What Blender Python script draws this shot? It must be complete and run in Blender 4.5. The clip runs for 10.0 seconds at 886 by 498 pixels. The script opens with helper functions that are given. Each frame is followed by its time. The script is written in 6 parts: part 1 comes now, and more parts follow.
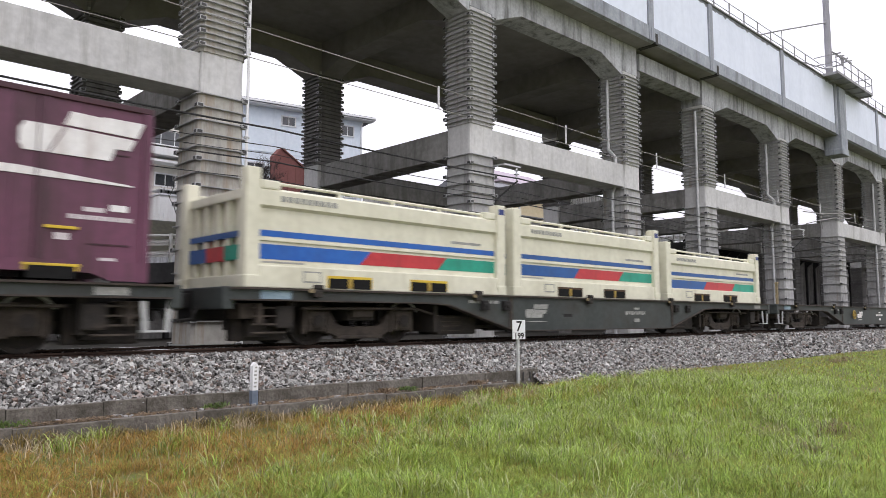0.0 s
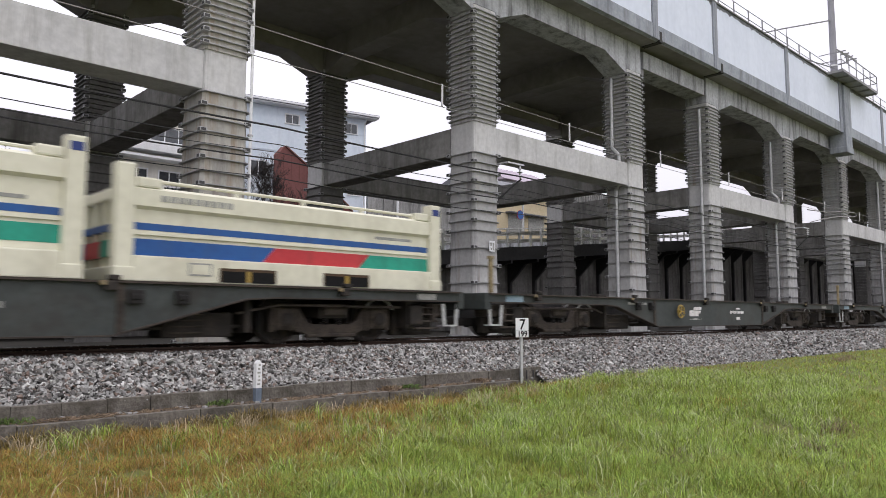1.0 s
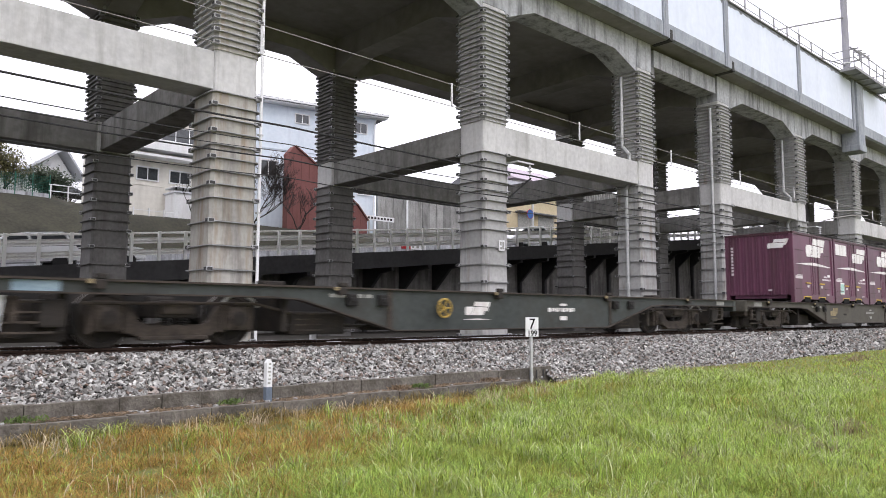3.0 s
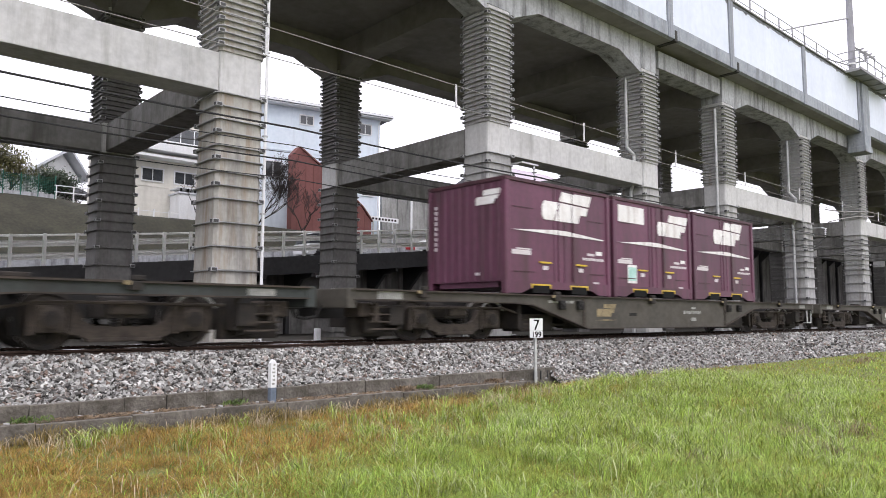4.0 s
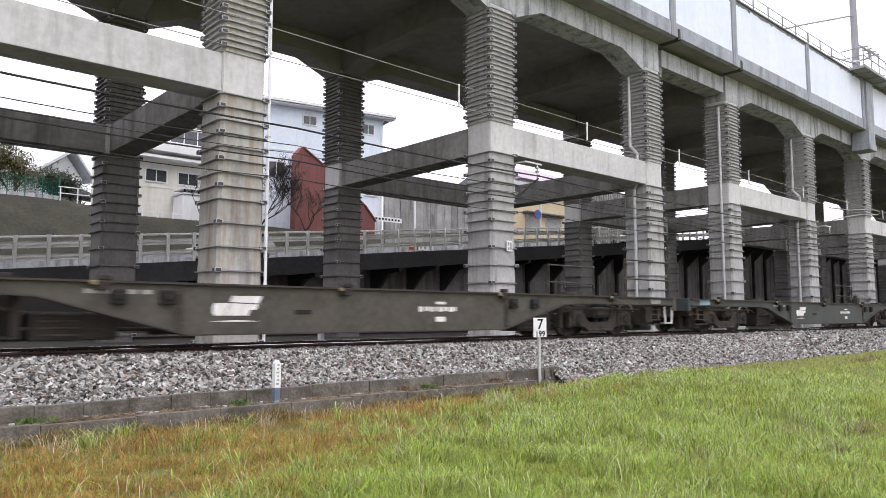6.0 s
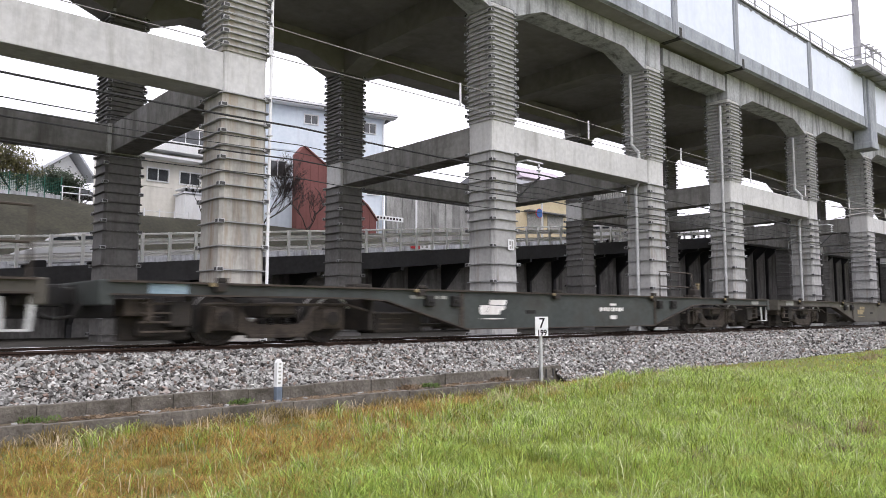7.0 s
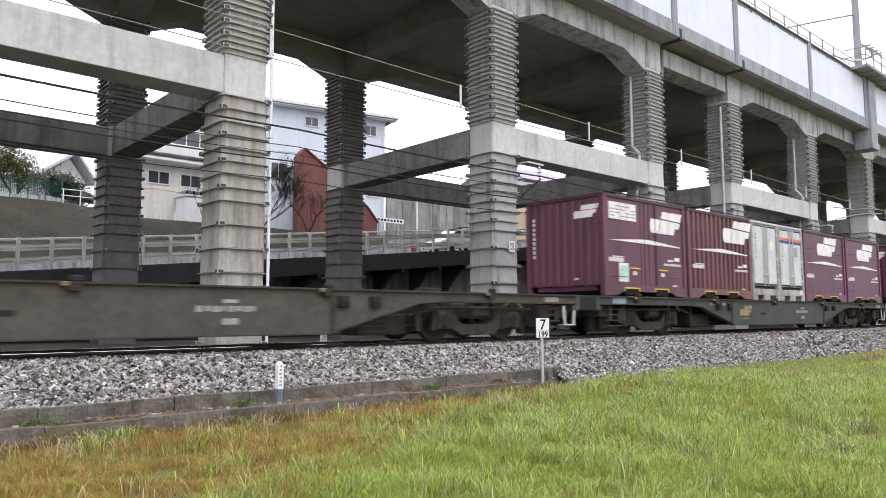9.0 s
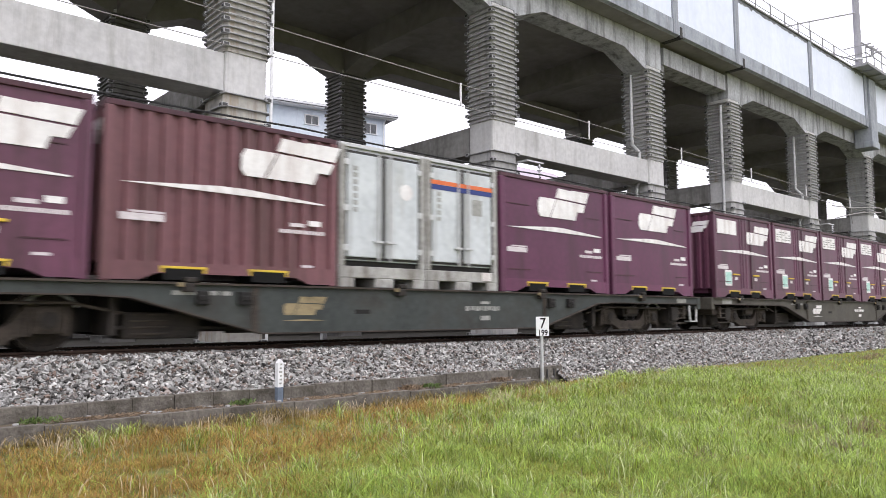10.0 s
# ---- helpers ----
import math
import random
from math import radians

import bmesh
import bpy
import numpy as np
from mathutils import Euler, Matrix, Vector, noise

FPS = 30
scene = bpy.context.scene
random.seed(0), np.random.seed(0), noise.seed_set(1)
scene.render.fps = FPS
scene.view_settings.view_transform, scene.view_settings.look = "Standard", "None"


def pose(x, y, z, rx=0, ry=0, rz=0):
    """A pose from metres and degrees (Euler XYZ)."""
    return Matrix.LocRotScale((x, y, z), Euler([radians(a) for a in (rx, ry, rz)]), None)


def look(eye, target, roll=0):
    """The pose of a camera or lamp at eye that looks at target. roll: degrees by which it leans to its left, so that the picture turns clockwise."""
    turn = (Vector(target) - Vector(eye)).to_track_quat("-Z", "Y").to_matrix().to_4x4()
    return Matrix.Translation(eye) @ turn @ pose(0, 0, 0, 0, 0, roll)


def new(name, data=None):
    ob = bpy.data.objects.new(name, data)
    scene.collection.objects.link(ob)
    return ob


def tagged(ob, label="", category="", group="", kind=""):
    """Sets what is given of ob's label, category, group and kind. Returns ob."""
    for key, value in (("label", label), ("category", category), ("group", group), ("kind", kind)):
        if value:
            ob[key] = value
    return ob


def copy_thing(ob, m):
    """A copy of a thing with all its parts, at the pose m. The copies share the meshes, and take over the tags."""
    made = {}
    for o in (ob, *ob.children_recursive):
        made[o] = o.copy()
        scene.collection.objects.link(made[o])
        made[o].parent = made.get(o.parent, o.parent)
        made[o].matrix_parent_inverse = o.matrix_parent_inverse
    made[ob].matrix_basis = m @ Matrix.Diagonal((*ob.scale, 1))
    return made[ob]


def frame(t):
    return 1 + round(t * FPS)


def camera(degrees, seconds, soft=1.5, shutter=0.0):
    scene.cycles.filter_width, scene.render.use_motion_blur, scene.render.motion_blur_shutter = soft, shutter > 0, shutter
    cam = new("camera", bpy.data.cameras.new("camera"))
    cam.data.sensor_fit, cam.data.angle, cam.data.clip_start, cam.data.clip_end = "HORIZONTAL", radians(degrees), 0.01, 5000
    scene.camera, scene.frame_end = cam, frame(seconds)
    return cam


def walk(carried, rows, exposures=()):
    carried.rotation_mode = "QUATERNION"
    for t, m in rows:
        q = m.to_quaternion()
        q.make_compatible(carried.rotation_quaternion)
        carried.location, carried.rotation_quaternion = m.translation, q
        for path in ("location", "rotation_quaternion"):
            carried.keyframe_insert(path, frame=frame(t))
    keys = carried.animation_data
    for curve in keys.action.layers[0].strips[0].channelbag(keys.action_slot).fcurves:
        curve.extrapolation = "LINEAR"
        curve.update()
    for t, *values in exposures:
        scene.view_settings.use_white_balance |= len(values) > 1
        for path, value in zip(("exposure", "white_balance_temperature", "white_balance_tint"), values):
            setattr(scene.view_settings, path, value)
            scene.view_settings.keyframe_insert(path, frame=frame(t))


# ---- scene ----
# z = 0 is the top of the rails, x runs along the track, y across it, away from the camera
EYE = Vector((0.0, 0.0, 0.465))
cam = camera(63.33, 10.0, soft=0.7, shutter=0.2)


def aim(yaw, pitch, roll):
    a, b = radians(yaw), radians(pitch)
    way = Vector((math.sin(a) * math.cos(b), math.cos(a) * math.cos(b), math.sin(b)))
    return look(EYE, EYE + way, roll)


AIMS = [
    (0.0, 43.557, 5.487, -0.007),
    (0.5, 43.474, 5.416, 0.012),
    (1.0, 43.286, 5.330, 0.083),
    (1.5, 43.116, 5.232, -0.002),
    (2.0, 42.905, 5.210, 0.100),
    (2.5, 42.689, 5.239, 0.048),
    (4.0, 42.172, 5.349, 0.181),
    (4.5, 42.098, 5.405, -0.200),
    (5.0, 42.015, 5.399, -0.199),
    (5.5, 41.987, 5.371, -0.040),
    (7.0, 41.773, 5.242, -0.054),
    (7.5, 41.768, 5.335, -0.146),
    (8.0, 41.761, 5.399, -0.423),
    (8.5, 41.740, 5.405, -0.243),
    (9.0, 41.714, 5.383, -0.195),
    (9.5, 41.703, 5.334, -0.098),
    (10.0, 41.714, 5.253, -0.155),
]
walk(cam, [(t, aim(a, b, c)) for t, a, b, c in AIMS], exposures=[(0.0, -0.66), (0.5, -0.81), (1.0, -0.85), (1.5, -0.76), (2.5, -0.43), (4.0, -0.32), (10.0, -0.32)])

# ---- light: an overcast white sky with a very soft sun behind the cloud ----
world = bpy.data.worlds.new("overcast_sky")
scene.world = world
world.use_nodes = True
wn = world.node_tree
wn.nodes.clear()
sky = wn.nodes.new("ShaderNodeTexSky")
sky.sky_type = "NISHITA"
sky.sun_disc = False
sky.sun_elevation, sky.sun_rotation = radians(52), radians(200)
sky.air_density, sky.dust_density, sky.ozone_density = 1.0, 6.0, 1.0
grey = wn.nodes.new("ShaderNodeMix")      # the cloud layer hides most of the blue
grey.data_type = "RGBA"
grey.inputs[0].default_value = 0.85
# overcast sky: three times as bright overhead as at the horizon
wtc = wn.nodes.new("ShaderNodeTexCoord")
wsep = wn.nodes.new("ShaderNodeSeparateXYZ")
wn.links.new(wtc.outputs["Generated"], wsep.inputs[0])
wmap = wn.nodes.new("ShaderNodeMapRange")
wmap.inputs["To Min"].default_value, wmap.inputs["To Max"].default_value = 10.5, 26.0
wn.links.new(wsep.outputs["Z"], wmap.inputs["Value"])
wcol = wn.nodes.new("ShaderNodeVectorMath")
wcol.operation = "SCALE"
wcol.inputs[0].default_value = (1.005, 0.978, 1.075)
wn.links.new(wmap.outputs[0], wcol.inputs["Scale"])
wn.links.new(wcol.outputs[0], grey.inputs[7])
bg = wn.nodes.new("ShaderNodeBackground")
bg.inputs["Strength"].default_value = 0.15
wout = wn.nodes.new("ShaderNodeOutputWorld")
wn.links.new(sky.outputs[0], grey.inputs[6])
wn.links.new(grey.outputs[2], bg.inputs["Color"])
wn.links.new(bg.outputs[0], wout.inputs["Surface"])

sun = new("sun", bpy.data.lights.new("sun", "SUN"))
sun.data.energy, sun.data.angle, sun.data.color = 0.5, radians(25), (1.0, 0.985, 0.96)
sun.matrix_world = look((0, 0, 40), (math.sin(radians(20)) * 25, math.cos(radians(20)) * 25, 8))


# ---- materials ----
def material(name, dark, light, size=1.0, rough=0.8, bump=0.3, fine=8.0, metal=0.0, stain=None, stain_amount=0.0,
             streak=0.0, island=0.0, random_tint=0.0, spec=0.4, place=False, stain_from=0.5, soot=None):
    """Two-scale noise between two colours, optional stains and vertical streaks, relief, and variation by piece."""
    m = bpy.data.materials.new(name)
    m.use_nodes = True
    nt = m.node_tree
    nodes, link = nt.nodes, nt.links.new
    b = nodes["Principled BSDF"]
    b.inputs["Roughness"].default_value, b.inputs["Metallic"].default_value = rough, metal
    b.inputs["Specular IOR Level"].default_value = spec
    tc = nodes.new("ShaderNodeTexCoord")
    coords = tc.outputs["Object"]
    if place:      # still pieces on one mesh differ by where they stand
        info, shift = nodes.new("ShaderNodeObjectInfo"), nodes.new("ShaderNodeVectorMath")
        link(coords, shift.inputs[0])
        link(info.outputs["Location"], shift.inputs[1])
        coords = shift.outputs[0]
    big = nodes.new("ShaderNodeTexNoise")
    big.inputs["Scale"].default_value, big.inputs["Detail"].default_value = 1.0 / size, 6
    small = nodes.new("ShaderNodeTexNoise")
    small.inputs["Scale"].default_value, small.inputs["Detail"].default_value = fine / size, 8
    link(coords, big.inputs["Vector"])
    link(coords, small.inputs["Vector"])
    add = nodes.new("ShaderNodeMath")
    add.operation = "ADD"
    link(big.outputs["Fac"], add.inputs[0])
    link(small.outputs["Fac"], add.inputs[1])
    ramp = nodes.new("ShaderNodeMapRange")
    ramp.inputs["From Min"].default_value, ramp.inputs["From Max"].default_value = 0.7, 1.3
    link(add.outputs[0], ramp.inputs["Value"])
    mix = nodes.new("ShaderNodeMix")
    mix.data_type = "RGBA"
    mix.inputs[6].default_value, mix.inputs[7].default_value = (*dark, 1), (*light, 1)
    link(ramp.outputs[0], mix.inputs[0])
    out = mix.outputs[2]
    layers = [(stain, stain_amount, stain_from, (2.6 if streak else 0.9) / size, 0.0)] if stain else []
    if soot:      # colour, amount, threshold and scale of a second set of streaks
        layers.append((*soot, 7.3))
    for colour, amount, start, scale, shift_by in layers:
        mp = nodes.new("ShaderNodeMapping")
        mp.inputs["Scale"].default_value = (1, 1, 0.12 if streak else 1)
        mp.inputs["Location"].default_value = (shift_by, shift_by, 0)
        link(coords, mp.inputs["Vector"])
        st = nodes.new("ShaderNodeTexNoise")
        st.inputs["Scale"].default_value, st.inputs["Detail"].default_value = scale, 7
        st.inputs["Roughness"].default_value = 0.65
        link(mp.outputs[0], st.inputs["Vector"])
        sr = nodes.new("ShaderNodeMapRange")
        sr.inputs["From Min"].default_value, sr.inputs["From Max"].default_value = start, start + 0.25
        sr.inputs["To Max"].default_value = amount
        link(st.outputs["Fac"], sr.inputs["Value"])
        mx = nodes.new("ShaderNodeMix")
        mx.data_type = "RGBA"
        mx.inputs[7].default_value = (*colour, 1)
        link(sr.outputs[0], mx.inputs[0])
        link(out, mx.inputs[6])
        out = mx.outputs[2]
    if island or random_tint:
        if island:
            src = nodes.new("ShaderNodeNewGeometry").outputs["Random Per Island"]
        else:
            src = nodes.new("ShaderNodeObjectInfo").outputs["Random"]
        am = island or random_tint
        vr = nodes.new("ShaderNodeMapRange")
        vr.inputs["To Min"].default_value, vr.inputs["To Max"].default_value = 1 - am, 1 + am
        link(src, vr.inputs["Value"])
        hs = nodes.new("ShaderNodeHueSaturation")
        link(vr.outputs[0], hs.inputs["Value"])
        link(out, hs.inputs["Color"])
        out = hs.outputs[0]
    link(out, b.inputs["Base Color"])
    if bump:
        bp = nodes.new("ShaderNodeBump")
        bp.inputs["Strength"].default_value, bp.inputs["Distance"].default_value = bump, 0.02
        link(small.outputs["Fac"], bp.inputs["Height"])
        link(bp.outputs[0], b.inputs["Normal"])
    rr = nodes.new("ShaderNodeMapRange")
    rr.inputs["To Min"].default_value, rr.inputs["To Max"].default_value = max(0, rough - 0.12), min(1, rough + 0.12)
    link(small.outputs["Fac"], rr.inputs["Value"])
    link(rr.outputs[0], b.inputs["Roughness"])
    return m


CONCRETE = material("concrete", (0.35, 0.36, 0.383), (0.585, 0.598, 0.63), 1.1, 0.85, 0.25, 9, stain=(0.085, 0.083, 0.082), stain_amount=0.95, streak=1, stain_from=0.47)
CONCRETE_DARK = material("dark_streaked_concrete", (0.15, 0.15, 0.15), (0.25, 0.25, 0.248), 1.8, 0.9, 0.25, 8, stain=(0.07, 0.068, 0.062), stain_amount=0.7, streak=1)
JACKET = material("grey_jacket_panel", (0.325, 0.325, 0.318), (0.462, 0.462, 0.452), 0.9, 0.6, 0.1, 7, stain=(0.2, 0.145, 0.085), stain_amount=0.8, streak=1, random_tint=0.09, place=True, stain_from=0.53, soot=((0.055, 0.054, 0.054), 0.85, 0.53, 1.7))
FLANGE = material("galvanised_flange", (0.3, 0.303, 0.308), (0.47, 0.474, 0.48), 0.4, 0.45, 0.1, 8, metal=0.15)
BOLT_HOLE = material("bolt_hole_shade", (0.03, 0.03, 0.03), (0.06, 0.06, 0.06), 0.2, 0.6, 0.1)
GALV = material("galvanised_pipe", (0.42, 0.43, 0.43), (0.6, 0.61, 0.61), 0.6, 0.45, 0.05, 7, metal=0.4)
RAILSTEEL = material("rusty_rail_side", (0.035, 0.022, 0.016), (0.085, 0.05, 0.035), 0.3, 0.8, 0.3)
RAILTOP = material("polished_rail_head", (0.45, 0.44, 0.42), (0.6, 0.59, 0.57), 0.3, 0.25, 0.02, metal=1.0)
SLEEPER = material("concrete_sleeper", (0.2, 0.19, 0.17), (0.3, 0.29, 0.27), 0.4, 0.9, 0.3)
# Bed coloured dark so that gaps between stones read as shaded.
BALLAST_BED = material("ballast_bed", (0.025, 0.024, 0.023), (0.07, 0.068, 0.066), 0.05, 0.95, 1.0, 3)
BANK = material("dark_mossy_bank_earth", (0.014, 0.014, 0.009), (0.048, 0.046, 0.03), 1.5, 0.95, 0.6, 10, stain=(0.085, 0.08, 0.056), stain_amount=0.6, stain_from=0.56)
SOIL = material("soil", (0.06, 0.047, 0.03), (0.12, 0.095, 0.06), 0.7, 0.95, 0.5, 12)
GROUND = material("ground_earth", (0.024, 0.021, 0.016), (0.055, 0.049, 0.038), 2.5, 0.95, 0.5, 12)
WAGON = material("dark_green_grey_wagon_paint", (0.026, 0.032, 0.031), (0.057, 0.066, 0.062), 0.8, 0.6, 0.1, 9, stain=(0.03, 0.024, 0.019), stain_amount=0.85, soot=((0.012, 0.011, 0.01), 0.8, 0.55, 2.4))
WAGON_BROWN = material("dusty_brown_grey_wagon_paint", (0.046, 0.042, 0.034), (0.094, 0.086, 0.07), 0.8, 0.65, 0.1, 9, stain=(0.034, 0.026, 0.018), stain_amount=0.8, soot=((0.018, 0.015, 0.012), 0.8, 0.56, 2.4))
# Grime colour lowered further to include the shade inside the bogies.
BOGIE = material("grimy_shaded_bogie_steel", (0.012, 0.011, 0.01), (0.034, 0.028, 0.023), 0.25, 0.8, 0.3, stain=(0.07, 0.05, 0.036), stain_amount=0.55)
PURPLE_BROWN = material("brown_maroon_container_paint", (0.13, 0.056, 0.066), (0.185, 0.082, 0.092), 1.2, 0.5, 0.05, 10, stain=(0.075, 0.04, 0.036), stain_amount=0.8, streak=1, stain_from=0.47)
PURPLE_VIOLET = material("violet_maroon_container_paint", (0.088, 0.023, 0.056), (0.13, 0.035, 0.083), 1.2, 0.42, 0.05, 10, stain=(0.05, 0.022, 0.032), stain_amount=0.8, streak=1, random_tint=0.15, stain_from=0.5)
TREAD = material("worn_wheel_tread", (0.3, 0.29, 0.28), (0.42, 0.41, 0.4), 0.2, 0.35, 0.02, metal=0.9)
POCKET = material("rusty_dark_pocket_rim", (0.035, 0.024, 0.016), (0.11, 0.065, 0.03), 0.2, 0.8, 0.2)
# Deck concrete for undersides, with their shade mixed into the colour.
SOFFIT = material("shaded_brown_grey_soffit", (0.21, 0.2, 0.19), (0.3, 0.288, 0.275), 2.6, 0.9, 0.2, 7, stain=(0.12, 0.112, 0.104), stain_amount=0.7)
RETAIN = material("streaked_retaining_concrete", (0.17, 0.165, 0.157), (0.29, 0.282, 0.27), 1.4, 0.9, 0.25, 8, stain=(0.04, 0.036, 0.031), stain_amount=0.9, streak=1, stain_from=0.46)
RUSTY_EDGE = material("rusty_dark_flange", (0.022, 0.017, 0.014), (0.07, 0.054, 0.042), 0.3, 0.75, 0.2, 8, stain=(0.012, 0.01, 0.009), stain_amount=0.7)
GRIMY_WHITE = material("grimy_white_frame_paint", (0.26, 0.255, 0.24), (0.46, 0.46, 0.44), 0.5, 0.6, 0.08, 8, stain=(0.1, 0.085, 0.065), stain_amount=0.8, streak=1, stain_from=0.45)
BRIGHT_BLUE = material("bright_blue_stripe_paint", (0.012, 0.09, 0.38), (0.02, 0.125, 0.46), 0.8, 0.4, 0.02, stain=(0.05, 0.08, 0.16), stain_amount=0.4, streak=1)
JACKET_TAN = material("tan_stained_jacket_panel", (0.335, 0.325, 0.295), (0.475, 0.46, 0.418), 0.9, 0.6, 0.1, 7, stain=(0.24, 0.165, 0.085), stain_amount=0.9, streak=1, random_tint=0.09, place=True, stain_from=0.49, soot=((0.055, 0.052, 0.05), 0.85, 0.53, 1.7))
PLATEBLUE = material("faded_blue_marking", (0.16, 0.24, 0.3), (0.3, 0.4, 0.46), 0.2, 0.7, 0.05)
BLACK = material("black_underframe", (0.006, 0.006, 0.006), (0.018, 0.016, 0.014), 0.5, 0.8, 0.2)
PURPLE = material("maroon_container_paint", (0.098, 0.034, 0.062), (0.142, 0.048, 0.088), 1.2, 0.42, 0.05, 10, stain=(0.05, 0.025, 0.028), stain_amount=0.9, streak=1, random_tint=0.2, stain_from=0.47)
PURPLE_DARK = material("maroon_edge_paint", (0.035, 0.014, 0.02), (0.085, 0.028, 0.04), 0.4, 0.5, 0.05, 10)
CREAM = material("cream_container_paint", (0.6, 0.585, 0.46), (0.74, 0.725, 0.585), 1.4, 0.4, 0.04, 10, stain=(0.42, 0.38, 0.28), stain_amount=0.5, streak=1, soot=((0.2, 0.17, 0.12), 0.55, 0.6, 1.5))
WHITE = material("white_paint", (0.72, 0.73, 0.74), (0.82, 0.83, 0.84), 0.8, 0.45, 0.03, 8, stain=(0.5, 0.47, 0.45), stain_amount=0.35, streak=1)
REEFER = material("white_container_paint", (0.45, 0.485, 0.5), (0.6, 0.635, 0.65), 0.9, 0.35, 0.03, 8, stain=(0.26, 0.24, 0.2), stain_amount=0.65, streak=1, soot=((0.1, 0.085, 0.07), 0.7, 0.57, 2.2))
BLUE = material("blue_stripe_paint", (0.012, 0.07, 0.25), (0.02, 0.1, 0.32), 0.8, 0.4, 0.02, stain=(0.05, 0.07, 0.12), stain_amount=0.5, streak=1)
RED = material("red_stripe_paint", (0.42, 0.026, 0.036), (0.52, 0.045, 0.05), 0.8, 0.4, 0.02, stain=(0.2, 0.03, 0.03), stain_amount=0.5, streak=1)
GREEN = material("green_stripe_paint", (0.01, 0.26, 0.18), (0.02, 0.33, 0.23), 0.8, 0.4, 0.02, stain=(0.02, 0.14, 0.1), stain_amount=0.5, streak=1)
NAVY = material("navy_band_paint", (0.015, 0.03, 0.15), (0.025, 0.045, 0.2), 0.5, 0.4, 0.02)
ORANGE = material("orange_band_paint", (0.6, 0.12, 0.03), (0.7, 0.17, 0.05), 0.5, 0.4, 0.02)
YELLOW = material("yellow_paint", (0.55, 0.38, 0.03), (0.7, 0.5, 0.05), 0.4, 0.5, 0.05, stain=(0.25, 0.17, 0.05), stain_amount=0.6)
FADED = material("faded_lettering", (0.2, 0.205, 0.19), (0.4, 0.4, 0.375), 0.15, 0.7, 0.05)
FADED_YELLOW = material("faded_yellow_lettering", (0.17, 0.135, 0.075), (0.33, 0.265, 0.15), 0.2, 0.7, 0.05)
LOGO_WHITE = material("logo_white_paint", (0.7, 0.69, 0.68), (0.85, 0.84, 0.83), 0.5, 0.45, 0.02, 8, stain=(0.32, 0.24, 0.21), stain_amount=0.7, streak=1, stain_from=0.48)
PRINT = material("white_print", (0.5, 0.45, 0.47), (0.7, 0.66, 0.67), 0.2, 0.6, 0.02)
INK = material("black_ink", (0.01, 0.01, 0.01), (0.018, 0.018, 0.018), 0.3, 0.8, 0.0, spec=0.1)
TEAL = material("pale_green_notice", (0.25, 0.5, 0.42), (0.55, 0.75, 0.72), 0.15, 0.5, 0.0)
PANEL = material("pale_blue_barrier_panel", (0.65, 0.705, 0.81), (0.74, 0.795, 0.9), 2.0, 0.5, 0.02, 6, stain=(0.53, 0.58, 0.67), stain_amount=0.4, streak=1)
CABLE = material("black_cable", (0.015, 0.015, 0.016), (0.03, 0.03, 0.03), 0.3, 0.6, 0.0)
INSULATOR = material("porcelain", (0.5, 0.5, 0.52), (0.7, 0.7, 0.72), 0.2, 0.25, 0.0)
GUARD = material("guardrail_metal", (0.7, 0.7, 0.68), (0.84, 0.835, 0.815), 0.6, 0.5, 0.05, 8, stain=(0.38, 0.31, 0.21), stain_amount=0.4)
ROADBLACK = material("dark_ramp_steel", (0.028, 0.028, 0.029), (0.055, 0.055, 0.056), 1.5, 0.7, 0.1)
ASPHALT = material("asphalt", (0.04, 0.04, 0.04), (0.065, 0.065, 0.064), 1.0, 0.9, 0.3, 20)
BLUEHOUSE = material("pale_blue_render", (0.62, 0.7, 0.78), (0.73, 0.8, 0.87), 2.0, 0.85, 0.08, 8, stain=(0.42, 0.46, 0.53), stain_amount=0.5, streak=1)
BEIGE = material("beige_render", (0.64, 0.62, 0.56), (0.76, 0.74, 0.68), 2.0, 0.85, 0.08, 8, stain=(0.4, 0.38, 0.33), stain_amount=0.4, streak=1)
TANWALL = material("tan_render", (0.5, 0.42, 0.27), (0.6, 0.52, 0.35), 2.0, 0.85, 0.08, 8)
REDWALL = material("red_oxide_cladding", (0.15, 0.06, 0.055), (0.21, 0.085, 0.077), 1.2, 0.8, 0.1, 8, stain=(0.12, 0.045, 0.035), stain_amount=0.5, streak=1)
ROOFTILE = material("grey_roof_tile", (0.1, 0.105, 0.115), (0.17, 0.175, 0.19), 1.0, 0.6, 0.2, 10)
ROOFPALE = material("pale_metal_roof", (0.5, 0.52, 0.55), (0.62, 0.64, 0.68), 1.0, 0.4, 0.05, 8)
FRAMEWHITE = material("white_window_frame", (0.68, 0.69, 0.7), (0.78, 0.79, 0.8), 0.5, 0.5, 0.02)
GLASSDARK = material("dark_window_glass", (0.03, 0.035, 0.04), (0.06, 0.065, 0.07), 1.0, 0.08, 0.0, spec=0.8)
BARK = material("grey_bark", (0.018, 0.015, 0.014), (0.042, 0.036, 0.032), 0.3, 0.9, 0.5)
NETGREEN = material("green_fence_net", (0.02, 0.09, 0.065), (0.035, 0.14, 0.1), 0.5, 0.8, 0.05)
CARPAINT = material("white_car_paint", (0.75, 0.76, 0.77), (0.8, 0.81, 0.82), 1.0, 0.2, 0.0, spec=0.6)
TYRE = material("tyre_rubber", (0.015, 0.015, 0.015), (0.025, 0.025, 0.025), 0.3, 0.85, 0.1)


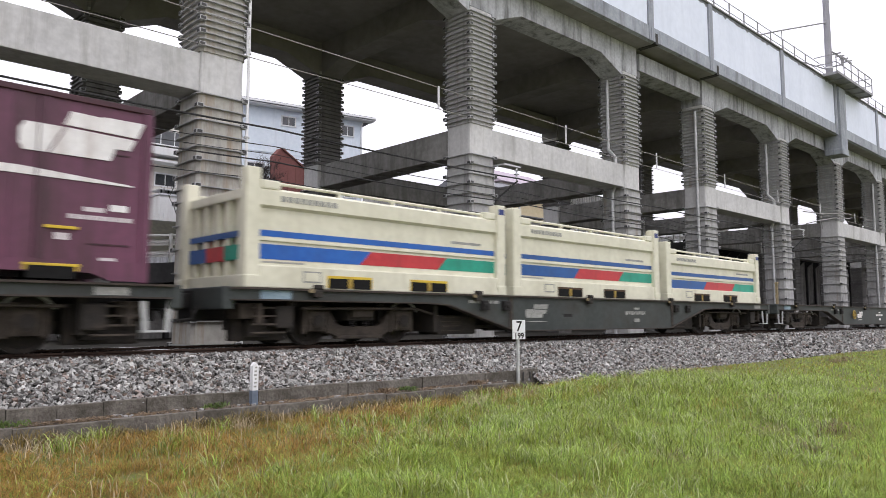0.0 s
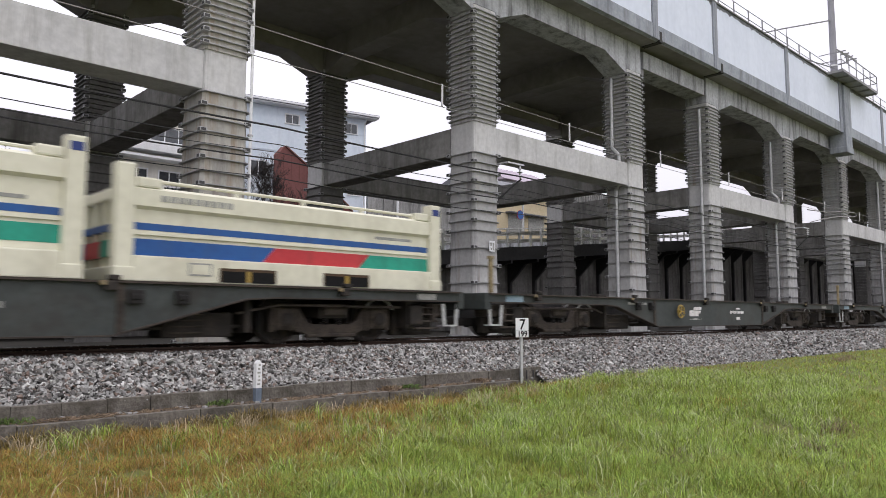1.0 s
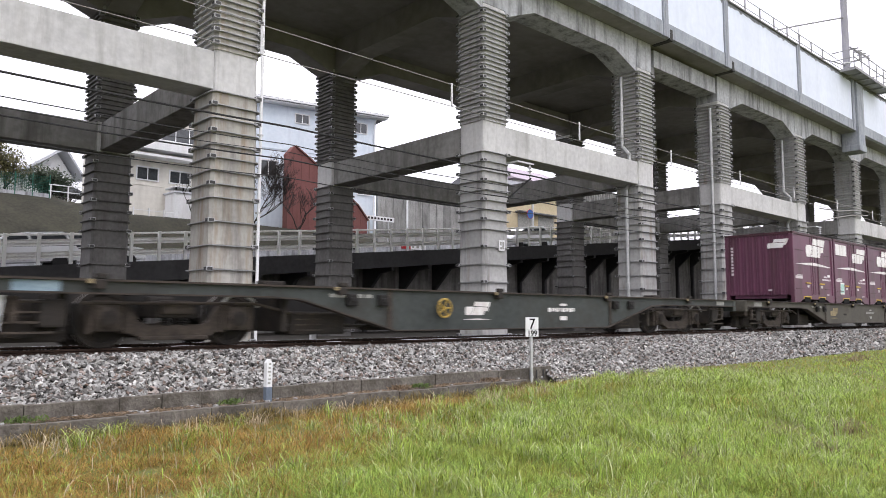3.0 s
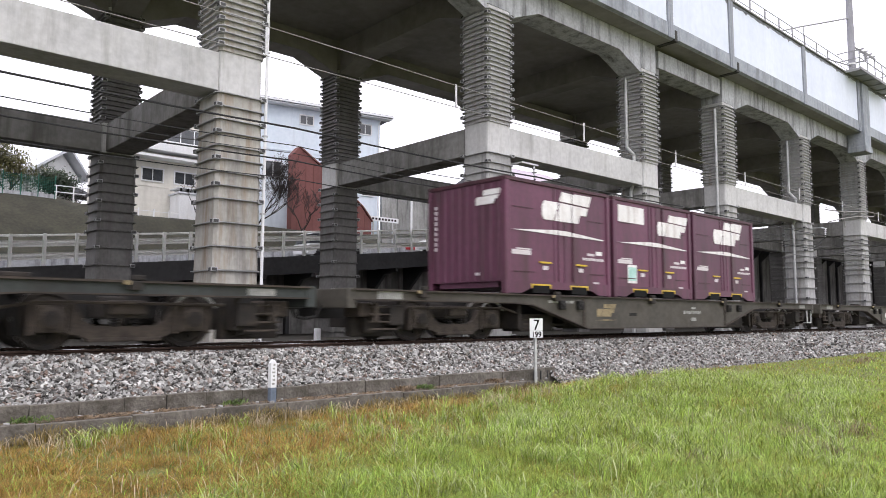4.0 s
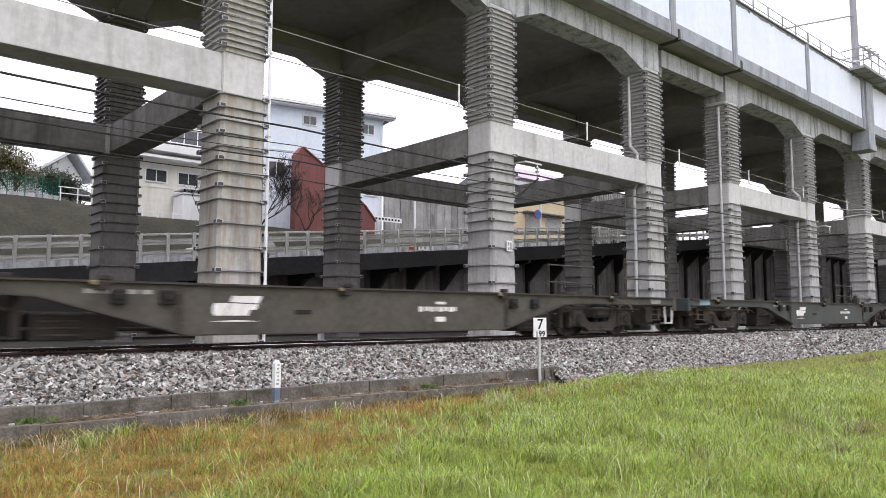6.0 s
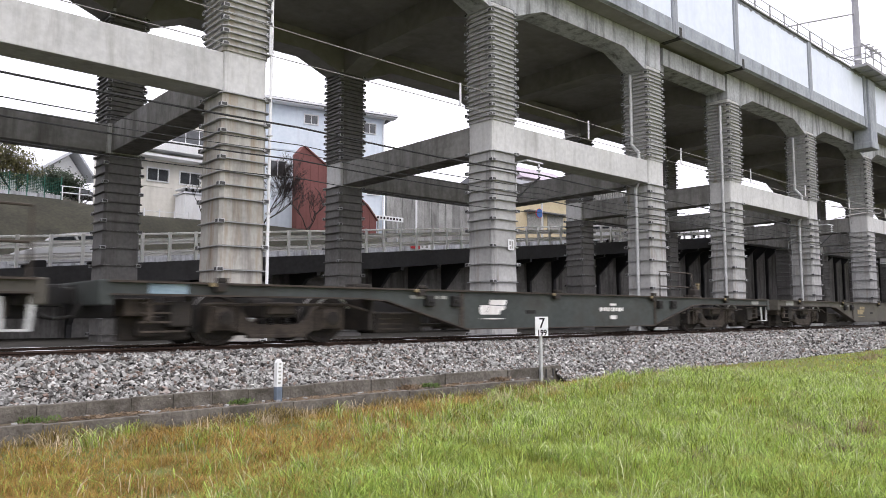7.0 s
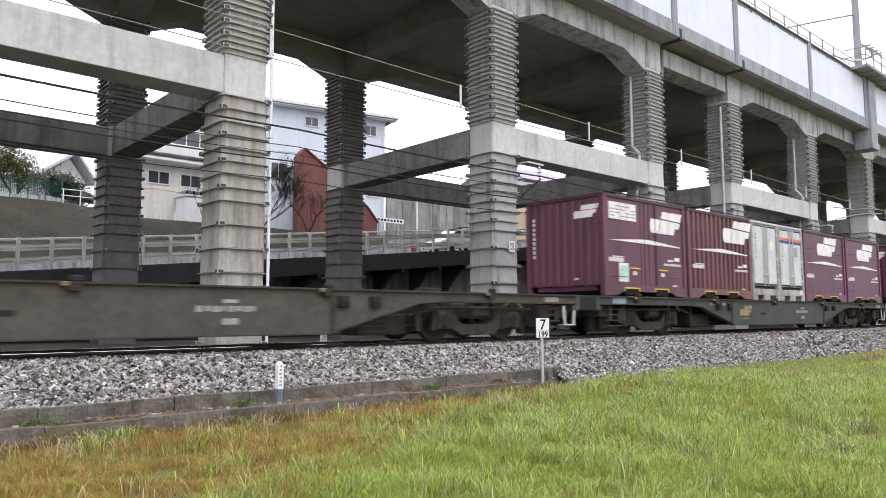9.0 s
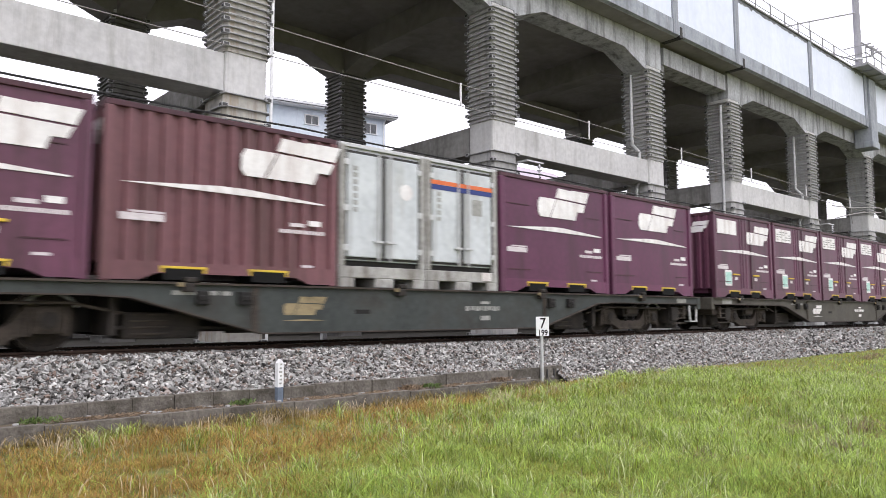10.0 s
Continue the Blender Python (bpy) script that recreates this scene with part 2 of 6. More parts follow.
# ---- building helpers ----
def part(name, bm, mat, parent=None, label="", smooth=False):
    me = bpy.data.meshes.new(name)
    bmesh.ops.recalc_face_normals(bm, faces=bm.faces[:])
    bm.to_mesh(me)
    bm.free()
    me.materials.append(mat)
    if smooth:
        for p in me.polygons:
            p.use_smooth = True
    ob = new(name, me)
    if parent:
        ob.parent = parent
    if label:
        ob["label"] = label
    if name.endswith(("lettering", "number_mark", "print")):
        ob["kind"] = "stuff"
    return ob


def again(name, ob, parent, at):
    """Another part on the same mesh."""
    o = new(name, ob.data)
    o.parent = parent
    o.matrix_basis = at
    return o


def empty(name, m=Matrix()):
    e = new(name)
    e.empty_display_size = 0.2
    e.matrix_basis = m
    return e


def box(bm, x0, x1, y0, y1, z0, z1, bevel=0.0):
    v = [bm.verts.new(p) for p in ((x0, y0, z0), (x1, y0, z0), (x1, y1, z0), (x0, y1, z0), (x0, y0, z1), (x1, y0, z1), (x1, y1, z1), (x0, y1, z1))]
    fs = [bm.faces.new([v[i] for i in f]) for f in ((3, 2, 1, 0), (4, 5, 6, 7), (0, 1, 5, 4), (1, 2, 6, 5), (2, 3, 7, 6), (3, 0, 4, 7))]
    if bevel:
        es = list({e for f in fs for e in f.edges})
        bmesh.ops.bevel(bm, geom=es, offset=bevel, segments=2, affect="EDGES", profile=0.6)
    return bm


def boxes(*specs, bevel=0.0):
    bm = bmesh.new()
    for s in specs:
        box(bm, *s, bevel=bevel)
    return bm


def prism(bm, pts, a0, a1, axis="y"):
    """A polygon swept along an axis. pts: (x, z) for y, (y, z) for x, (x, y) for z."""
    def put(p, a):
        return (p[0], a, p[1]) if axis == "y" else (a, p[0], p[1]) if axis == "x" else (p[0], p[1], a)
    lo = [bm.verts.new(put(p, a0)) for p in pts]
    hi = [bm.verts.new(put(p, a1)) for p in pts]
    bm.faces.new(lo)
    bm.faces.new(hi[::-1])
    for i in range(len(pts)):
        j = (i + 1) % len(pts)
        bm.faces.new((lo[i], hi[i], hi[j], lo[j]))
    return bm


def tube(bm, points, r, seg=8, r_end=None):
    """A round bar through the points."""
    pts = [Vector(p) for p in points]
    rings = []
    for i, p in enumerate(pts):
        d = (pts[min(i + 1, len(pts) - 1)] - pts[max(i - 1, 0)]).normalized()
        a = d.cross(Vector((0.123, 0.31, 1)) if abs(d.z) < 0.9 else Vector((1, 0.2, 0.1))).normalized()
        b = d.cross(a)
        rr = r if r_end is None else r + (r_end - r) * i / (len(pts) - 1)
        rings.append([bm.verts.new(p + (a * math.cos(k * math.tau / seg) + b * math.sin(k * math.tau / seg)) * rr) for k in range(seg)])
    for s, t in zip(rings, rings[1:]):
        for k in range(seg):
            bm.faces.new((s[k], s[(k + 1) % seg], t[(k + 1) % seg], t[k]))
    bm.faces.new(rings[0][::-1])
    bm.faces.new(rings[-1])
    return bm


def lathe(bm, profile, axis="y", seg=28, at=(0, 0, 0)):
    """profile: (radius, along) pairs, turned round an axis."""
    rings = []
    for r, a in profile:
        ring = []
        for k in range(seg):
            c, s = math.cos(k * math.tau / seg) * r, math.sin(k * math.tau / seg) * r
            p = (c, a, s) if axis == "y" else (c, s, a) if axis == "z" else (a, c, s)
            ring.append(bm.verts.new((p[0] + at[0], p[1] + at[1], p[2] + at[2])))
        rings.append(ring)
    for s, t in zip(rings, rings[1:]):
        for k in range(seg):
            bm.faces.new((s[k], s[(k + 1) % seg], t[(k + 1) % seg], t[k]))
    bm.faces.new(rings[0][::-1])
    bm.faces.new(rings[-1])
    return bm


def fast_mesh(name, verts, faces, mat, parent=None):
    me = bpy.data.meshes.new(name)
    me.from_pydata(verts, [], faces)
    me.materials.append(mat)
    ob = new(name, me)
    if parent:
        ob.parent = parent
    return ob


def leaf_material(name, dark, light, vary):
    m = material(name, dark, light, 0.8, 0.5, 0.0, 5, island=vary)
    b = m.node_tree.nodes["Principled BSDF"]
    nt = m.node_tree
    thin = nt.nodes.new("ShaderNodeBsdfTranslucent")
    nt.links.new(b.inputs["Base Color"].links[0].from_socket, thin.inputs["Color"])
    both = nt.nodes.new("ShaderNodeMixShader")
    both.inputs[0].default_value = 0.32
    nt.links.new(b.outputs[0], both.inputs[1])
    nt.links.new(thin.outputs[0], both.inputs[2])
    nt.links.new(both.outputs[0], nt.nodes["Material Output"].inputs["Surface"])
    return m


GRASS = leaf_material("green_grass", (0.232, 0.275, 0.034), (0.325, 0.465, 0.098), 0.6)
DRYGRASS = leaf_material("dead_grass", (0.26, 0.145, 0.034), (0.43, 0.265, 0.078), 0.5)
STRAW = leaf_material("straw", (0.38, 0.3, 0.19), (0.55, 0.46, 0.32), 0.35)
OLIVE = leaf_material("olive_leaf", (0.08, 0.08, 0.028), (0.17, 0.155, 0.06), 0.5)
EVERGREEN = leaf_material("evergreen_leaf", (0.02, 0.035, 0.02), (0.05, 0.075, 0.035), 0.5)
LAWN = material("lawn_soil", (0.085, 0.1, 0.026), (0.16, 0.18, 0.046), 0.6, 0.95, 0.5, 14, stain=(0.17, 0.11, 0.04), stain_amount=0.5)
BLUEGREY = material("faded_blue_grey_paint", (0.1, 0.13, 0.17), (0.16, 0.19, 0.24), 0.1, 0.7, 0.1)
STREAKED = material("streaked_concrete_board", (0.2, 0.2, 0.19), (0.33, 0.33, 0.32), 0.8, 0.9, 0.15, 9, stain=(0.05, 0.049, 0.047), stain_amount=0.95, streak=1, random_tint=0.3, place=True)
MAUVE = material("mauve_roof_tile", (0.3, 0.25, 0.3), (0.4, 0.34, 0.4), 1.0, 0.6, 0.1, 10)
CABLE_GREY = material("tarnished_copper_wire", (0.2, 0.19, 0.18), (0.32, 0.31, 0.3), 0.3, 0.5, 0.0)
RAILGREY = material("dull_railing_steel", (0.22, 0.22, 0.23), (0.33, 0.33, 0.34), 0.5, 0.6, 0.05)
MASTGREY = material("mast_concrete", (0.26, 0.26, 0.29), (0.35, 0.35, 0.38), 0.8, 0.8, 0.1)
BARRIERPOST = material("grey_blue_post_steel", (0.24, 0.26, 0.3), (0.34, 0.36, 0.4), 0.8, 0.6, 0.08, 8, stain=(0.14, 0.145, 0.155), stain_amount=0.5, streak=1)
BARRIERSTAIN = material("dark_stained_barrier_edge", (0.12, 0.125, 0.14), (0.26, 0.27, 0.295), 0.9, 0.75, 0.08, 8, stain=(0.07, 0.07, 0.075), stain_amount=0.7, streak=1)
FASCIA = material("blue_grey_deck_edge", (0.26, 0.285, 0.325), (0.39, 0.415, 0.455), 1.2, 0.8, 0.15, 9, stain=(0.13, 0.135, 0.14), stain_amount=0.8, streak=1, soot=((0.05, 0.05, 0.052), 0.85, 0.58, 0.6))
OCHRE = material("faded_ochre_paint", (0.3, 0.2, 0.04), (0.46, 0.32, 0.07), 0.3, 0.6, 0.05, stain=(0.12, 0.09, 0.05), stain_amount=0.7)
LITTER = leaf_material("brown_litter", (0.06, 0.047, 0.033), (0.2, 0.155, 0.115), 0.6)
EDGEGRASS = leaf_material("brown_olive_stalks", (0.15, 0.115, 0.035), (0.28, 0.21, 0.07), 0.55)
OLIVEGRASS = leaf_material("olive_grass", (0.225, 0.2, 0.03), (0.38, 0.335, 0.075), 0.4)
WEEDGREEN = leaf_material("dull_green_weed", (0.07, 0.11, 0.03), (0.15, 0.21, 0.06), 0.4)
# Darker copy of the jacket panels: the deck's shade is in its colour.
JACKET_SHADED = material("shaded_brown_grey_jacket", (0.10, 0.098, 0.094), (0.18, 0.175, 0.168), 0.9, 0.75, 0.12, 7, stain=(0.07, 0.062, 0.052), stain_amount=0.6, streak=1, random_tint=0.08, place=True)
CONCRETE_PALE = material("pale_concrete", (0.46, 0.46, 0.457), (0.62, 0.618, 0.61), 1.3, 0.85, 0.2, 9, stain=(0.28, 0.27, 0.245), stain_amount=0.6, streak=1, soot=((0.13, 0.12, 0.105), 0.6, 0.57, 1.4))
# Tie beam concrete darkened to hold the shade under the deck.
CONCRETE_SHADED = material("shaded_tie_concrete", (0.19, 0.186, 0.178), (0.32, 0.314, 0.302), 1.5, 0.9, 0.25, 8, stain=(0.08, 0.074, 0.066), stain_amount=0.85, streak=1, stain_from=0.46)
KERB = material("mossy_kerb_concrete", (0.09, 0.08, 0.068), (0.2, 0.183, 0.158), 0.3, 0.95, 0.7, 8, stain=(0.045, 0.04, 0.028), stain_amount=0.9, place=True, stain_from=0.46)
PALE_GRASS = leaf_material("pale_grass_blade", (0.33, 0.37, 0.16), (0.5, 0.53, 0.3), 0.4)
SEAL_GAP = material("dark_seal_and_gap", (0.03, 0.03, 0.03), (0.06, 0.058, 0.055), 0.3, 0.8, 0.1)
BOGIE_DUST = material("dust_coated_bogie_steel", (0.027, 0.022, 0.018), (0.085, 0.068, 0.054), 0.25, 0.85, 0.3, 7, stain=(0.01, 0.008, 0.007), stain_amount=0.9)


def stone_material():
    """Crushed stone: grey, white, brown and pinkish pieces."""
    m = material("ballast_stone", (0.78, 0.77, 0.76), (1.08, 1.08, 1.08), 0.12, 0.9, 0.3, 5)
    nodes, link = m.node_tree.nodes, m.node_tree.links.new
    b = nodes["Principled BSDF"]
    shade = b.inputs["Base Color"].links[0].from_socket
    ramp = nodes.new("ShaderNodeValToRGB")
    tones = ((0.0, (0.05, 0.048, 0.045)), (0.2, (0.13, 0.124, 0.117)), (0.26, (0.2, 0.145, 0.118)), (0.34, (0.2, 0.198, 0.19)), (0.5, (0.305, 0.305, 0.292)), (0.76, (0.36, 0.36, 0.345)), (0.8, (0.31, 0.25, 0.215)), (0.84, (0.42, 0.418, 0.4)), (1.0, (0.6, 0.598, 0.575)))
    while len(ramp.color_ramp.elements) < len(tones):
        ramp.color_ramp.elements.new(0.5)
    for e, (at, c) in zip(ramp.color_ramp.elements, tones):
        e.position, e.color = at, (*c, 1)
    link(nodes.new("ShaderNodeNewGeometry").outputs["Random Per Island"], ramp.inputs[0])
    mul = nodes.new("ShaderNodeMix")
    mul.data_type, mul.blend_type = "RGBA", "MULTIPLY"
    mul.inputs[0].default_value = 1.0
    link(ramp.outputs[0], mul.inputs[6])
    link(shade, mul.inputs[7])
    link(mul.outputs[2], b.inputs["Base Color"])
    return m


STONE = stone_material()
DEADWEED = leaf_material("dead_weed", (0.17, 0.12, 0.075), (0.32, 0.24, 0.16), 0.45)

# ---- the ground ----
ROAD_EDGE = 29.0


def road_z(x):
    return 1.55 + 0.0925 * min(max(x, -60.0), 75.0)


def ground_z(x, y):
    """Height of the ground: grass, track bed, yard under the viaduct, then the bank behind the ramp."""
    if y < 8.55:
        z = -0.88 + 0.13 * min(max((x - 8.5) / 3, 0), 1) - 0.12 * min(max((8 - y) / 6, 0), 1)
        return z + 0.03 * noise.noise((x * 0.6, y * 0.6, 0))
    if y < 13.7:
        return -0.95
    if y < 37.0:
        return -0.42
    left = min(max((13.0 - x) / 1.5, 0), 1)
    top = 6.1 + 1.1 * left if x < 31 else max(road_z(x) - 0.2, 4.3)
    k = min(max((y - 37.0) / (3.6 + 4.4 * left), 0), 1)
    base = road_z(x) - 0.35
    return base + (max(top, base) - base) * (k * k * (3 - 2 * k)) + 0.12 * noise.noise((x * 0.3, y * 0.3, 3))


def grid_ground():
    xs = [-900, -400, -160, -60] + [-30 + 1.0 * i for i in range(0, 121)] + [110, 150, 260, 500, 900]
    ys = [-900, -300, -80, -20] + [-8 + 0.75 * i for i in range(22)] + [8.54, 8.56, 13.6, 13.8, 20, 27.9, 30, 36.9, 37.0] + [38 + i for i in range(0, 12)] + [55, 65, 90, 200, 500, 1200]
    verts = [(x, y, ground_z(x, y)) for y in ys for x in xs]
    n = len(xs)
    faces = [(j * n + i, j * n + i + 1, (j + 1) * n + i + 1, (j + 1) * n + i) for j in range(len(ys) - 1) for i in range(n - 1)]
    ob = fast_mesh("ground", verts, faces, GROUND)
    ob.data.materials.append(LAWN)
    ob.data.materials.append(BANK)
    for p in ob.data.polygons:
        p.use_smooth = True
        p.material_index = 1 if p.center.y < 8.55 else 2 if p.center.y > 37.0 else 0
    return tagged(ob, "dark bare earth ground round the railway and bank", "ground", kind="structure")


grid_ground()

# ---- the track ----
YT = 10.116           # near side of the containers
YW = YT + 1.225       # centre line of the track


def track():
    bed = empty("track", Matrix.Translation((0, YW, 0)))
    tagged(bed, "railway track with rusty rails on grey stone ballast", "track", kind="structure")
    for x0, x1, ty, tz in ((-60, 10.95, -2.36, -0.58), (10.951, 130, -2.72, -0.8)):
        bm = prism(bmesh.new(), [(ty, tz), (-1.49, -0.135), (-0.75, -0.135), (-0.6, -0.17), (1.66, -0.17), (2.35, -0.45), (2.35, -0.85), (ty, -0.85)], x0, x1, "x")
        part("ballast_bed", bm, BALLAST_BED, bed)
    for s in (-1, 1):
        c = s * (0.5335 + 0.0325)
        prof = [(c - 0.063, -0.153), (c + 0.063, -0.153), (c + 0.063, -0.14), (c + 0.01, -0.12), (c + 0.01, -0.045), (c + 0.0325, -0.035), (c + 0.0325, -0.006), (c - 0.0325, -0.006), (c - 0.0325, -0.035), (c - 0.01, -0.045), (c - 0.01, -0.12), (c - 0.063, -0.14)]
        part("rail", prism(bmesh.new(), prof, -60, 130, "x"), RAILSTEEL, bed, "rust-brown steel rail")
        part("rail_head", prism(bmesh.new(), [(c - 0.026, -0.0055), (c + 0.026, -0.0055), (c + 0.022, 0.0), (c - 0.022, 0.0)], -60, 130, "x"), RAILTOP, bed, "polished steel running surface")
    first = None
    for i in range(90):
        x = -4 + 0.62 * i
        if first is None:
            first = part("sleeper", boxes((-0.11, 0.11, -1.0, 1.0, -0.3, -0.155), bevel=0.02), SLEEPER, bed)
            first.location.x = x
        else:
            again("sleeper", first, bed, Matrix.Translation((x, 0, 0)))
    return bed


track()

# ---- the viaduct ----
A, B = 9.418, 7.194
COLS = [7.476 + A * i for i in (-2, -1, 0, 1, 2)]
for block in range(2):
    s = COLS[-1] + B
    COLS += [s + A * i for i in range(4)]
YF, YB = 16.444, 25.47
CW = 1.13                        # a column's side
ZT, ZB = 6.98, 5.94              # tie beams between the columns
Z_SOFFIT, Z_BEAM, Z_HAUNCH = 12.35, 11.5, 10.9
BLOCKS = [(COLS[0], COLS[4]), (COLS[5], COLS[8]), (COLS[9], COLS[12])]


def jacket_levels():
    z, out = -0.18 - 0.5833, []
    while z < 3.3:
        out.append((z, z + 0.5833))
        z += 0.5833
    low, up, n, k = [], [], 8, 24
    for i in range(n):
        low.append((z + (ZB - z) * i / n, z + (ZB - z) * (i + 1) / n))
    for i in range(k):
        up.append((ZT + (Z_HAUNCH - ZT) * i / k, ZT + (Z_HAUNCH - ZT) * (i + 1) / k))
    return out + low, up


def ring_stack(bm, levels, c=0.06):
    """Square rings with chamfered corners, one above another: (half-width, height) pairs."""
    rings = []
    for h, z in levels:
        k = [(-h + c, -h), (h - c, -h), (h, -h + c), (h, h - c), (h - c, h), (-h + c, h), (-h, h - c), (-h, -h + c)]
        rings.append([bm.verts.new((x, y, z)) for x, y in k])
    for a, b in zip(rings, rings[1:]):
        for i in range(8):
            j = (i + 1) % 8
            bm.faces.new((a[i], a[j], b[j], b[i]))


RING_CACHE = {}


def ring_part(kind, z0, z1, parent, coat):
    key = (kind, round(z1 - z0, 3), coat.name)
    h = z1 - z0
    if key not in RING_CACHE:
        bm = bmesh.new()
        k = CW / 2
        if kind == "jacket_panel":
            ring_stack(bm, [(k - 0.01, 0.012), (k + 0.038, 0.014), (k + 0.026, h - 0.024), (k - 0.01, h - 0.022)], 0.078)
            ob = part(kind, bm, coat, parent)
        else:
            ring_stack(bm, [(k - 0.01, -0.022), (k + 0.105, -0.019), (k + 0.107, 0.004), (k - 0.01, 0.01)], 0.12)
            ob = part(kind, bm, coat, parent)
        RING_CACHE[key] = ob.data
    else:
        ob = new(kind, RING_CACHE[key])
        ob.parent = parent
    ob.location = (0, 0, z0)
    return ob


def bolt_part(z, sx, sy, parent):
    if "bolt" not in RING_CACHE:
        bm = boxes((-0.085, 0.085, -0.085, 0.085, -0.05, 0.055), bevel=0.008)
        box(bm, -0.088, -0.03, -0.065, 0.065, -0.034, 0.04)
        box(bm, -0.065, 0.065, -0.088, -0.03, -0.034, 0.04)
        ob = part("bolt_block", bm, FLANGE, parent)
        ob.data.materials.append(BOLT_HOLE)      # dark patches for the shade in the bolt holes
        for p in ob.data.polygons:
            p.material_index = int(min(p.center.x, p.center.y) < -0.0865)
        RING_CACHE["bolt"] = ob.data
    else:
        ob = new("bolt_block", RING_CACHE["bolt"])
        ob.parent = parent
    k = CW / 2 + (0.04 if sx < 0 and sy < 0 else 0.015)
    ob.location = (sx * k, sy * k, z)


def column(x, y, detailed, label, coat):
    c = empty("viaduct_column", Matrix.Translation((x + CW / 2, y + CW / 2, 0)))
    tagged(c, label, "column", "viaduct columns")
    k = CW / 2
    part("core", boxes((-k, k, -k, k, -0.6, Z_HAUNCH + 0.2), bevel=0.09), CONCRETE_PALE, c)
    low, up = jacket_levels()
    for i, (z0, z1) in enumerate(low + up):
        ring_part("jacket_panel", z0, z1, c, coat)
        ring_part("flange", z1 - 0.005, z1, c, coat if coat is JACKET_SHADED else FLANGE)
        if detailed:
            for sx, sy in ((-1, -1),) if i % 2 else ((1, -1), (-1, 1)):
                bolt_part(z1 - 0.005, sx, sy, c)
    return c


def beam_profile(x0, x1, zt):
    """Side view of a longitudinal beam with haunches at both columns."""
    return [(x0, Z_HAUNCH), (x0 + 0.1, Z_HAUNCH), (x0 + 1.6, Z_BEAM), (x1 - 1.6, Z_BEAM), (x1 - 0.1, Z_HAUNCH), (x1, Z_HAUNCH), (x1, zt), (x0, zt)]


def viaduct():
    for i, x in enumerate(COLS):
        if i == 2:
            column(x, YF, True, "ribbed tan-stained panel-jacketed concrete viaduct column", JACKET_TAN)
        else:
            column(x, YF, x < 70, "ribbed grey panel-jacketed concrete viaduct column", JACKET)
        # The back row wears the jacket with shade in its colour.
        column(x, YB, x < 45, "ribbed panel-jacketed viaduct column coloured as in shade", JACKET_SHADED)
    v = empty("viaduct_deck")
    tagged(v, "weathered concrete railway viaduct deck on haunched beams", "viaduct")
    for b0, b1 in BLOCKS:
        cols = [x for x in COLS if b0 <= x <= b1]
        # Far beams and heads take the concrete that is coloured as shaded.
        for y in (YF, YB):
            for p, r in zip(cols, cols[1:]):
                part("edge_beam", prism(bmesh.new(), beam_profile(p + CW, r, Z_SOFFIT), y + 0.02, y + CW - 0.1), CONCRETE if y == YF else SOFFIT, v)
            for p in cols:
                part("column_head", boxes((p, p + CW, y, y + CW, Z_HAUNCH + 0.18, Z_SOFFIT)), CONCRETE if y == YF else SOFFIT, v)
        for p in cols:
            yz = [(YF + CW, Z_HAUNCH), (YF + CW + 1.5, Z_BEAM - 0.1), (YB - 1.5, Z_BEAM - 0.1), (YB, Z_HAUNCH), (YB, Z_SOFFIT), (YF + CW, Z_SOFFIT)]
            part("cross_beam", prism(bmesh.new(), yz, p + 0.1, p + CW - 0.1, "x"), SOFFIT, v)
    # suspended spans over the gaps between the blocks
    for (a0, a1), (b0, b1) in zip(BLOCKS, BLOCKS[1:]):
        for y in (YF, YB):
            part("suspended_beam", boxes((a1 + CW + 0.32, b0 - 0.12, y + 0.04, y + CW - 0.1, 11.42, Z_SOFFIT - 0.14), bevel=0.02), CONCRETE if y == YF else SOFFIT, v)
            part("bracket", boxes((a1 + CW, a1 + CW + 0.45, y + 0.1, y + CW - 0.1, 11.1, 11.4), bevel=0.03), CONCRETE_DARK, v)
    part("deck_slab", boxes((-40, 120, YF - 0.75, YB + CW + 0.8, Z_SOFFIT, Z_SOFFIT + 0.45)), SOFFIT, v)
    part("fascia", prism(bmesh.new(), [(YF - 0.9, 12.42), (YF - 0.75, 12.36), (YF - 0.75, 13.03), (YF - 0.9, 13.03)], -40, 120, "x"), FASCIA, v, "blue-grey stained concrete deck edge")
    for (a0, a1), (b0, b1) in zip(BLOCKS, BLOCKS[1:]):
        for x in (a1 + CW + 0.2, b0 - 0.1):
            part("joint_seal", boxes((x - 0.13, x + 0.13, YF - 0.915, YF - 0.02, Z_SOFFIT - 0.03, Z_SOFFIT + 0.06), (x - 0.1, x + 0.1, YF - 0.915, YF - 0.902, Z_SOFFIT + 0.062, Z_SOFFIT + 0.45)), SEAL_GAP, v, "black stained expansion joint")
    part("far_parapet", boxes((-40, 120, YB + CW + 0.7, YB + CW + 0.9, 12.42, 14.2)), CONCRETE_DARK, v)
    return v


viaduct()


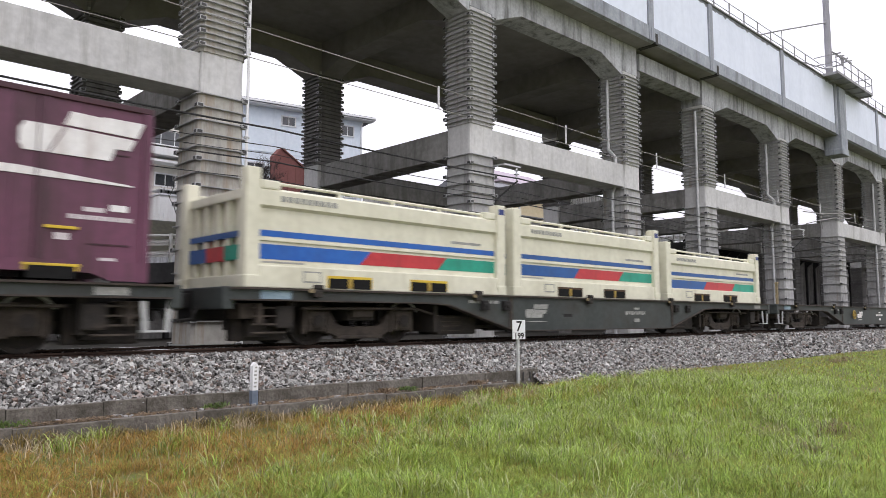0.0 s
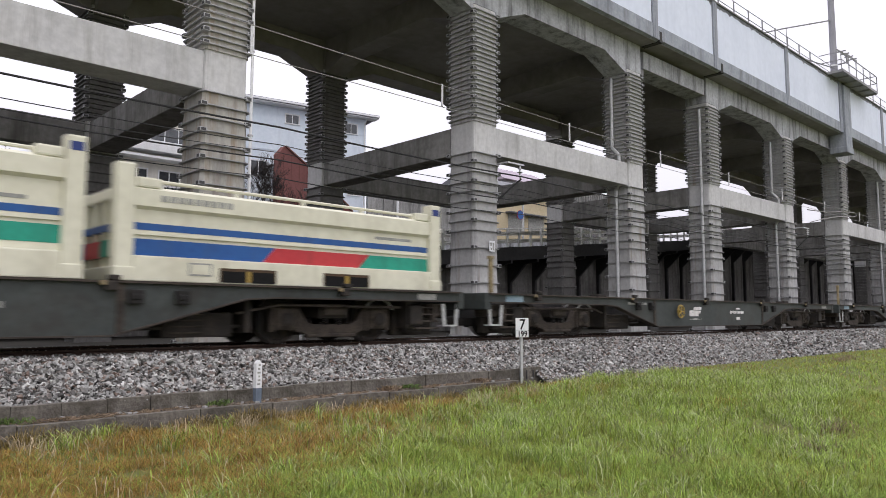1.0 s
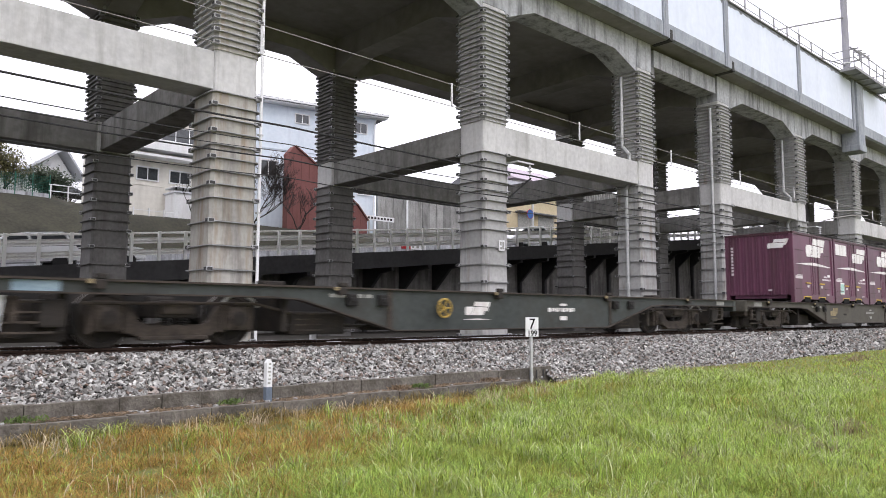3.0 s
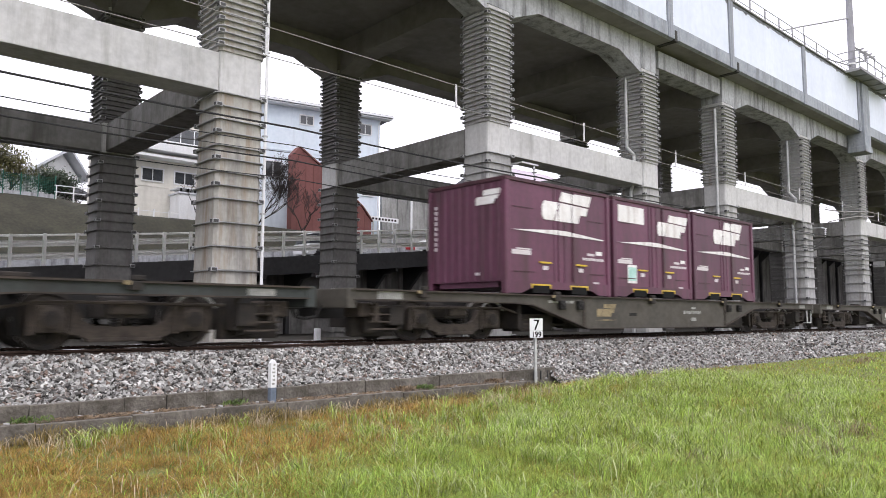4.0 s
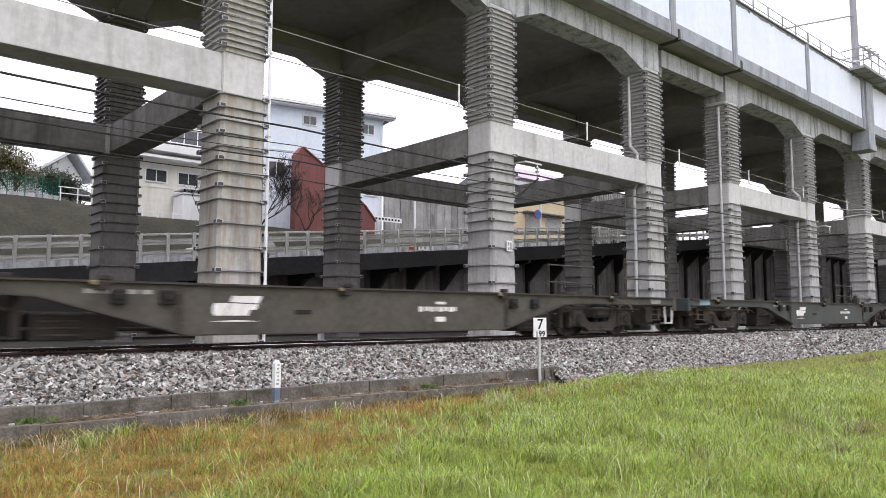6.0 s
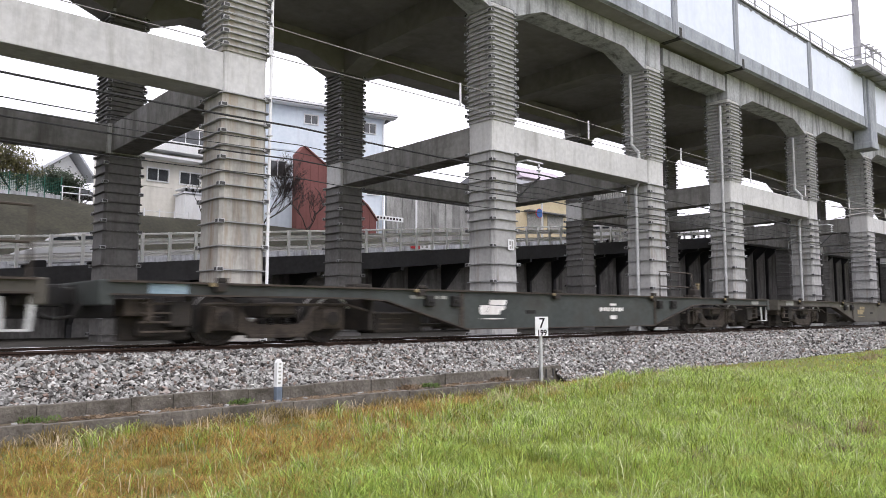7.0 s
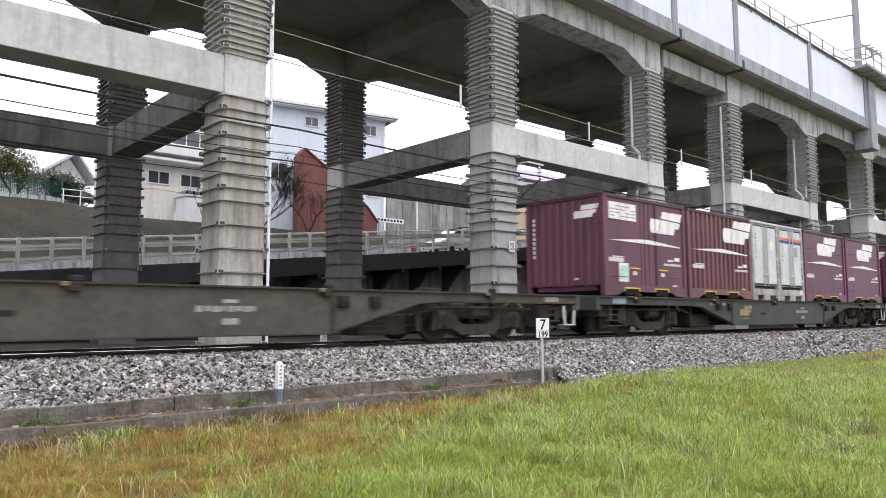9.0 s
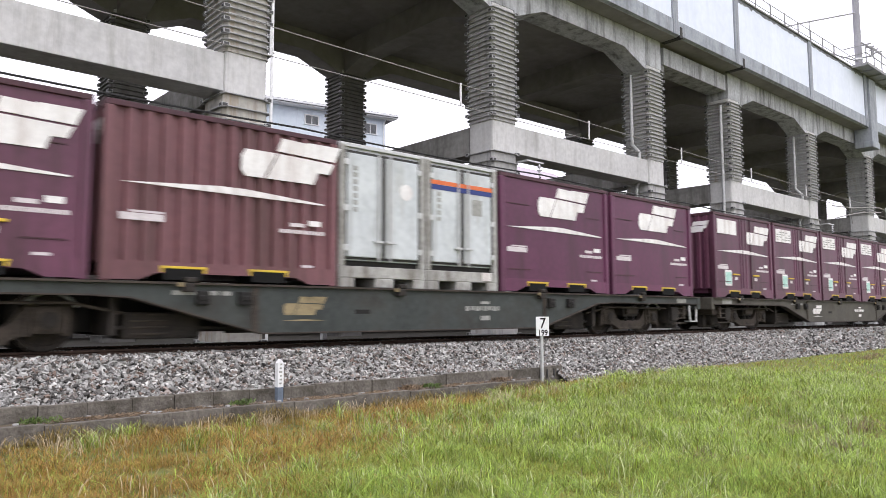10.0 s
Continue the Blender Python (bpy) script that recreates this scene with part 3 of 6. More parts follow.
def tie_beams():
    for b0, b1 in BLOCKS:
        cols = [x for x in COLS if b0 <= x <= b1]
        # Front beams stay pale; rear and cross beams carry shade in their colour.
        for y, yo in ((YF, 0.0), (YB, 0.1)):
            for p, r in zip(cols, cols[1:]):
                if COLS.index(p) % 2 == 0:
                    continue
                t = part("tie_beam", boxes((p + CW, r, y + 0.08, y + CW - 0.12, ZB + 0.06, ZT - 0.02), bevel=0.02), CONCRETE_PALE if y == YF else CONCRETE_SHADED)
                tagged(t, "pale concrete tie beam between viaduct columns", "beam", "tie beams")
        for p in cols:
            t = part("tie_beam", boxes((p + 0.12, p + CW - 0.12, YF + CW, YB, ZB + 0.06, ZT - 0.02), bevel=0.02), CONCRETE_SHADED)
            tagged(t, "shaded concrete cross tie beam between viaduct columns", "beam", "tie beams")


tie_beams()


def noise_barrier():
    w = empty("noise_barrier", Matrix.Translation((0, YF - 0.85, 13.04)))
    tagged(w, "pale blue-white panel barrier along the viaduct edge", "barrier")
    joints = [-8.0, 0.8, 9.6, 18.4, 27.2, 32.8, 41.55, 50.25, 59.0, 67.8, 76.6, 85.4, 94.2]
    for a, b in zip(joints, joints[1:]):
        part("panel", boxes((a + 0.24, b - 0.24, -0.02, 0.05, 0.0, 2.7)), PANEL, w)
        xs = np.arange(a + 0.2, b - 0.2, 0.11)
        low = [(x, 2.56 - 0.02 * math.sin(2.3 * x) - 0.03 * math.sin(9.7 * x) - 0.09 * max(0, math.sin(5.3 * x + math.sin(1.7 * x)) - 0.86) / 0.14) for x in xs]
        part("top_strip", prism(bmesh.new(), [(b - 0.2, 2.7), (a + 0.2, 2.7)] + low, -0.03, -0.0205), BARRIERSTAIN, w, "dark stained strip under the coping")
    for a in joints:
        part("post", boxes((a - 0.2, a + 0.2, -0.085, 0.08, -0.66, 2.7), (a - 0.05, a + 0.05, -0.1, -0.08, -0.66, 2.7), bevel=0.012), BARRIERPOST, w)
    part("cap", boxes((-8, 94, -0.1, 0.12, 2.705, 2.78)), CONCRETE_DARK, w, "dark stained top edge")
    return w


noise_barrier()

# ---- the train ----
PITCH = 20.4
FIRST = 14.9 - PITCH      # centre of the leading wagon at the start
DECK = 0.93
MOVERS = []               # (thing, x at the start, y, z)
WHEELSETS = []            # (wheelset, x and z on its bogie)
WHEEL_R = 0.405


def travel(t):
    """Metres that the train has gone after t seconds."""
    return 14.75 * t + 0.017 * t * t


def side_sill(y0, y1):
    """Fish-bellied side sill: shallow over the bogies, deep in the middle."""
    bm = bmesh.new()
    top, mid, low = 0.92, 0.755, 0.205
    pts = [(-9.75, top), (-9.75, mid), (-5.75, mid), (-5.2, mid - 0.03), (-3.25, low), (3.25, low), (5.2, mid - 0.03), (5.75, mid), (9.75, mid), (9.75, top)]
    prism(bm, pts, y0, y1)
    return bm


def sill_flange(y0, y1):
    bm = bmesh.new()
    box(bm, -9.78, 9.78, y0, y1, 0.905, 0.935)
    low = [(-9.75, 0.755), (-5.75, 0.755), (-5.2, 0.725), (-3.25, 0.205), (3.25, 0.205), (5.2, 0.725), (5.75, 0.755), (9.75, 0.755)]
    prism(bm, low + [(x, z - 0.022) for x, z in low[::-1]], y0, y1)
    return bm


def bogie_frame(s):
    """One cast side frame of a bogie, at the side s."""
    bm = bmesh.new()
    pts = [(-1.2, 0.58), (-1.12, 0.66), (-0.8, 0.67), (-0.66, 0.58), (-0.52, 0.38), (-0.4, 0.32), (0.4, 0.32), (0.52, 0.38), (0.66, 0.58), (0.8, 0.67), (1.12, 0.66), (1.2, 0.58), (1.2, 0.24), (1.1, 0.22),
           (1.06, 0.34), (0.84, 0.34), (0.8, 0.22), (0.62, 0.2), (0.4, 0.1), (-0.4, 0.1), (-0.62, 0.2), (-0.8, 0.22), (-0.84, 0.34), (-1.06, 0.34), (-1.1, 0.22), (-1.2, 0.24)]
    y = s * 0.86
    prism(bm, pts, y - 0.06, y + 0.06)
    box(bm, -0.5, 0.5, y - 0.08, y + 0.1, 0.1, 0.16, 0.02)
    return bm


def build_bogie(x, parent):
    b = part("bogie", boxes((-0.3, 0.3, -0.95, 0.95, 0.42, 0.66), (-0.2, 0.2, -0.35, 0.35, 0.6, 0.74), bevel=0.03), BOGIE, parent, "grimy two-axle cast steel bogie")
    b.location = (x, 0, 0)
    for s in (-1, 1):
        part("side_frame", bogie_frame(s), BOGIE_DUST, b)
        part("bolster_end", boxes((-0.24, 0.24, s * 0.93 - 0.09, s * 0.93 + 0.09, 0.47, 0.67), bevel=0.03), BOGIE_DUST, b)
        for dx in (-0.14, 0.14):
            prof = [(0.02, 0.3)]
            for i in range(5):
                prof += [(0.05, 0.31 + 0.034 * i), (0.07, 0.32 + 0.034 * i), (0.07, 0.328 + 0.034 * i)]
            part("spring", lathe(bmesh.new(), prof + [(0.02, 0.48)], "z", 12, (dx, s * 0.88, 0)), BLACK, b)
        for dx in (-0.95, 0.95):
            bm = bmesh.new()
            lathe(bm, [(0.05, s * 0.86), (0.17, s * 0.9), (0.17, s * 0.99), (0.12, s * 1.02), (0.05, s * 1.03)], "y", 18, (dx, 0, WHEEL_R))
            box(bm, dx - 0.19, dx + 0.19, min(s * 0.93, s * 0.985), max(s * 0.93, s * 0.985), 0.23, 0.6, 0.04)
            part("axle_box", bm, BOGIE_DUST, b, "dusty square axle box")
            part("axle_cap", lathe(bmesh.new(), [(0.03, s * 1.0), (0.115, s * 1.01), (0.115, s * 1.045), (0.07, s * 1.06), (0.02, s * 1.062)], "y", 14, (dx, 0, WHEEL_R)), BOGIE, b)
            for ex in (dx - 0.235, dx + 0.235):
                part("pedestal", boxes((ex - 0.035, ex + 0.035, min(s * 0.82, s * 0.96), max(s * 0.82, s * 0.96), 0.2, 0.62), bevel=0.015), BOGIE_DUST, b)
            box_bm = boxes((dx - 0.42, dx - 0.34, s * 0.75 - 0.04, s * 0.75 + 0.04, 0.2, 0.62), bevel=0.01)
            part("brake_block", box_bm, BLACK, b)
        arc = [(0.95 + 0.37 * math.cos(a), s * 1.0, WHEEL_R + 0.37 * math.sin(a)) for a in (0.5, 0.9, 1.3, 1.7, 2.1, 2.5)]
        part("brake_hanger", tube(bmesh.new(), arc, 0.022, 8), FADED, b, "pale curved rod over the wheel")
    for dx in (-0.95, 0.95):
        bm = bmesh.new()
        tube(bm, [(0, -0.85, 0), (0, 0.85, 0)], 0.075, 12)
        for s in (-1, 1):
            lathe(bm, [(0.10, s * 0.69), (0.33, s * 0.675), (0.34, s * 0.70), (WHEEL_R, s * 0.70), (WHEEL_R - 0.004, s * 0.60), (WHEEL_R + 0.027, s * 0.585), (WHEEL_R + 0.02, s * 0.565), (0.33, s * 0.57), (0.30, s * 0.61), (0.10, s * 0.59)], "y", 36)
            for k in range(4):
                a = k * math.tau / 4
                c = Vector((math.cos(a) * 0.24, s * 0.68, math.sin(a) * 0.24))
                lathe(bm, [(0.035, -0.02), (0.035, 0.025)], "y", 8, c)
        w = part("wheelset", bm, BOGIE, b, "worn steel wheels on an axle")
        w.data.materials.append(TREAD)      # the running surface is worn bright
        for p in w.data.polygons:
            if math.hypot(p.center.x, p.center.z) > WHEEL_R - 0.03 and abs(p.normal.y) < 0.5:
                p.material_index = 1
        w.location = (dx, 0, WHEEL_R)
    return b


def loop_step(x, parent):
    """White U-shaped step hanging from the wagon's end."""
    bm = bmesh.new()
    for dx in (-1, 1):      # two legs, closer together at the tread
        prism(bm, [(x + dx * 0.15 - 0.035, 0.28), (x + dx * 0.15 + 0.035, 0.28), (x + dx * 0.19 + 0.04, 0.7), (x + dx * 0.19 - 0.04, 0.7)], -1.27, -1.25)
    box(bm, x - 0.19, x + 0.19, -1.275, -1.13, 0.265, 0.295)
    return part("step", bm, GALV, parent, "white steel loop step")


def build_wagon(paint, letter, wheel_hand=False):
    w = empty("container_wagon")
    h = 1.285
    for s in (-1, 1):
        y0, y1 = sorted((s * h, s * (h - 0.07)))
        part("side_sill", side_sill(y0, y1), paint, w)
        y0, y1 = sorted((s * (h + 0.06), s * (h - 0.12)))
        part("sill_flange", sill_flange(y0, y1), RUSTY_EDGE, w, "rusty dark sill flange")
    part("centre_sill", boxes((-9.9, 9.9, -0.28, 0.28, 0.42, 0.9), (-5.6, 5.6, -0.28, 0.28, 0.24, 0.42)), BLACK, w)
    cb = None
    for i in range(11):
        x = -9.6 + 1.92 * i
        m = Matrix.Translation((x, 0, 0))
        if cb is None:
            cb = part("cross_member", boxes((-0.08, 0.08, -1.21, 1.21, 0.74, 0.9)), BLACK, w)
            cb.matrix_basis = m
        else:
            again("cross_member", cb, w, m)
    for s in (-1, 1):
        part("end_beam", boxes((s * 9.8 - 0.09, s * 9.8 + 0.09, -1.3, 1.3, 0.6, 0.94), bevel=0.02), paint, w)
        bm = boxes((s * 10.0 - 0.22, s * 10.0 + 0.22, -0.13, 0.13, 0.62, 0.86), bevel=0.03)
        box(bm, s * 10.13 - 0.12, s * 10.13 + 0.06, -0.2, 0.2, 0.58, 0.9, 0.04)
        part("coupler", bm, BLACK, w, "black knuckle coupler")
        bm = tube(bmesh.new(), [(s * 9.85, -0.5, 0.7), (s * 10.0, -0.5, 0.45), (s * 10.18, -0.45, 0.42)], 0.03, 8)
        part("brake_hose", bm, BLACK, w)
        if (s == -1) == bool(wheel_hand):
            loop_step(s * 9.55, w)
        build_bogie(s * 7.05, w)
        # brake gear and boxes beside the bogies
        part("gear_box", boxes((s * 4.62 - 0.55, s * 4.62 + 0.55, -0.95, -0.4, 0.14, 0.52), bevel=0.04), BOGIE, w)
        part("gear_lid", boxes(*((s * 4.62 - 0.45, s * 4.62 + 0.05, -0.975, -0.955, 0.2 + 0.09 * k, 0.225 + 0.09 * k) for k in range(4)), bevel=0.004), BOGIE_DUST, w, "ribbed dusty lid of the gear box")
        part("tie_rod", tube(bmesh.new(), [(s * 8.4, -1.12, 0.62), (s * 5.9, -1.12, 0.64), (s * 5.2, -1.0, 0.5)], 0.022, 6), BOGIE_DUST, w)
        # Plates added to block the camera's sight line through the underframe.
        part("transom", boxes((s * 8.62 - 0.05, s * 8.62 + 0.05, -1.12, 1.12, 0.24, 0.74), bevel=0.01), BOGIE, w)
        part("transom", boxes((s * 5.35 - 0.05, s * 5.35 + 0.05, -1.1, 1.1, 0.2, 0.74), bevel=0.01), BOGIE, w)
        part("air_tank", lathe(bmesh.new(), [(0.05, s * 3.0 - 0.62), (0.17, s * 3.0 - 0.55), (0.17, s * 3.0 + 0.55), (0.05, s * 3.0 + 0.62)], "x", 14, (0, -0.7, 0.36)), BOGIE, w)
        for k in range(4):
            part("step_bar", boxes((s * 9.02 - 0.3, s * 9.02 + 0.3, -1.18, -1.14, 0.22 + 0.13 * k, 0.25 + 0.13 * k), bevel=0.006), BOGIE_DUST, w)
        # Stand-in block for end gear, added to cover the column base behind.
        part("gear_casing", boxes((s * 8.98 - 0.5, s * 8.98 + 0.5, -0.8, -0.62, 0.1, 0.66), (s * 8.98 - 0.3, s * 8.98 + 0.1, -0.95, -0.8, 0.16, 0.45), bevel=0.03), BOGIE, w, "grimy block standing in for brake gear")
        part("hose_bracket", boxes((s * 9.3 - 0.2, s * 9.3 + 0.2, -1.1, -0.6, 0.45, 0.7), (s * 9.2 - 0.05, s * 9.2 + 0.05, -1.2, -1.1, 0.35, 0.7), bevel=0.03), BOGIE_DUST, w)
        part("fitting", boxes((s * 8.75 - 0.16, s * 8.75 + 0.16, -1.2, -0.9, 0.3, 0.66), bevel=0.03), BOGIE, w)
        bm = tube(bmesh.new(), [(s * 5.4, -0.9, 0.3), (s * 3.6, -0.9, 0.28)], 0.03, 8)
        part("brake_rod", bm, BOGIE, w)
    # container locks hanging at the sill, the hole, stake pockets
    for x in (-4.2, -3.55, 3.55, 4.2):
        part("container_lock", boxes((x - 0.1, x + 0.1, -1.37, -1.28, 0.62, 0.82), (x - 0.06, x + 0.06, -1.39, -1.28, 0.68, 0.76), bevel=0.02), BLACK, w)
    for x in (-8.25, -4.42, -0.58, 3.22, 7.02):
        part("container_clamp", boxes((x - 0.08, x + 0.08, -1.39, -1.292, 0.8, 0.93), (x - 0.05, x + 0.11, -1.385, -1.29, 0.937, 1.01), bevel=0.018), BOGIE, w, "rusty folding container clamp")
        part("clamp_lever", boxes((x - 0.15, x - 0.082, -1.385, -1.35, 0.87, 0.93), bevel=0.008), FADED_YELLOW, w, "faded yellow clamp lever")
    for s in (-1, 1):
        part("stiffener", boxes((s * 3.36 - 0.05, s * 3.36 + 0.05, -1.302, -1.2855, 0.23, 0.904), bevel=0.004), BOGIE_DUST, w, "rusty upright sill stiffener")
        part("deck_stop", boxes((s * 5.6 - 0.17, s * 5.6 + 0.17, -1.2, -0.9, 0.936, 1.0), bevel=0.015), BOGIE, w)
    if paint is WAGON and letter is LOGO_WHITE and not wheel_hand:
        part("brake_stand", boxes((9.15, 9.5, 0.8, 1.05, 0.936, 1.3), (9.22, 9.42, 0.85, 1.0, 1.29, 1.42), bevel=0.04), BOGIE, w, "dark hand brake stand")
        part("brake_post", boxes((9.74, 9.81, 1.0, 1.07, 0.946, 1.5), (9.72, 9.83, 0.99, 1.08, 1.45, 1.51), bevel=0.012), FADED_YELLOW, w, "faded yellow upright brake post")
    if wheel_hand:
        part("brake_post", boxes((-9.66, -9.58, -1.24, -1.16, 0.946, 1.7), (-9.68, -9.56, -1.25, -1.15, 1.64, 1.71), bevel=0.012), FADED_YELLOW, w, "faded yellow upright brake post")
    if not wheel_hand:
        # Black patch on the web in place of a slot's dark inside.
        part("sill_hole", boxes((-1.52, -1.22, -1.292, -1.28, 0.49, 0.56)), BLACK, w, "black patch on the sill for a shaded slot")
    # faded marks on the deep sill: a plain emblem, number bars, small plates
    bm = bmesh.new()
    at, grow = (-1.15, 0.36) if wheel_hand else (-2.5, 0.4)
    emblem(bm, at - 0.9 * grow, 0.47, grow, -1.2885, -1.28)
    prism(bm, [(at - 0.42, 0.385), (at, 0.375), (at + 0.4, 0.385), (at, 0.405)], -1.2885, -1.28)
    part("emblem", bm, letter, w, "worn pale painted emblem")
    bm = bmesh.new()
    for i, (x0, wd) in enumerate(((1.05, 0.09), (1.18, 0.1), (1.31, 0.1), (1.44, 0.05), (1.53, 0.1), (1.66, 0.1), (1.79, 0.1), (1.92, 0.05))):
        box(bm, x0, x0 + wd, -1.2885, -1.28, 0.545 + 0.012 * (i % 2), 0.635)
    box(bm, 1.45, 1.7, -1.2885, -1.28, 0.36, 0.45)
    box(bm, 1.45, 1.7, -1.2885, -1.28, 0.68, 0.73)
    part("number_mark", bm, FADED if letter is not LOGO_WHITE else letter, w)
    bm = boxes((-4.62, -4.2, -1.2885, -1.28, 0.76, 0.82), (-4.14, -3.95, -1.2885, -1.28, 0.76, 0.82), (-3.9, -3.75, -1.2885, -1.28, 0.76, 0.82))
    part("small_lettering", bm, FADED, w)
    part("plate", boxes((-9.25, -8.7, -1.292, -1.28, 0.762, 0.9)), PLATEBLUE if paint is WAGON else FADED, w, "pale dirty marking plate")
    part("plate", boxes((8.7, 9.15, -1.292, -1.28, 0.77, 0.88)), FADED, w, "pale dirty marking plate")
    if paint is WAGON_BROWN and letter is LOGO_WHITE or paint is WAGON and letter is LOGO_WHITE and not wheel_hand:
        for y in (-1.2, 1.2) if paint is WAGON_BROWN else (1.2,):
            bm = bmesh.new()
            for x in (7.7, 9.7):
                tube(bm, [(x, y, 0.93), (x, y, 1.85)], 0.022, 6)
            for z in (1.38, 1.85):
                tube(bm, [(7.7, y, z), (9.7, y, z)], 0.02, 6)
            part("end_railing", bm, BOGIE_DUST, w, "thin steel end handrail")
    if wheel_hand:
        bm = bmesh.new()
        hx, hz, r = -2.1, 0.6, 0.17
        ring_pts = [(hx + r * math.cos(a * math.tau / 20), -1.36, hz + r * math.sin(a * math.tau / 20)) for a in range(21)]
        tube(bm, ring_pts, 0.02, 8)
        for k in range(5):
            a = k * math.tau / 5
            tube(bm, [(hx, -1.36, hz), (hx + r * math.cos(a), -1.36, hz + r * math.sin(a))], 0.015, 6)
        tube(bm, [(hx, -1.37, hz), (hx, -1.28, hz)], 0.035, 8)
        part("handwheel", bm, OCHRE, w, "faded yellow brake handwheel")
    return w


# containers ----
def emblem(bm, x, z, s, y0, y1):
    """A plain slanted emblem of white shapes, width about 1.9 s, height 0.72 s."""
    def shape(pts):
        prism(bm, [(x + a * s, z + b * s) for a, b in pts], y0, y1)
    shape([(0.04, 0.0), (0.38, 0.0), (0.62, 0.46), (0.05, 0.46), (-0.03, 0.34), (-0.03, 0.1)])
    shape([(0.42, 0.0), (1.36, 0.0), (1.45, 0.22), (1.68, 0.22), (1.78, 0.42), (0.66, 0.46)])
    shape([(0.62, 0.5), (1.8, 0.46), (1.92, 0.74), (1.25, 0.74), (1.2, 0.72), (0.72, 0.74)])


LEN, WID, HGT = 3.715, 2.45, 2.5


def box_container(style="doors", placard=0, notice=0, logo_x=-0.55, paint=None, pad=0.0):
    """A 12-foot steel freight container."""
    c = empty("freight_container")
    paint = paint or PURPLE
    hl, hw = LEN / 2, WID / 2
    bm = bmesh.new()
    if style == "corrugated":
        n, pts = 13, []
        x0, x1 = -hl + 0.16, hl - 0.3
        for i in range(n):
            a = x0 + (x1 - x0) * i / n
            p = (x1 - x0) / n
            pts += [(a, -hw + 0.07), (a + p * 0.5, -hw + 0.07), (a + p * 0.57, -hw + 0.012), (a + p * 0.93, -hw + 0.012)]
        pts += [(x1, -hw + 0.06), (hl - 0.05, -hw + 0.06), (hl - 0.05, hw - 0.06), (-hl + 0.05, hw - 0.06), (-hl + 0.05, -hw + 0.06)]
        prism(bm, pts, 0.26, HGT - 0.08, "z")
    else:
        box(bm, -hl + 0.04, hl - 0.04, -hw + 0.035, hw - 0.035, 0.26, HGT - 0.06)
    part("body", bm, paint, c)
    part("roof", prism(bmesh.new(), [(-hw + 0.03, HGT - 0.06), (hw - 0.03, HGT - 0.06), (0, HGT)], -hl + 0.03, hl - 0.03, "x"), PURPLE_DARK, c)
    bm = bmesh.new()
    box(bm, -hl, hl, -hw, -hw + 0.07, HGT - 0.1, HGT - 0.02, 0.01)
    box(bm, -hl, hl, hw - 0.07, hw, HGT - 0.1, HGT - 0.02, 0.01)
    box(bm, -hl, -hl + 0.07, -hw, hw, HGT - 0.1, HGT - 0.021)
    box(bm, hl - 0.07, hl, -hw, hw, HGT - 0.1, HGT - 0.021)
    part("top_rail", bm, PURPLE_DARK, c, "dark rusty top edge")
    for sx in (-1, 1):
        for sy in (-1, 1):
            x0, x1 = sorted((sx * hl, sx * (hl - 0.13)))
            y0, y1 = sorted((sy * hw, sy * (hw - 0.13)))
            part("corner_post", boxes((x0, x1, y0, y1, 0.0, HGT - 0.1), bevel=0.015), paint, c)
    # bottom rail with tapered fork openings between the feet
    bm = bmesh.new()
    prism(bm, [(-hl + 0.13, 0.28), (-hl + 0.13, 0.02), (-1.35, 0.02), (-1.1, 0.12), (1.1, 0.12), (1.35, 0.02), (hl - 0.13, 0.02), (hl - 0.13, 0.28)], -hw + 0.005, -hw + 0.08)
    prism(bm, [(-hl + 0.13, 0.28), (-hl + 0.13, 0.02), (-1.35, 0.02), (-1.1, 0.12), (1.1, 0.12), (1.35, 0.02), (hl - 0.13, 0.02), (hl - 0.13, 0.28)], hw - 0.08, hw - 0.005)
    box(bm, -hl + 0.1, hl - 0.1, -hw + 0.3, hw - 0.3, 0.14, 0.27)
    part("bottom_rail", bm, paint, c)
    for x in (-0.72, 0.62):
        bm = boxes((x - 0.34, x + 0.34, -hw - 0.004, -hw + 0.09, 0.19, 0.225), (x - 0.33, x - 0.29, -hw - 0.002, -hw + 0.09, 0.13, 0.19), (x + 0.29, x + 0.33, -hw - 0.002, -hw + 0.09, 0.13, 0.19), bevel=0.006)
        part("fork_pocket_rim", bm, YELLOW, c, "yellow worn fork pocket edge")
        # Solid black block paints the shade of an open pocket.
        part("fork_pocket", boxes((x - 0.28, x + 0.28, -hw + 0.0, -hw + 0.5, 0.03, 0.2)), INK, c, "black block for the shade in a fork pocket")
    f = -hw + 0.035
    if style == "corrugated":
        f = -hw + 0.015
    if style == "doors":
        for x in (-0.2, 0.16, 0.5):
            part("door_post", boxes((x - 0.05, x + 0.05, f - 0.014, f + 0.02, 0.28, HGT - 0.1), bevel=0.005), paint, c)
        for x in (-0.1, 0.4):
            part("lock_rod", tube(bmesh.new(), [(x, f - 0.012, 0.3), (x, f - 0.012, HGT - 0.12)], 0.014, 8), paint, c)
        for x in (-0.55, 0.72):
            part("latch", boxes((x - 0.2, x + 0.2, f - 0.035, f + 0.005, 0.68, 0.72), bevel=0.006), YELLOW, c, "yellow door latch bar")
            part("label", boxes((x - 0.08, x + 0.1, f - 0.004, f, 0.54, 0.63)), PRINT, c)
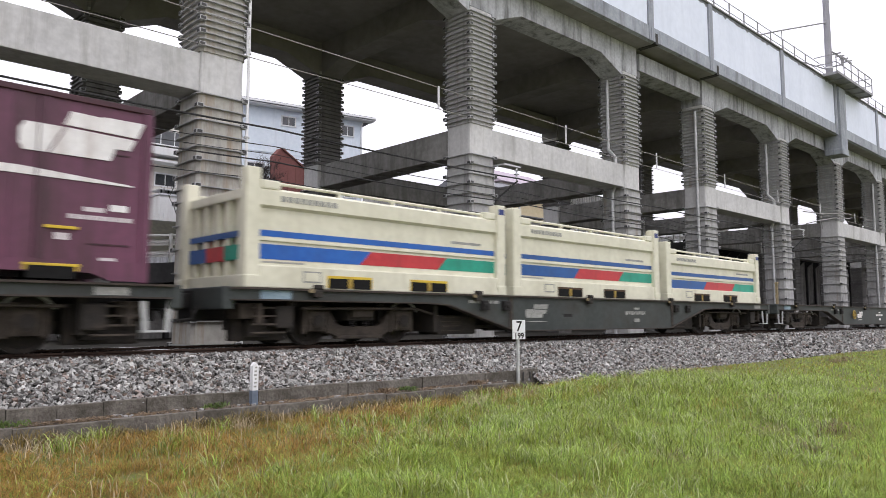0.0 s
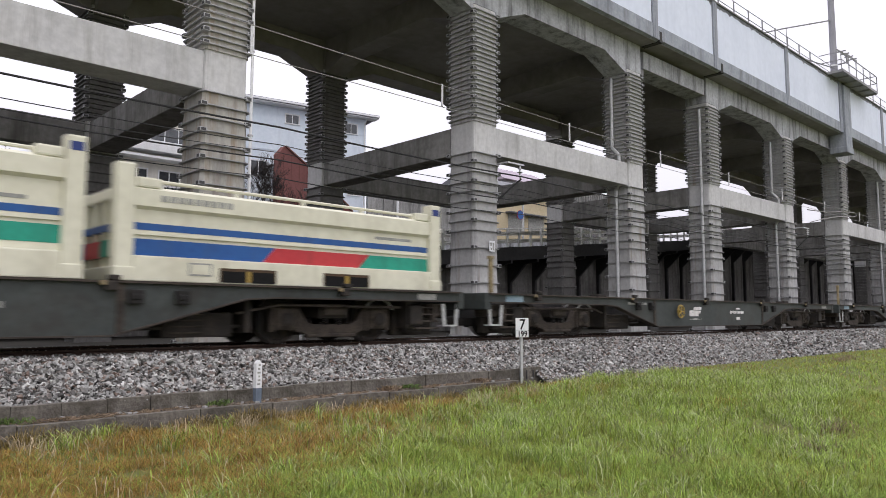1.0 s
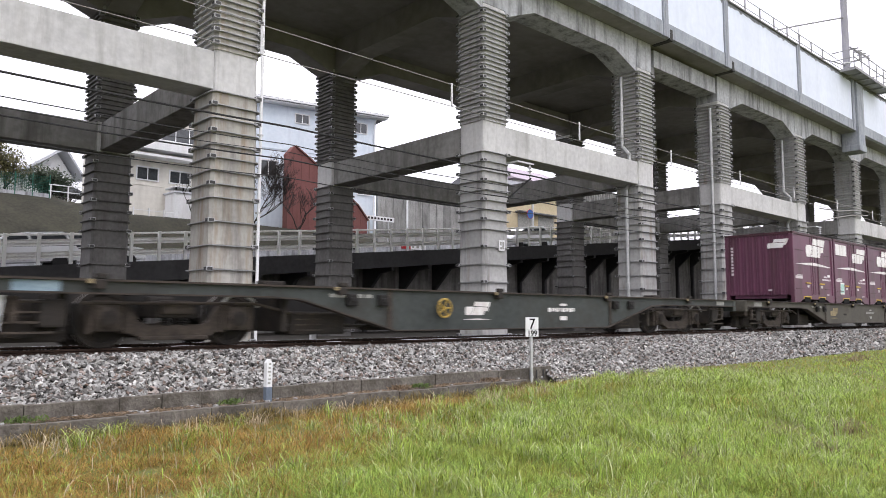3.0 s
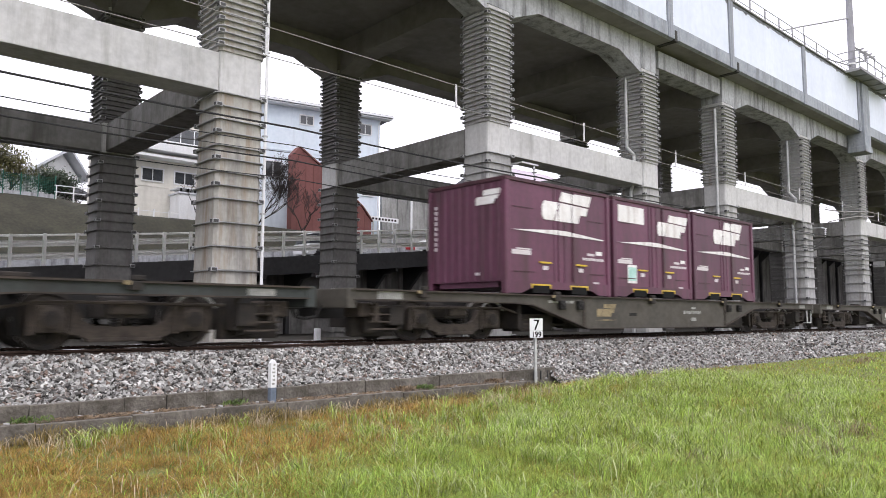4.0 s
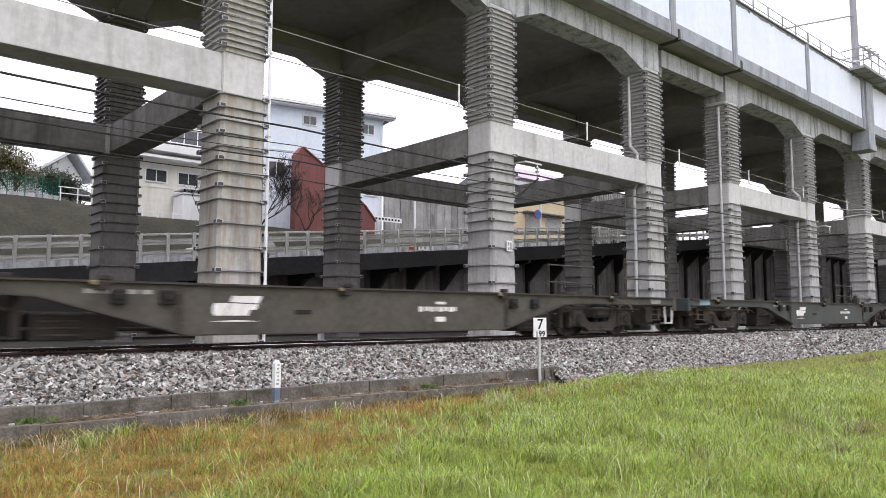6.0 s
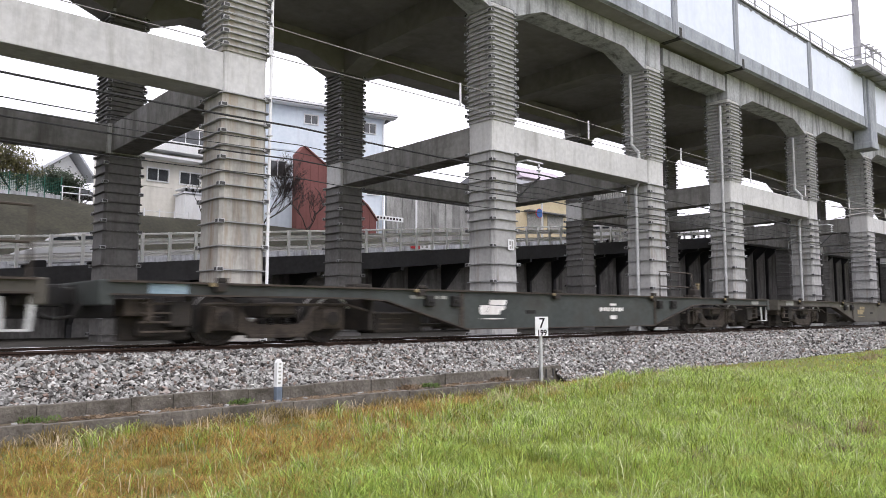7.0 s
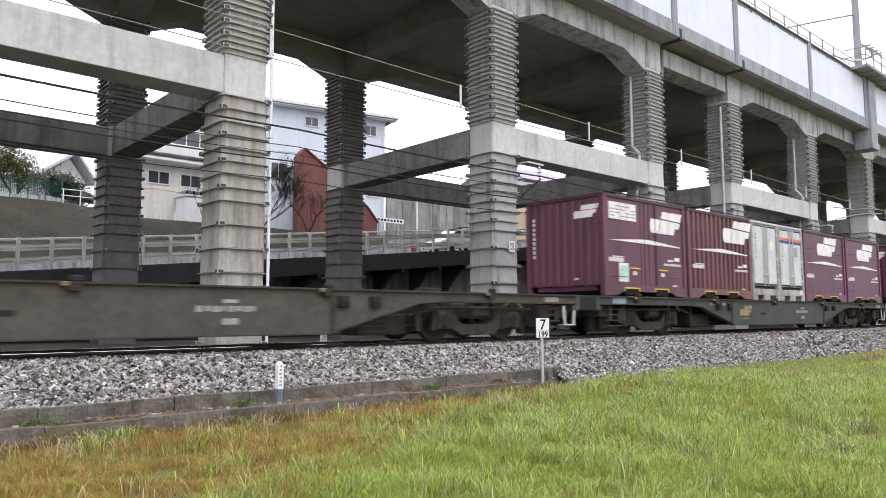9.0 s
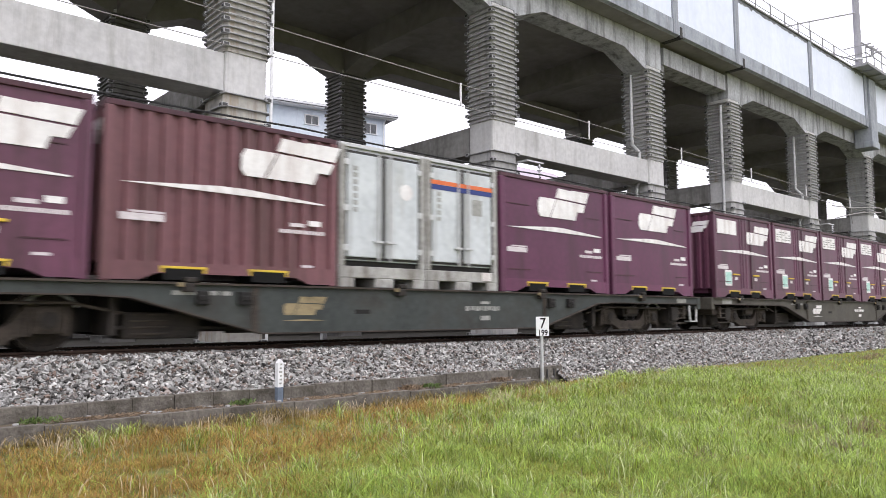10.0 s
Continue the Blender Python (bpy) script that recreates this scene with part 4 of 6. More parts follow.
    if style != "corrugated":
        for x0, x1, z in ((-1.6, -0.95, 1.85), (-1.6, -0.9, 0.47), (1.05, 1.55, 1.75), (1.05, 1.6, 0.5)):
            part("drip_rib", boxes((x0, x1, f - 0.014, f + 0.01, z, z + 0.018)), PURPLE_DARK, c)
    # white markings
    bm = bmesh.new()
    prism(bm, [(-1.65, 1.36), (0.0, 1.345), (1.6, 1.33), (1.6, 1.35), (0.2, 1.45), (-0.2, 1.45)], f - 0.0165, f)
    part("stripe", bm, LOGO_WHITE, c, "tapering white side stripe")
    bm = bmesh.new()
    emblem(bm, logo_x, 1.66, 0.92 if not placard else 0.8, f - 0.018, f)
    part("emblem", bm, LOGO_WHITE, c, "white slanted painted emblem")
    bm = bmesh.new()
    box(bm, -1.63, -1.02, f - 0.0045, f, 0.84, 0.94)
    box(bm, -1.5, -1.02, f - 0.0045, f, 0.95, 0.98)
    box(bm, 0.98, 1.25, f - 0.0045, f, 0.94, 1.0)
    for i in range(8):
        box(bm, 0.8 + i * 0.105, 0.88 + i * 0.105, f - 0.0045, f, 0.83, 0.89)
    box(bm, 1.2, 1.42, f - 0.0045, f, 0.29, 0.33)
    part("lettering", bm, PRINT, c)
    part("plate", boxes((1.32, 1.55, f - 0.006, f, 0.97, 1.06)), LOGO_WHITE, c)
    if placard:
        part("placard", boxes((-1.6, -0.45, f - 0.008, f, 1.88, 2.3)), LOGO_WHITE, c, "large white placard")
        if placard > 1:
            bm = bmesh.new()
            for i, z in enumerate((2.22, 2.14, 2.06, 1.98)):
                for k in range(5):
                    if (i * 7 + k * 3) % 4:
                        box(bm, -1.55 + k * 0.22, -1.38 + k * 0.22, f - 0.0095, f - 0.008, z - 0.03, z)
            part("placard_print", bm, FADED, c)
    if notice:
        part("notice", boxes((-1.22, -0.82, f - 0.007, f, 0.36, 0.82)), LOGO_WHITE, c, "white and green paper notice")
        part("notice_print", boxes((-1.19, -0.85, f - 0.009, f - 0.007, 0.42, 0.76)), TEAL, c)
    # end wall: emblem, upright number bars, rib
    e = -hl + 0.04
    bm = bmesh.new()
    for pts in (((-0.02, 0.0), (1.36, 0.0), (1.45, 0.22), (1.68, 0.22), (1.78, 0.42), (0.05, 0.42), (-0.05, 0.3)), ((0.5, 0.47), (1.8, 0.46), (1.92, 0.74), (0.62, 0.74))):
        prism(bm, [(-0.35 - 0.38 * a, 1.92 + 0.42 * h) for a, h in pts], e - 0.034, e - 0.004, "x")
    part("end_emblem", bm, LOGO_WHITE, c)
    bm = bmesh.new()
    for i in range(9):
        box(bm, e - 0.034, e - 0.002, 0.92, 1.0, 1.0 + i * 0.12, 1.08 + i * 0.12)
    box(bm, e - 0.034, e - 0.002, -0.45, -0.32, 0.4, 0.46)
    part("end_number_mark", bm, PRINT, c)
    bm = bmesh.new()
    for i in range(9):
        y = -0.96 + 0.24 * i
        prism(bm, [(e + 0.01, y - 0.075), (e - 0.03, y - 0.045), (e - 0.03, y + 0.045), (e + 0.01, y + 0.075)], 0.28, HGT - 0.12, "z")
    part("end_rib", bm, paint, c)
    return c


def cream_container(top=1.6, low=0.0, rim=None, stripe=None):
    """A 20-foot open-top container with tall corner posts and coloured stripes."""
    c = empty("open_top_container")
    rim, stripe = rim or POCKET, stripe or BLUE
    hl, hw = 3.03, 1.22
    part("body", boxes((-hl + 0.2, hl - 0.2, -hw + 0.09, hw - 0.09, 0.24, top - 0.12)), CREAM, c)
    for sy in (-1, 1):
        y0, y1 = sorted((sy * hw, sy * (hw - 0.1)))
        part("bottom_rail", boxes((-hl + 0.26, hl - 0.26, y0, y1, 0.0, 0.36), bevel=0.02), CREAM, c)
        bm = prism(bmesh.new(), [(sy * (hw - 0.1), top - 0.33), (sy * (hw - 0.02), top - 0.28), (sy * (hw - 0.02), top - 0.04), (sy * (hw - 0.06), top), (sy * (hw - 0.2), top), (sy * (hw - 0.2), top - 0.33)], -hl + 0.26, hl - 0.26, "x")
        part("top_rail", bm, CREAM, c)
        bm = bmesh.new()
        tube(bm, [(-hl + 0.5, sy * (hw - 0.12), top + 0.1), (hl - 0.35, sy * (hw - 0.12), top + 0.07)], 0.028, 8)
        for i in range(5):
            x = -2.4 + 1.2 * i
            box(bm, x - 0.03, x + 0.03, sy * (hw - 0.12) - 0.03, sy * (hw - 0.12) + 0.03, top - 0.02, top + 0.09)
        part("cover_bar", bm, CREAM, c, "pale cover roll bar")
        for sx in (-1, 1):
            x0, x1 = sorted((sx * hl, sx * (hl - 0.26)))
            y0, y1 = sorted((sy * (hw + 0.005), sy * (hw - 0.24)))
            part("corner_post", boxes((x0, x1, y0, y1, 0.0, top + 0.31), bevel=0.03), CREAM, c)
            if sx > 0:
                part("post_mark", boxes((x0 + 0.04, x1 - 0.04, y0 - 0.004, y0 + 0.01, top + 0.1, top + 0.22)), NAVY, c, "small navy square on the post")
            part("corner_casting", boxes((x0 - 0.01, x1 + 0.01, y0 - 0.012, y1 + 0.012, 0.0, 0.2), bevel=0.02), CREAM, c)
            x0, x1 = sorted((sx * (hl - 0.28), sx * (hl - 0.62)))
            part("cover_motor", boxes((x0, x1, y0 + 0.02, y1, top - 0.02, top + 0.13), bevel=0.03), CREAM, c)
    f = -hw + 0.09
    xl, xr = -hl + 0.27, hl - 0.27
    part("crease", boxes((xl, xr, f - 0.03, f + 0.01, 0.755 - low, 0.795 - low)), CREAM, c)
    part("blue_stripe", boxes((xl, xr, f - 0.006, f, 0.825 - low, 0.925 - low)), stripe, c, "thin blue stripe")
    zl, zh = 0.46 - low, 0.7 - low
    bm = prism(bmesh.new(), [(xl, zl), (-0.75, zl), (-0.52, zh), (xl, zh)], f - 0.006, f)
    part("blue_band", bm, stripe, c)
    bm = prism(bmesh.new(), [(-0.745, zl), (1.13, zl), (1.37, zh), (-0.515, zh)], f - 0.006, f)
    part("red_band", bm, RED, c)
    bm = prism(bmesh.new(), [(1.135, zl), (xr, zl), (xr, zh), (1.375, zh)], f - 0.006, f)
    part("green_band", bm, GREEN, c)
    for x in (-1.02, 0.83):
        part("fork_pocket_rim", boxes((x - 0.48, x + 0.48, -hw - 0.006, -hw + 0.03, 0.03, 0.235), bevel=0.005), rim, c, "worn rim of a fork pocket")
        part("pocket_divider", boxes((x - 0.035, x + 0.035, -hw - 0.014, -hw + 0.02, 0.03, 0.2)), OCHRE, c, "worn yellow divider between fork pockets")
        for dx in (-0.25, 0.25):
            # No recess here: black blocks show the pocket's shade.
            part("fork_pocket", boxes((x + dx - 0.2, x + dx + 0.2, -hw - 0.012, -hw + 0.3, 0.02, 0.19)), INK, c, "black block for the shade in a fork pocket")
    bm = boxes((-1.98, -1.62, -hw - 0.005, -hw + 0.01, 0.1, 0.29))
    part("plate", bm, FADED, c)
    part("plate_face", boxes((-1.95, -1.65, -hw - 0.008, -hw - 0.004, 0.125, 0.265)), CREAM, c)
    bm = bmesh.new()
    for i in range(9):
        box(bm, -2.4 + i * 0.125, -2.31 + i * 0.125, -hw + 0.012, -hw + 0.021, top - 0.2, top - 0.11)
    part("lettering", bm, FADED, c)
    part("small_print", boxes((1.5, 2.35, f - 0.005, f, 1.0 - low, 1.05 - low), (-2.7, -1.9, f - 0.005, f, 0.4 - low, 0.43 - low)), FADED, c)
    part("roof_seal", boxes((-hl + 0.26, hl - 0.26, -hw + 0.2, hw - 0.2, top - 0.14, top - 0.02)), CREAM, c, "dusty pale cover sheet")
    # end wall: upright ribs and stripe pieces
    e = -hl + 0.2
    for i in range(5):
        y = -0.8 + 0.4 * i
        part("end_rib", boxes((e - 0.1, e, y - 0.05, y + 0.05, 0.2, top - 0.15), bevel=0.015), CREAM, c)
    part("end_sill", boxes((e - 0.12, e, -0.98, 0.98, 0.02, 0.22), bevel=0.02), CREAM, c)
    part("end_top", boxes((e - 0.12, e, -0.98, 0.98, top - 0.16, top), bevel=0.02), CREAM, c)
    part("end_blue_stripe", boxes((e - 0.106, e, -0.97, 0.97, 0.825 - low, 0.925 - low)), BLUE, c)
    for y0, mt, nm in ((-0.97, GREEN, "end_green_band"), (-0.32, RED, "end_red_band"), (0.33, BLUE, "end_blue_band")):
        part(nm, boxes((e - 0.106, e, y0, y0 + 0.64, 0.46 - low, 0.7 - low)), mt, c)
    return c


def reefer(banded):
    """A narrow white tank-sided container on a white pallet frame."""
    c = empty("white_container")
    hl, hw, h = 0.945, 1.22, 2.42
    part("frame_base", boxes((-hl, hl, -hw, hw, 0.16, 0.36), (-hl, -hl + 0.3, -hw, hw, 0, 0.16), (hl - 0.3, hl, -hw, hw, 0, 0.16), (-0.2, 0.2, -hw, hw, 0, 0.16), bevel=0.015), GRIMY_WHITE, c, "dirty white steel base frame")
    part("body", boxes((-hl + 0.04, hl - 0.04, -hw + 0.07, hw - 0.07, 0.46, h), bevel=0.02), REEFER, c)
    part("plinth", boxes((-hl + 0.1, hl - 0.1, -hw + 0.12, hw - 0.12, 0.36, 0.47)), BLACK, c)
    for s in (-1, 1):
        x0, x1 = sorted((s * hl, s * (hl - 0.11)))
        part("corner_post", boxes((x0, x1, -hw, -hw + 0.12, 0.36, h + 0.03), bevel=0.015), GRIMY_WHITE, c)
    f = -hw + 0.07
    # Dark plate behind the doors gives their gaps a shaded look.
    part("door_seal", boxes((-hl + 0.11, hl - 0.11, f - 0.012, f - 0.003, 0.48, h - 0.05)), SEAL_GAP, c, "dark plate for the shade in the door gaps")
    for x0, x1 in ((-hl + 0.16, -0.05), (0.05, hl - 0.16)):
        part("door", boxes((x0, x1, f - 0.05, f + 0.01, 0.52, h - 0.1), bevel=0.018), REEFER, c)
    for x in (-0.13, 0.13):
        part("lock_rod", tube(bmesh.new(), [(x, f - 0.075, 0.45), (x, f - 0.075, h - 0.05)], 0.018, 8), GALV, c)
        part("handle", boxes((x - 0.1, x + 0.1, f - 0.1, f - 0.06, 0.78, 0.82), bevel=0.006), GALV, c)
    for z in (0.62, 1.3, 2.1):
        for x in (-hl + 0.13, hl - 0.13):
            part("hinge", boxes((x - 0.045, x + 0.045, f - 0.075, f - 0.02, z, z + 0.1), bevel=0.008), GALV, c)
    part("top_edge", boxes((-hl, hl, -hw + 0.02, hw - 0.02, h, h + 0.07), bevel=0.01), GALV, c)
    bm = bmesh.new()
    for i in range(7):
        box(bm, -0.66, -0.58, f - 0.055, f - 0.05, 1.3 + i * 0.12, 1.38 + i * 0.12)
    part("number_mark", bm, FADED, c)
    if banded:
        part("orange_band", boxes((-hl + 0.13, hl - 0.13, f - 0.056, f - 0.049, 2.0, 2.08)), ORANGE, c)
        part("navy_band", boxes((-hl + 0.13, hl - 0.13, f - 0.056, f - 0.049, 1.9, 1.995)), NAVY, c)
        part("mark", boxes((0.25, 0.52, f - 0.056, f - 0.049, 1.48, 1.8)), FADED, c, "dark square printed mark")
        part("plate", boxes((0.5, 0.75, -hw - 0.006, -hw + 0.02, 0.2, 0.36)), LOGO_WHITE, c)
    else:
        bm = lathe(bmesh.new(), [(0.15, f - 0.056), (0.15, f - 0.049)], "y", 28, (0.5, 0, 1.75))
        part("round_mark", bm, LOGO_WHITE, c, "bright white round sticker")
    return c


WAGON_KINDS = [(WAGON, FADED, 0), (WAGON, FADED, 0), (WAGON, LOGO_WHITE, 1), (WAGON, LOGO_WHITE, 1), (WAGON_BROWN, FADED_YELLOW, 0), (WAGON_BROWN, LOGO_WHITE, 0), (WAGON, LOGO_WHITE, 0), (WAGON_BROWN, FADED_YELLOW, 0), (WAGON, FADED_YELLOW, 0), (WAGON_BROWN, LOGO_WHITE, 0)]
LABELS = {WAGON: "grimy dark green flat container wagon on the rails", WAGON_BROWN: "dusty brown-grey flat container wagon on the rails"}
BUILT = {}
SLOT = 3.855


def put_wagons():
    for i, (paint, letter, hand) in enumerate(WAGON_KINDS):
        key = (paint.name, letter.name, hand)
        if key not in BUILT:
            w = BUILT[key] = build_wagon(paint, letter, hand)
            tagged(w, LABELS[paint], "wagon", "wagons of the freight train")
        else:
            w = copy_thing(BUILT[key], Matrix())
        MOVERS.append((w, FIRST + PITCH * i, YW, 0.0))
        for o in w.children_recursive:
            if o.name.startswith("wheelset"):
                WHEELSETS.append((o, o.location.x))


def load(c, wagon, off, label, category="container", group="containers on the train"):
    tagged(c, label, category, group)
    MOVERS.append((c, FIRST + PITCH * wagon + off, YW, DECK + 0.012))


def put_containers():
    lab = "maroon steel freight container with white emblem on a wagon"
    plain = box_container("doors", logo_x=-0.62)
    load(plain, 4, -SLOT - 0.2, lab)
    middle = box_container("doors", placard=1, notice=1, logo_x=0.2)
    load(middle, 4, -0.2, "maroon container with a white placard and notice")
    load(copy_thing(plain, Matrix()), 4, SLOT - 0.2, lab)
    load(copy_thing(middle, Matrix()), 0, 2 * SLOT - 0.14, "maroon container with a white placard and notice")
    load(copy_thing(plain, Matrix()), 0, SLOT - 0.14, lab)
    cream = cream_container(rim=YELLOW, stripe=BRIGHT_BLUE)
    for k, off in enumerate((-6.47, -0.15, 6.3)):
        c = cream if k == 0 else cream_container() if k == 1 else cream_container(1.34, 0.1)
        load(c, 1, off, "cream open-top container with blue, red and green stripes", group="cream containers on the train")
    first = box_container("doors", placard=2, notice=1, logo_x=0.2)
    load(first, 8, -2 * SLOT + 0.13, "maroon container with a printed white placard and green notice")
    load(box_container("corrugated", logo_x=0.15, paint=PURPLE_BROWN), 8, -SLOT + 0.13, "corrugated maroon freight container with white emblem")
    load(reefer(False), 8, -0.96 + 0.1, "dirty white narrow container with round sticker", group="white containers")
    load(reefer(True), 8, 0.96 + 0.1, "white narrow container with orange and navy bands", group="white containers")
    flat = box_container("plain", logo_x=-0.62, paint=PURPLE_VIOLET)
    load(flat, 8, SLOT + 0.1, "smooth-sided maroon freight container with white emblem")
    load(copy_thing(flat, Matrix()), 8, 2 * SLOT + 0.1, "smooth-sided maroon freight container with white emblem")
    w9 = box_container("doors", placard=1, notice=1, logo_x=0.2)
    load(w9, 9, -2 * SLOT + 0.1, "maroon container with a white placard and notice")
    for k in (-1, 0, 1, 2):
        load(copy_thing(first, Matrix()), 9, k * SLOT + 0.1, "maroon container with a printed white placard and green notice")


put_wagons()
put_containers()

# ---- the ramp road behind the viaduct ----
def slope_bar(x0, x1, y0, y1, up0, up1):
    """A bar that follows the ramp, from up0 to up1 above its surface."""
    return prism(bmesh.new(), [(x0, road_z(x0) + up0), (x1, road_z(x1) + up0), (x1, road_z(x1) + up1), (x0, road_z(x0) + up1)], y0, y1)


def ramp():
    r = empty("ramp_road")
    tagged(r, "dark ramp road rising behind the viaduct on black brackets", "road", kind="structure")
    for a, b in ((-110, -60), (-60, 75), (75, 130)):
        part("roadway", slope_bar(a, b, 29.0, 37.2, -0.3, 0.0), ASPHALT, r)
    for a, b in ((-50, 75), (75, 130)):
        part("edge_girder", slope_bar(a, b, 28.85, 29.0, -0.75, 0.06), ROADBLACK, r, "black steel edge girder")
    part("retaining_wall", prism(bmesh.new(), [(-8, -0.6), (130, -0.6), (130, road_z(130) - 0.31), (75, road_z(75) - 0.31), (-8, road_z(-8) - 0.31)], 31.4, 31.8), RETAIN, r, "streaked grey retaining wall")
    for i in range(50):
        x = -2 + 2.5 * i
        z = road_z(x)
        bm = prism(bmesh.new(), [(28.9, z - 0.75), (31.4, z - 0.75), (31.4, z - 2.2), (31.15, z - 2.2), (29.9, z - 1.05), (28.9, z - 0.92)], x - 0.09, x + 0.09, "x")
        part("bracket", bm, ROADBLACK, r, "black steel bracket")
        part("brace", boxes((x - 0.1, x + 0.1, 31.15, 31.395, -0.6, z - 2.2), bevel=0.02), ROADBLACK, r)


ramp()


def guardrail():
    g = empty("guardrail")
    tagged(g, "pale weathered steel guardrail along the ramp road", "guardrail")
    post = None
    for i in range(56):
        x = 2.4 + 1.095 * i
        m = Matrix.Translation((x, 29.3, road_z(x)))
        if post is None:
            post = part("post", boxes((-0.06, 0.06, -0.07, 0.05, -0.02, 1.27), bevel=0.012), GUARD, g)
            post.matrix_basis = m
        else:
            again("post", post, g, m)
    for a, b, nm in ((0.8, 1.04, "upper_rail"), (0.33, 0.57, "lower_rail")):
        z0 = a
        pts = [(0.0, 0.0), (0.05, 0.05), (0.0, 0.11), (0.0, 0.13), (0.05, 0.19), (0.0, 0.24)]
        bm = bmesh.new()
        ring0 = [(29.36 - 0.06 + y, z0 + z) for y, z in pts] + [(29.36 + 0.05, z0 + 0.24), (29.36 + 0.05, z0)]
        lo = [bm.verts.new((-2, y + 0.03, road_z(-2) + z)) for y, z in ring0]
        hi = [bm.verts.new((64, y + 0.03, road_z(64) + z)) for y, z in ring0]
        bm.faces.new(lo), bm.faces.new(hi[::-1])
        for k in range(len(lo)):
            j = (k + 1) % len(lo)
            bm.faces.new((lo[k], hi[k], hi[j], lo[j]))
        part(nm, bm, GUARD, g)
    part("top_pipe", tube(bmesh.new(), [(-2, 29.38, road_z(-2) + 1.22), (64, 29.38, road_z(64) + 1.22)], 0.045, 8), GUARD, g)
    h = part("far_parapet", slope_bar(-30, 64, 36.7, 36.95, -0.2, 0.85), CONCRETE)
    tagged(h, "stained concrete parapet on the far side of the road", "parapet")


guardrail()

CARS = []


def build_car(paint, rack):
    c = empty("car")
    tagged(c, "white hatchback car driving on the ramp road", "car", "cars on the ramp")
    body = [(-2.0, 0.35), (-2.05, 0.62), (-1.95, 0.85), (-1.15, 0.98), (1.9, 1.0), (2.05, 0.8), (2.05, 0.35)]
    bm = prism(bmesh.new(), body, -0.82, 0.82)
    bmesh.ops.bevel(bm, geom=bm.edges[:], offset=0.06, segments=2, affect="EDGES")
    part("body", bm, paint, c, smooth=False)
    bm = bmesh.new()
    lo = [(-1.25, 0.96), (1.95, 0.96)]
    hi = [(-0.35, 1.5), (1.45, 1.52)]
    quad = []
    for (x, z), w in zip(lo + hi[::-1], (0.78, 0.78, 0.62, 0.62)):
        quad.append((bm.verts.new((x, -w, z)), bm.verts.new((x, w, z))))
    bm.faces.new([q[0] for q in quad]), bm.faces.new([q[1] for q in quad][::-1])
    for k in range(4):
        a, b = quad[k], quad[(k + 1) % 4]
        bm.faces.new((a[0], a[1], b[1], b[0]))
    part("cabin_glass", bm, GLASSDARK, c, "dark window glass")
    bm = prism(bmesh.new(), [(-1.3, 0.97), (-0.42, 1.5), (0.2, 1.56), (1.5, 1.55), (1.6, 1.5), (0.2, 1.51), (-0.36, 1.45), (-1.2, 0.97)], -0.66, 0.66)
    part("roof", bm, paint, c)
    for x in (0.35, 1.75):
        part("pillar", prism(bmesh.new(), [(x - 0.05, 0.97), (x + 0.05, 0.97), (x - 0.12, 1.5), (x - 0.2, 1.5)], -0.77, -0.64), paint, c)
    for x in (-1.25, 1.3):
        for s in (-1, 1):
            part("wheel", lathe(bmesh.new(), [(0.18, s * 0.84), (0.3, s * 0.84), (0.31, s * 0.66), (0.18, s * 0.66)], "y", 20, (x, 0, 0.31)), TYRE, c)
    if rack:
        part("roof_rack", boxes((-0.2, 1.4, -0.55, -0.5, 1.6, 1.64), (-0.2, 1.4, 0.5, 0.55, 1.6, 1.64), (0.0, 0.05, -0.55, 0.55, 1.56, 1.6), (1.1, 1.15, -0.55, 0.55, 1.56, 1.6)), INK, c, "black roof rack")
    return c


first_car = build_car(CARPAINT, False)
far_car = copy_thing(first_car, Matrix())
# car, x, metres a second, at what time, lane (y fitted to the camera's view), heading
CARS += [(first_car, 17.8, -10.8, 2.0, 33.0, 0), (copy_thing(first_car, Matrix()), 19.4, -7.4, 5.5, 33.0, 0), (build_car(CARPAINT, True), 37.6, -7.0, 8.0, 33.0, 0), (far_car, 20.4, 12.5, 3.8, 34.8, 180)]


def road_notice():
    n = empty("road_notice", pose(29.9, 36.69, 4.95))
    tagged(n, "low red and white notice board on the road parapet", "notice board")
    part("red_board", boxes((0.0, 0.75, -0.06, 0.0, -0.1, 0.28), bevel=0.01), RED, n)
    part("white_board", boxes((0.76, 2.1, -0.06, 0.0, -0.1, 0.28), bevel=0.01), WHITE, n)
    part("lettering", boxes((0.9, 1.05, -0.066, -0.06, 0.0, 0.2), (1.25, 1.45, -0.066, -0.06, 0.0, 0.2), (1.7, 1.95, -0.066, -0.06, -0.02, 0.22)), FADED, n)


road_notice()


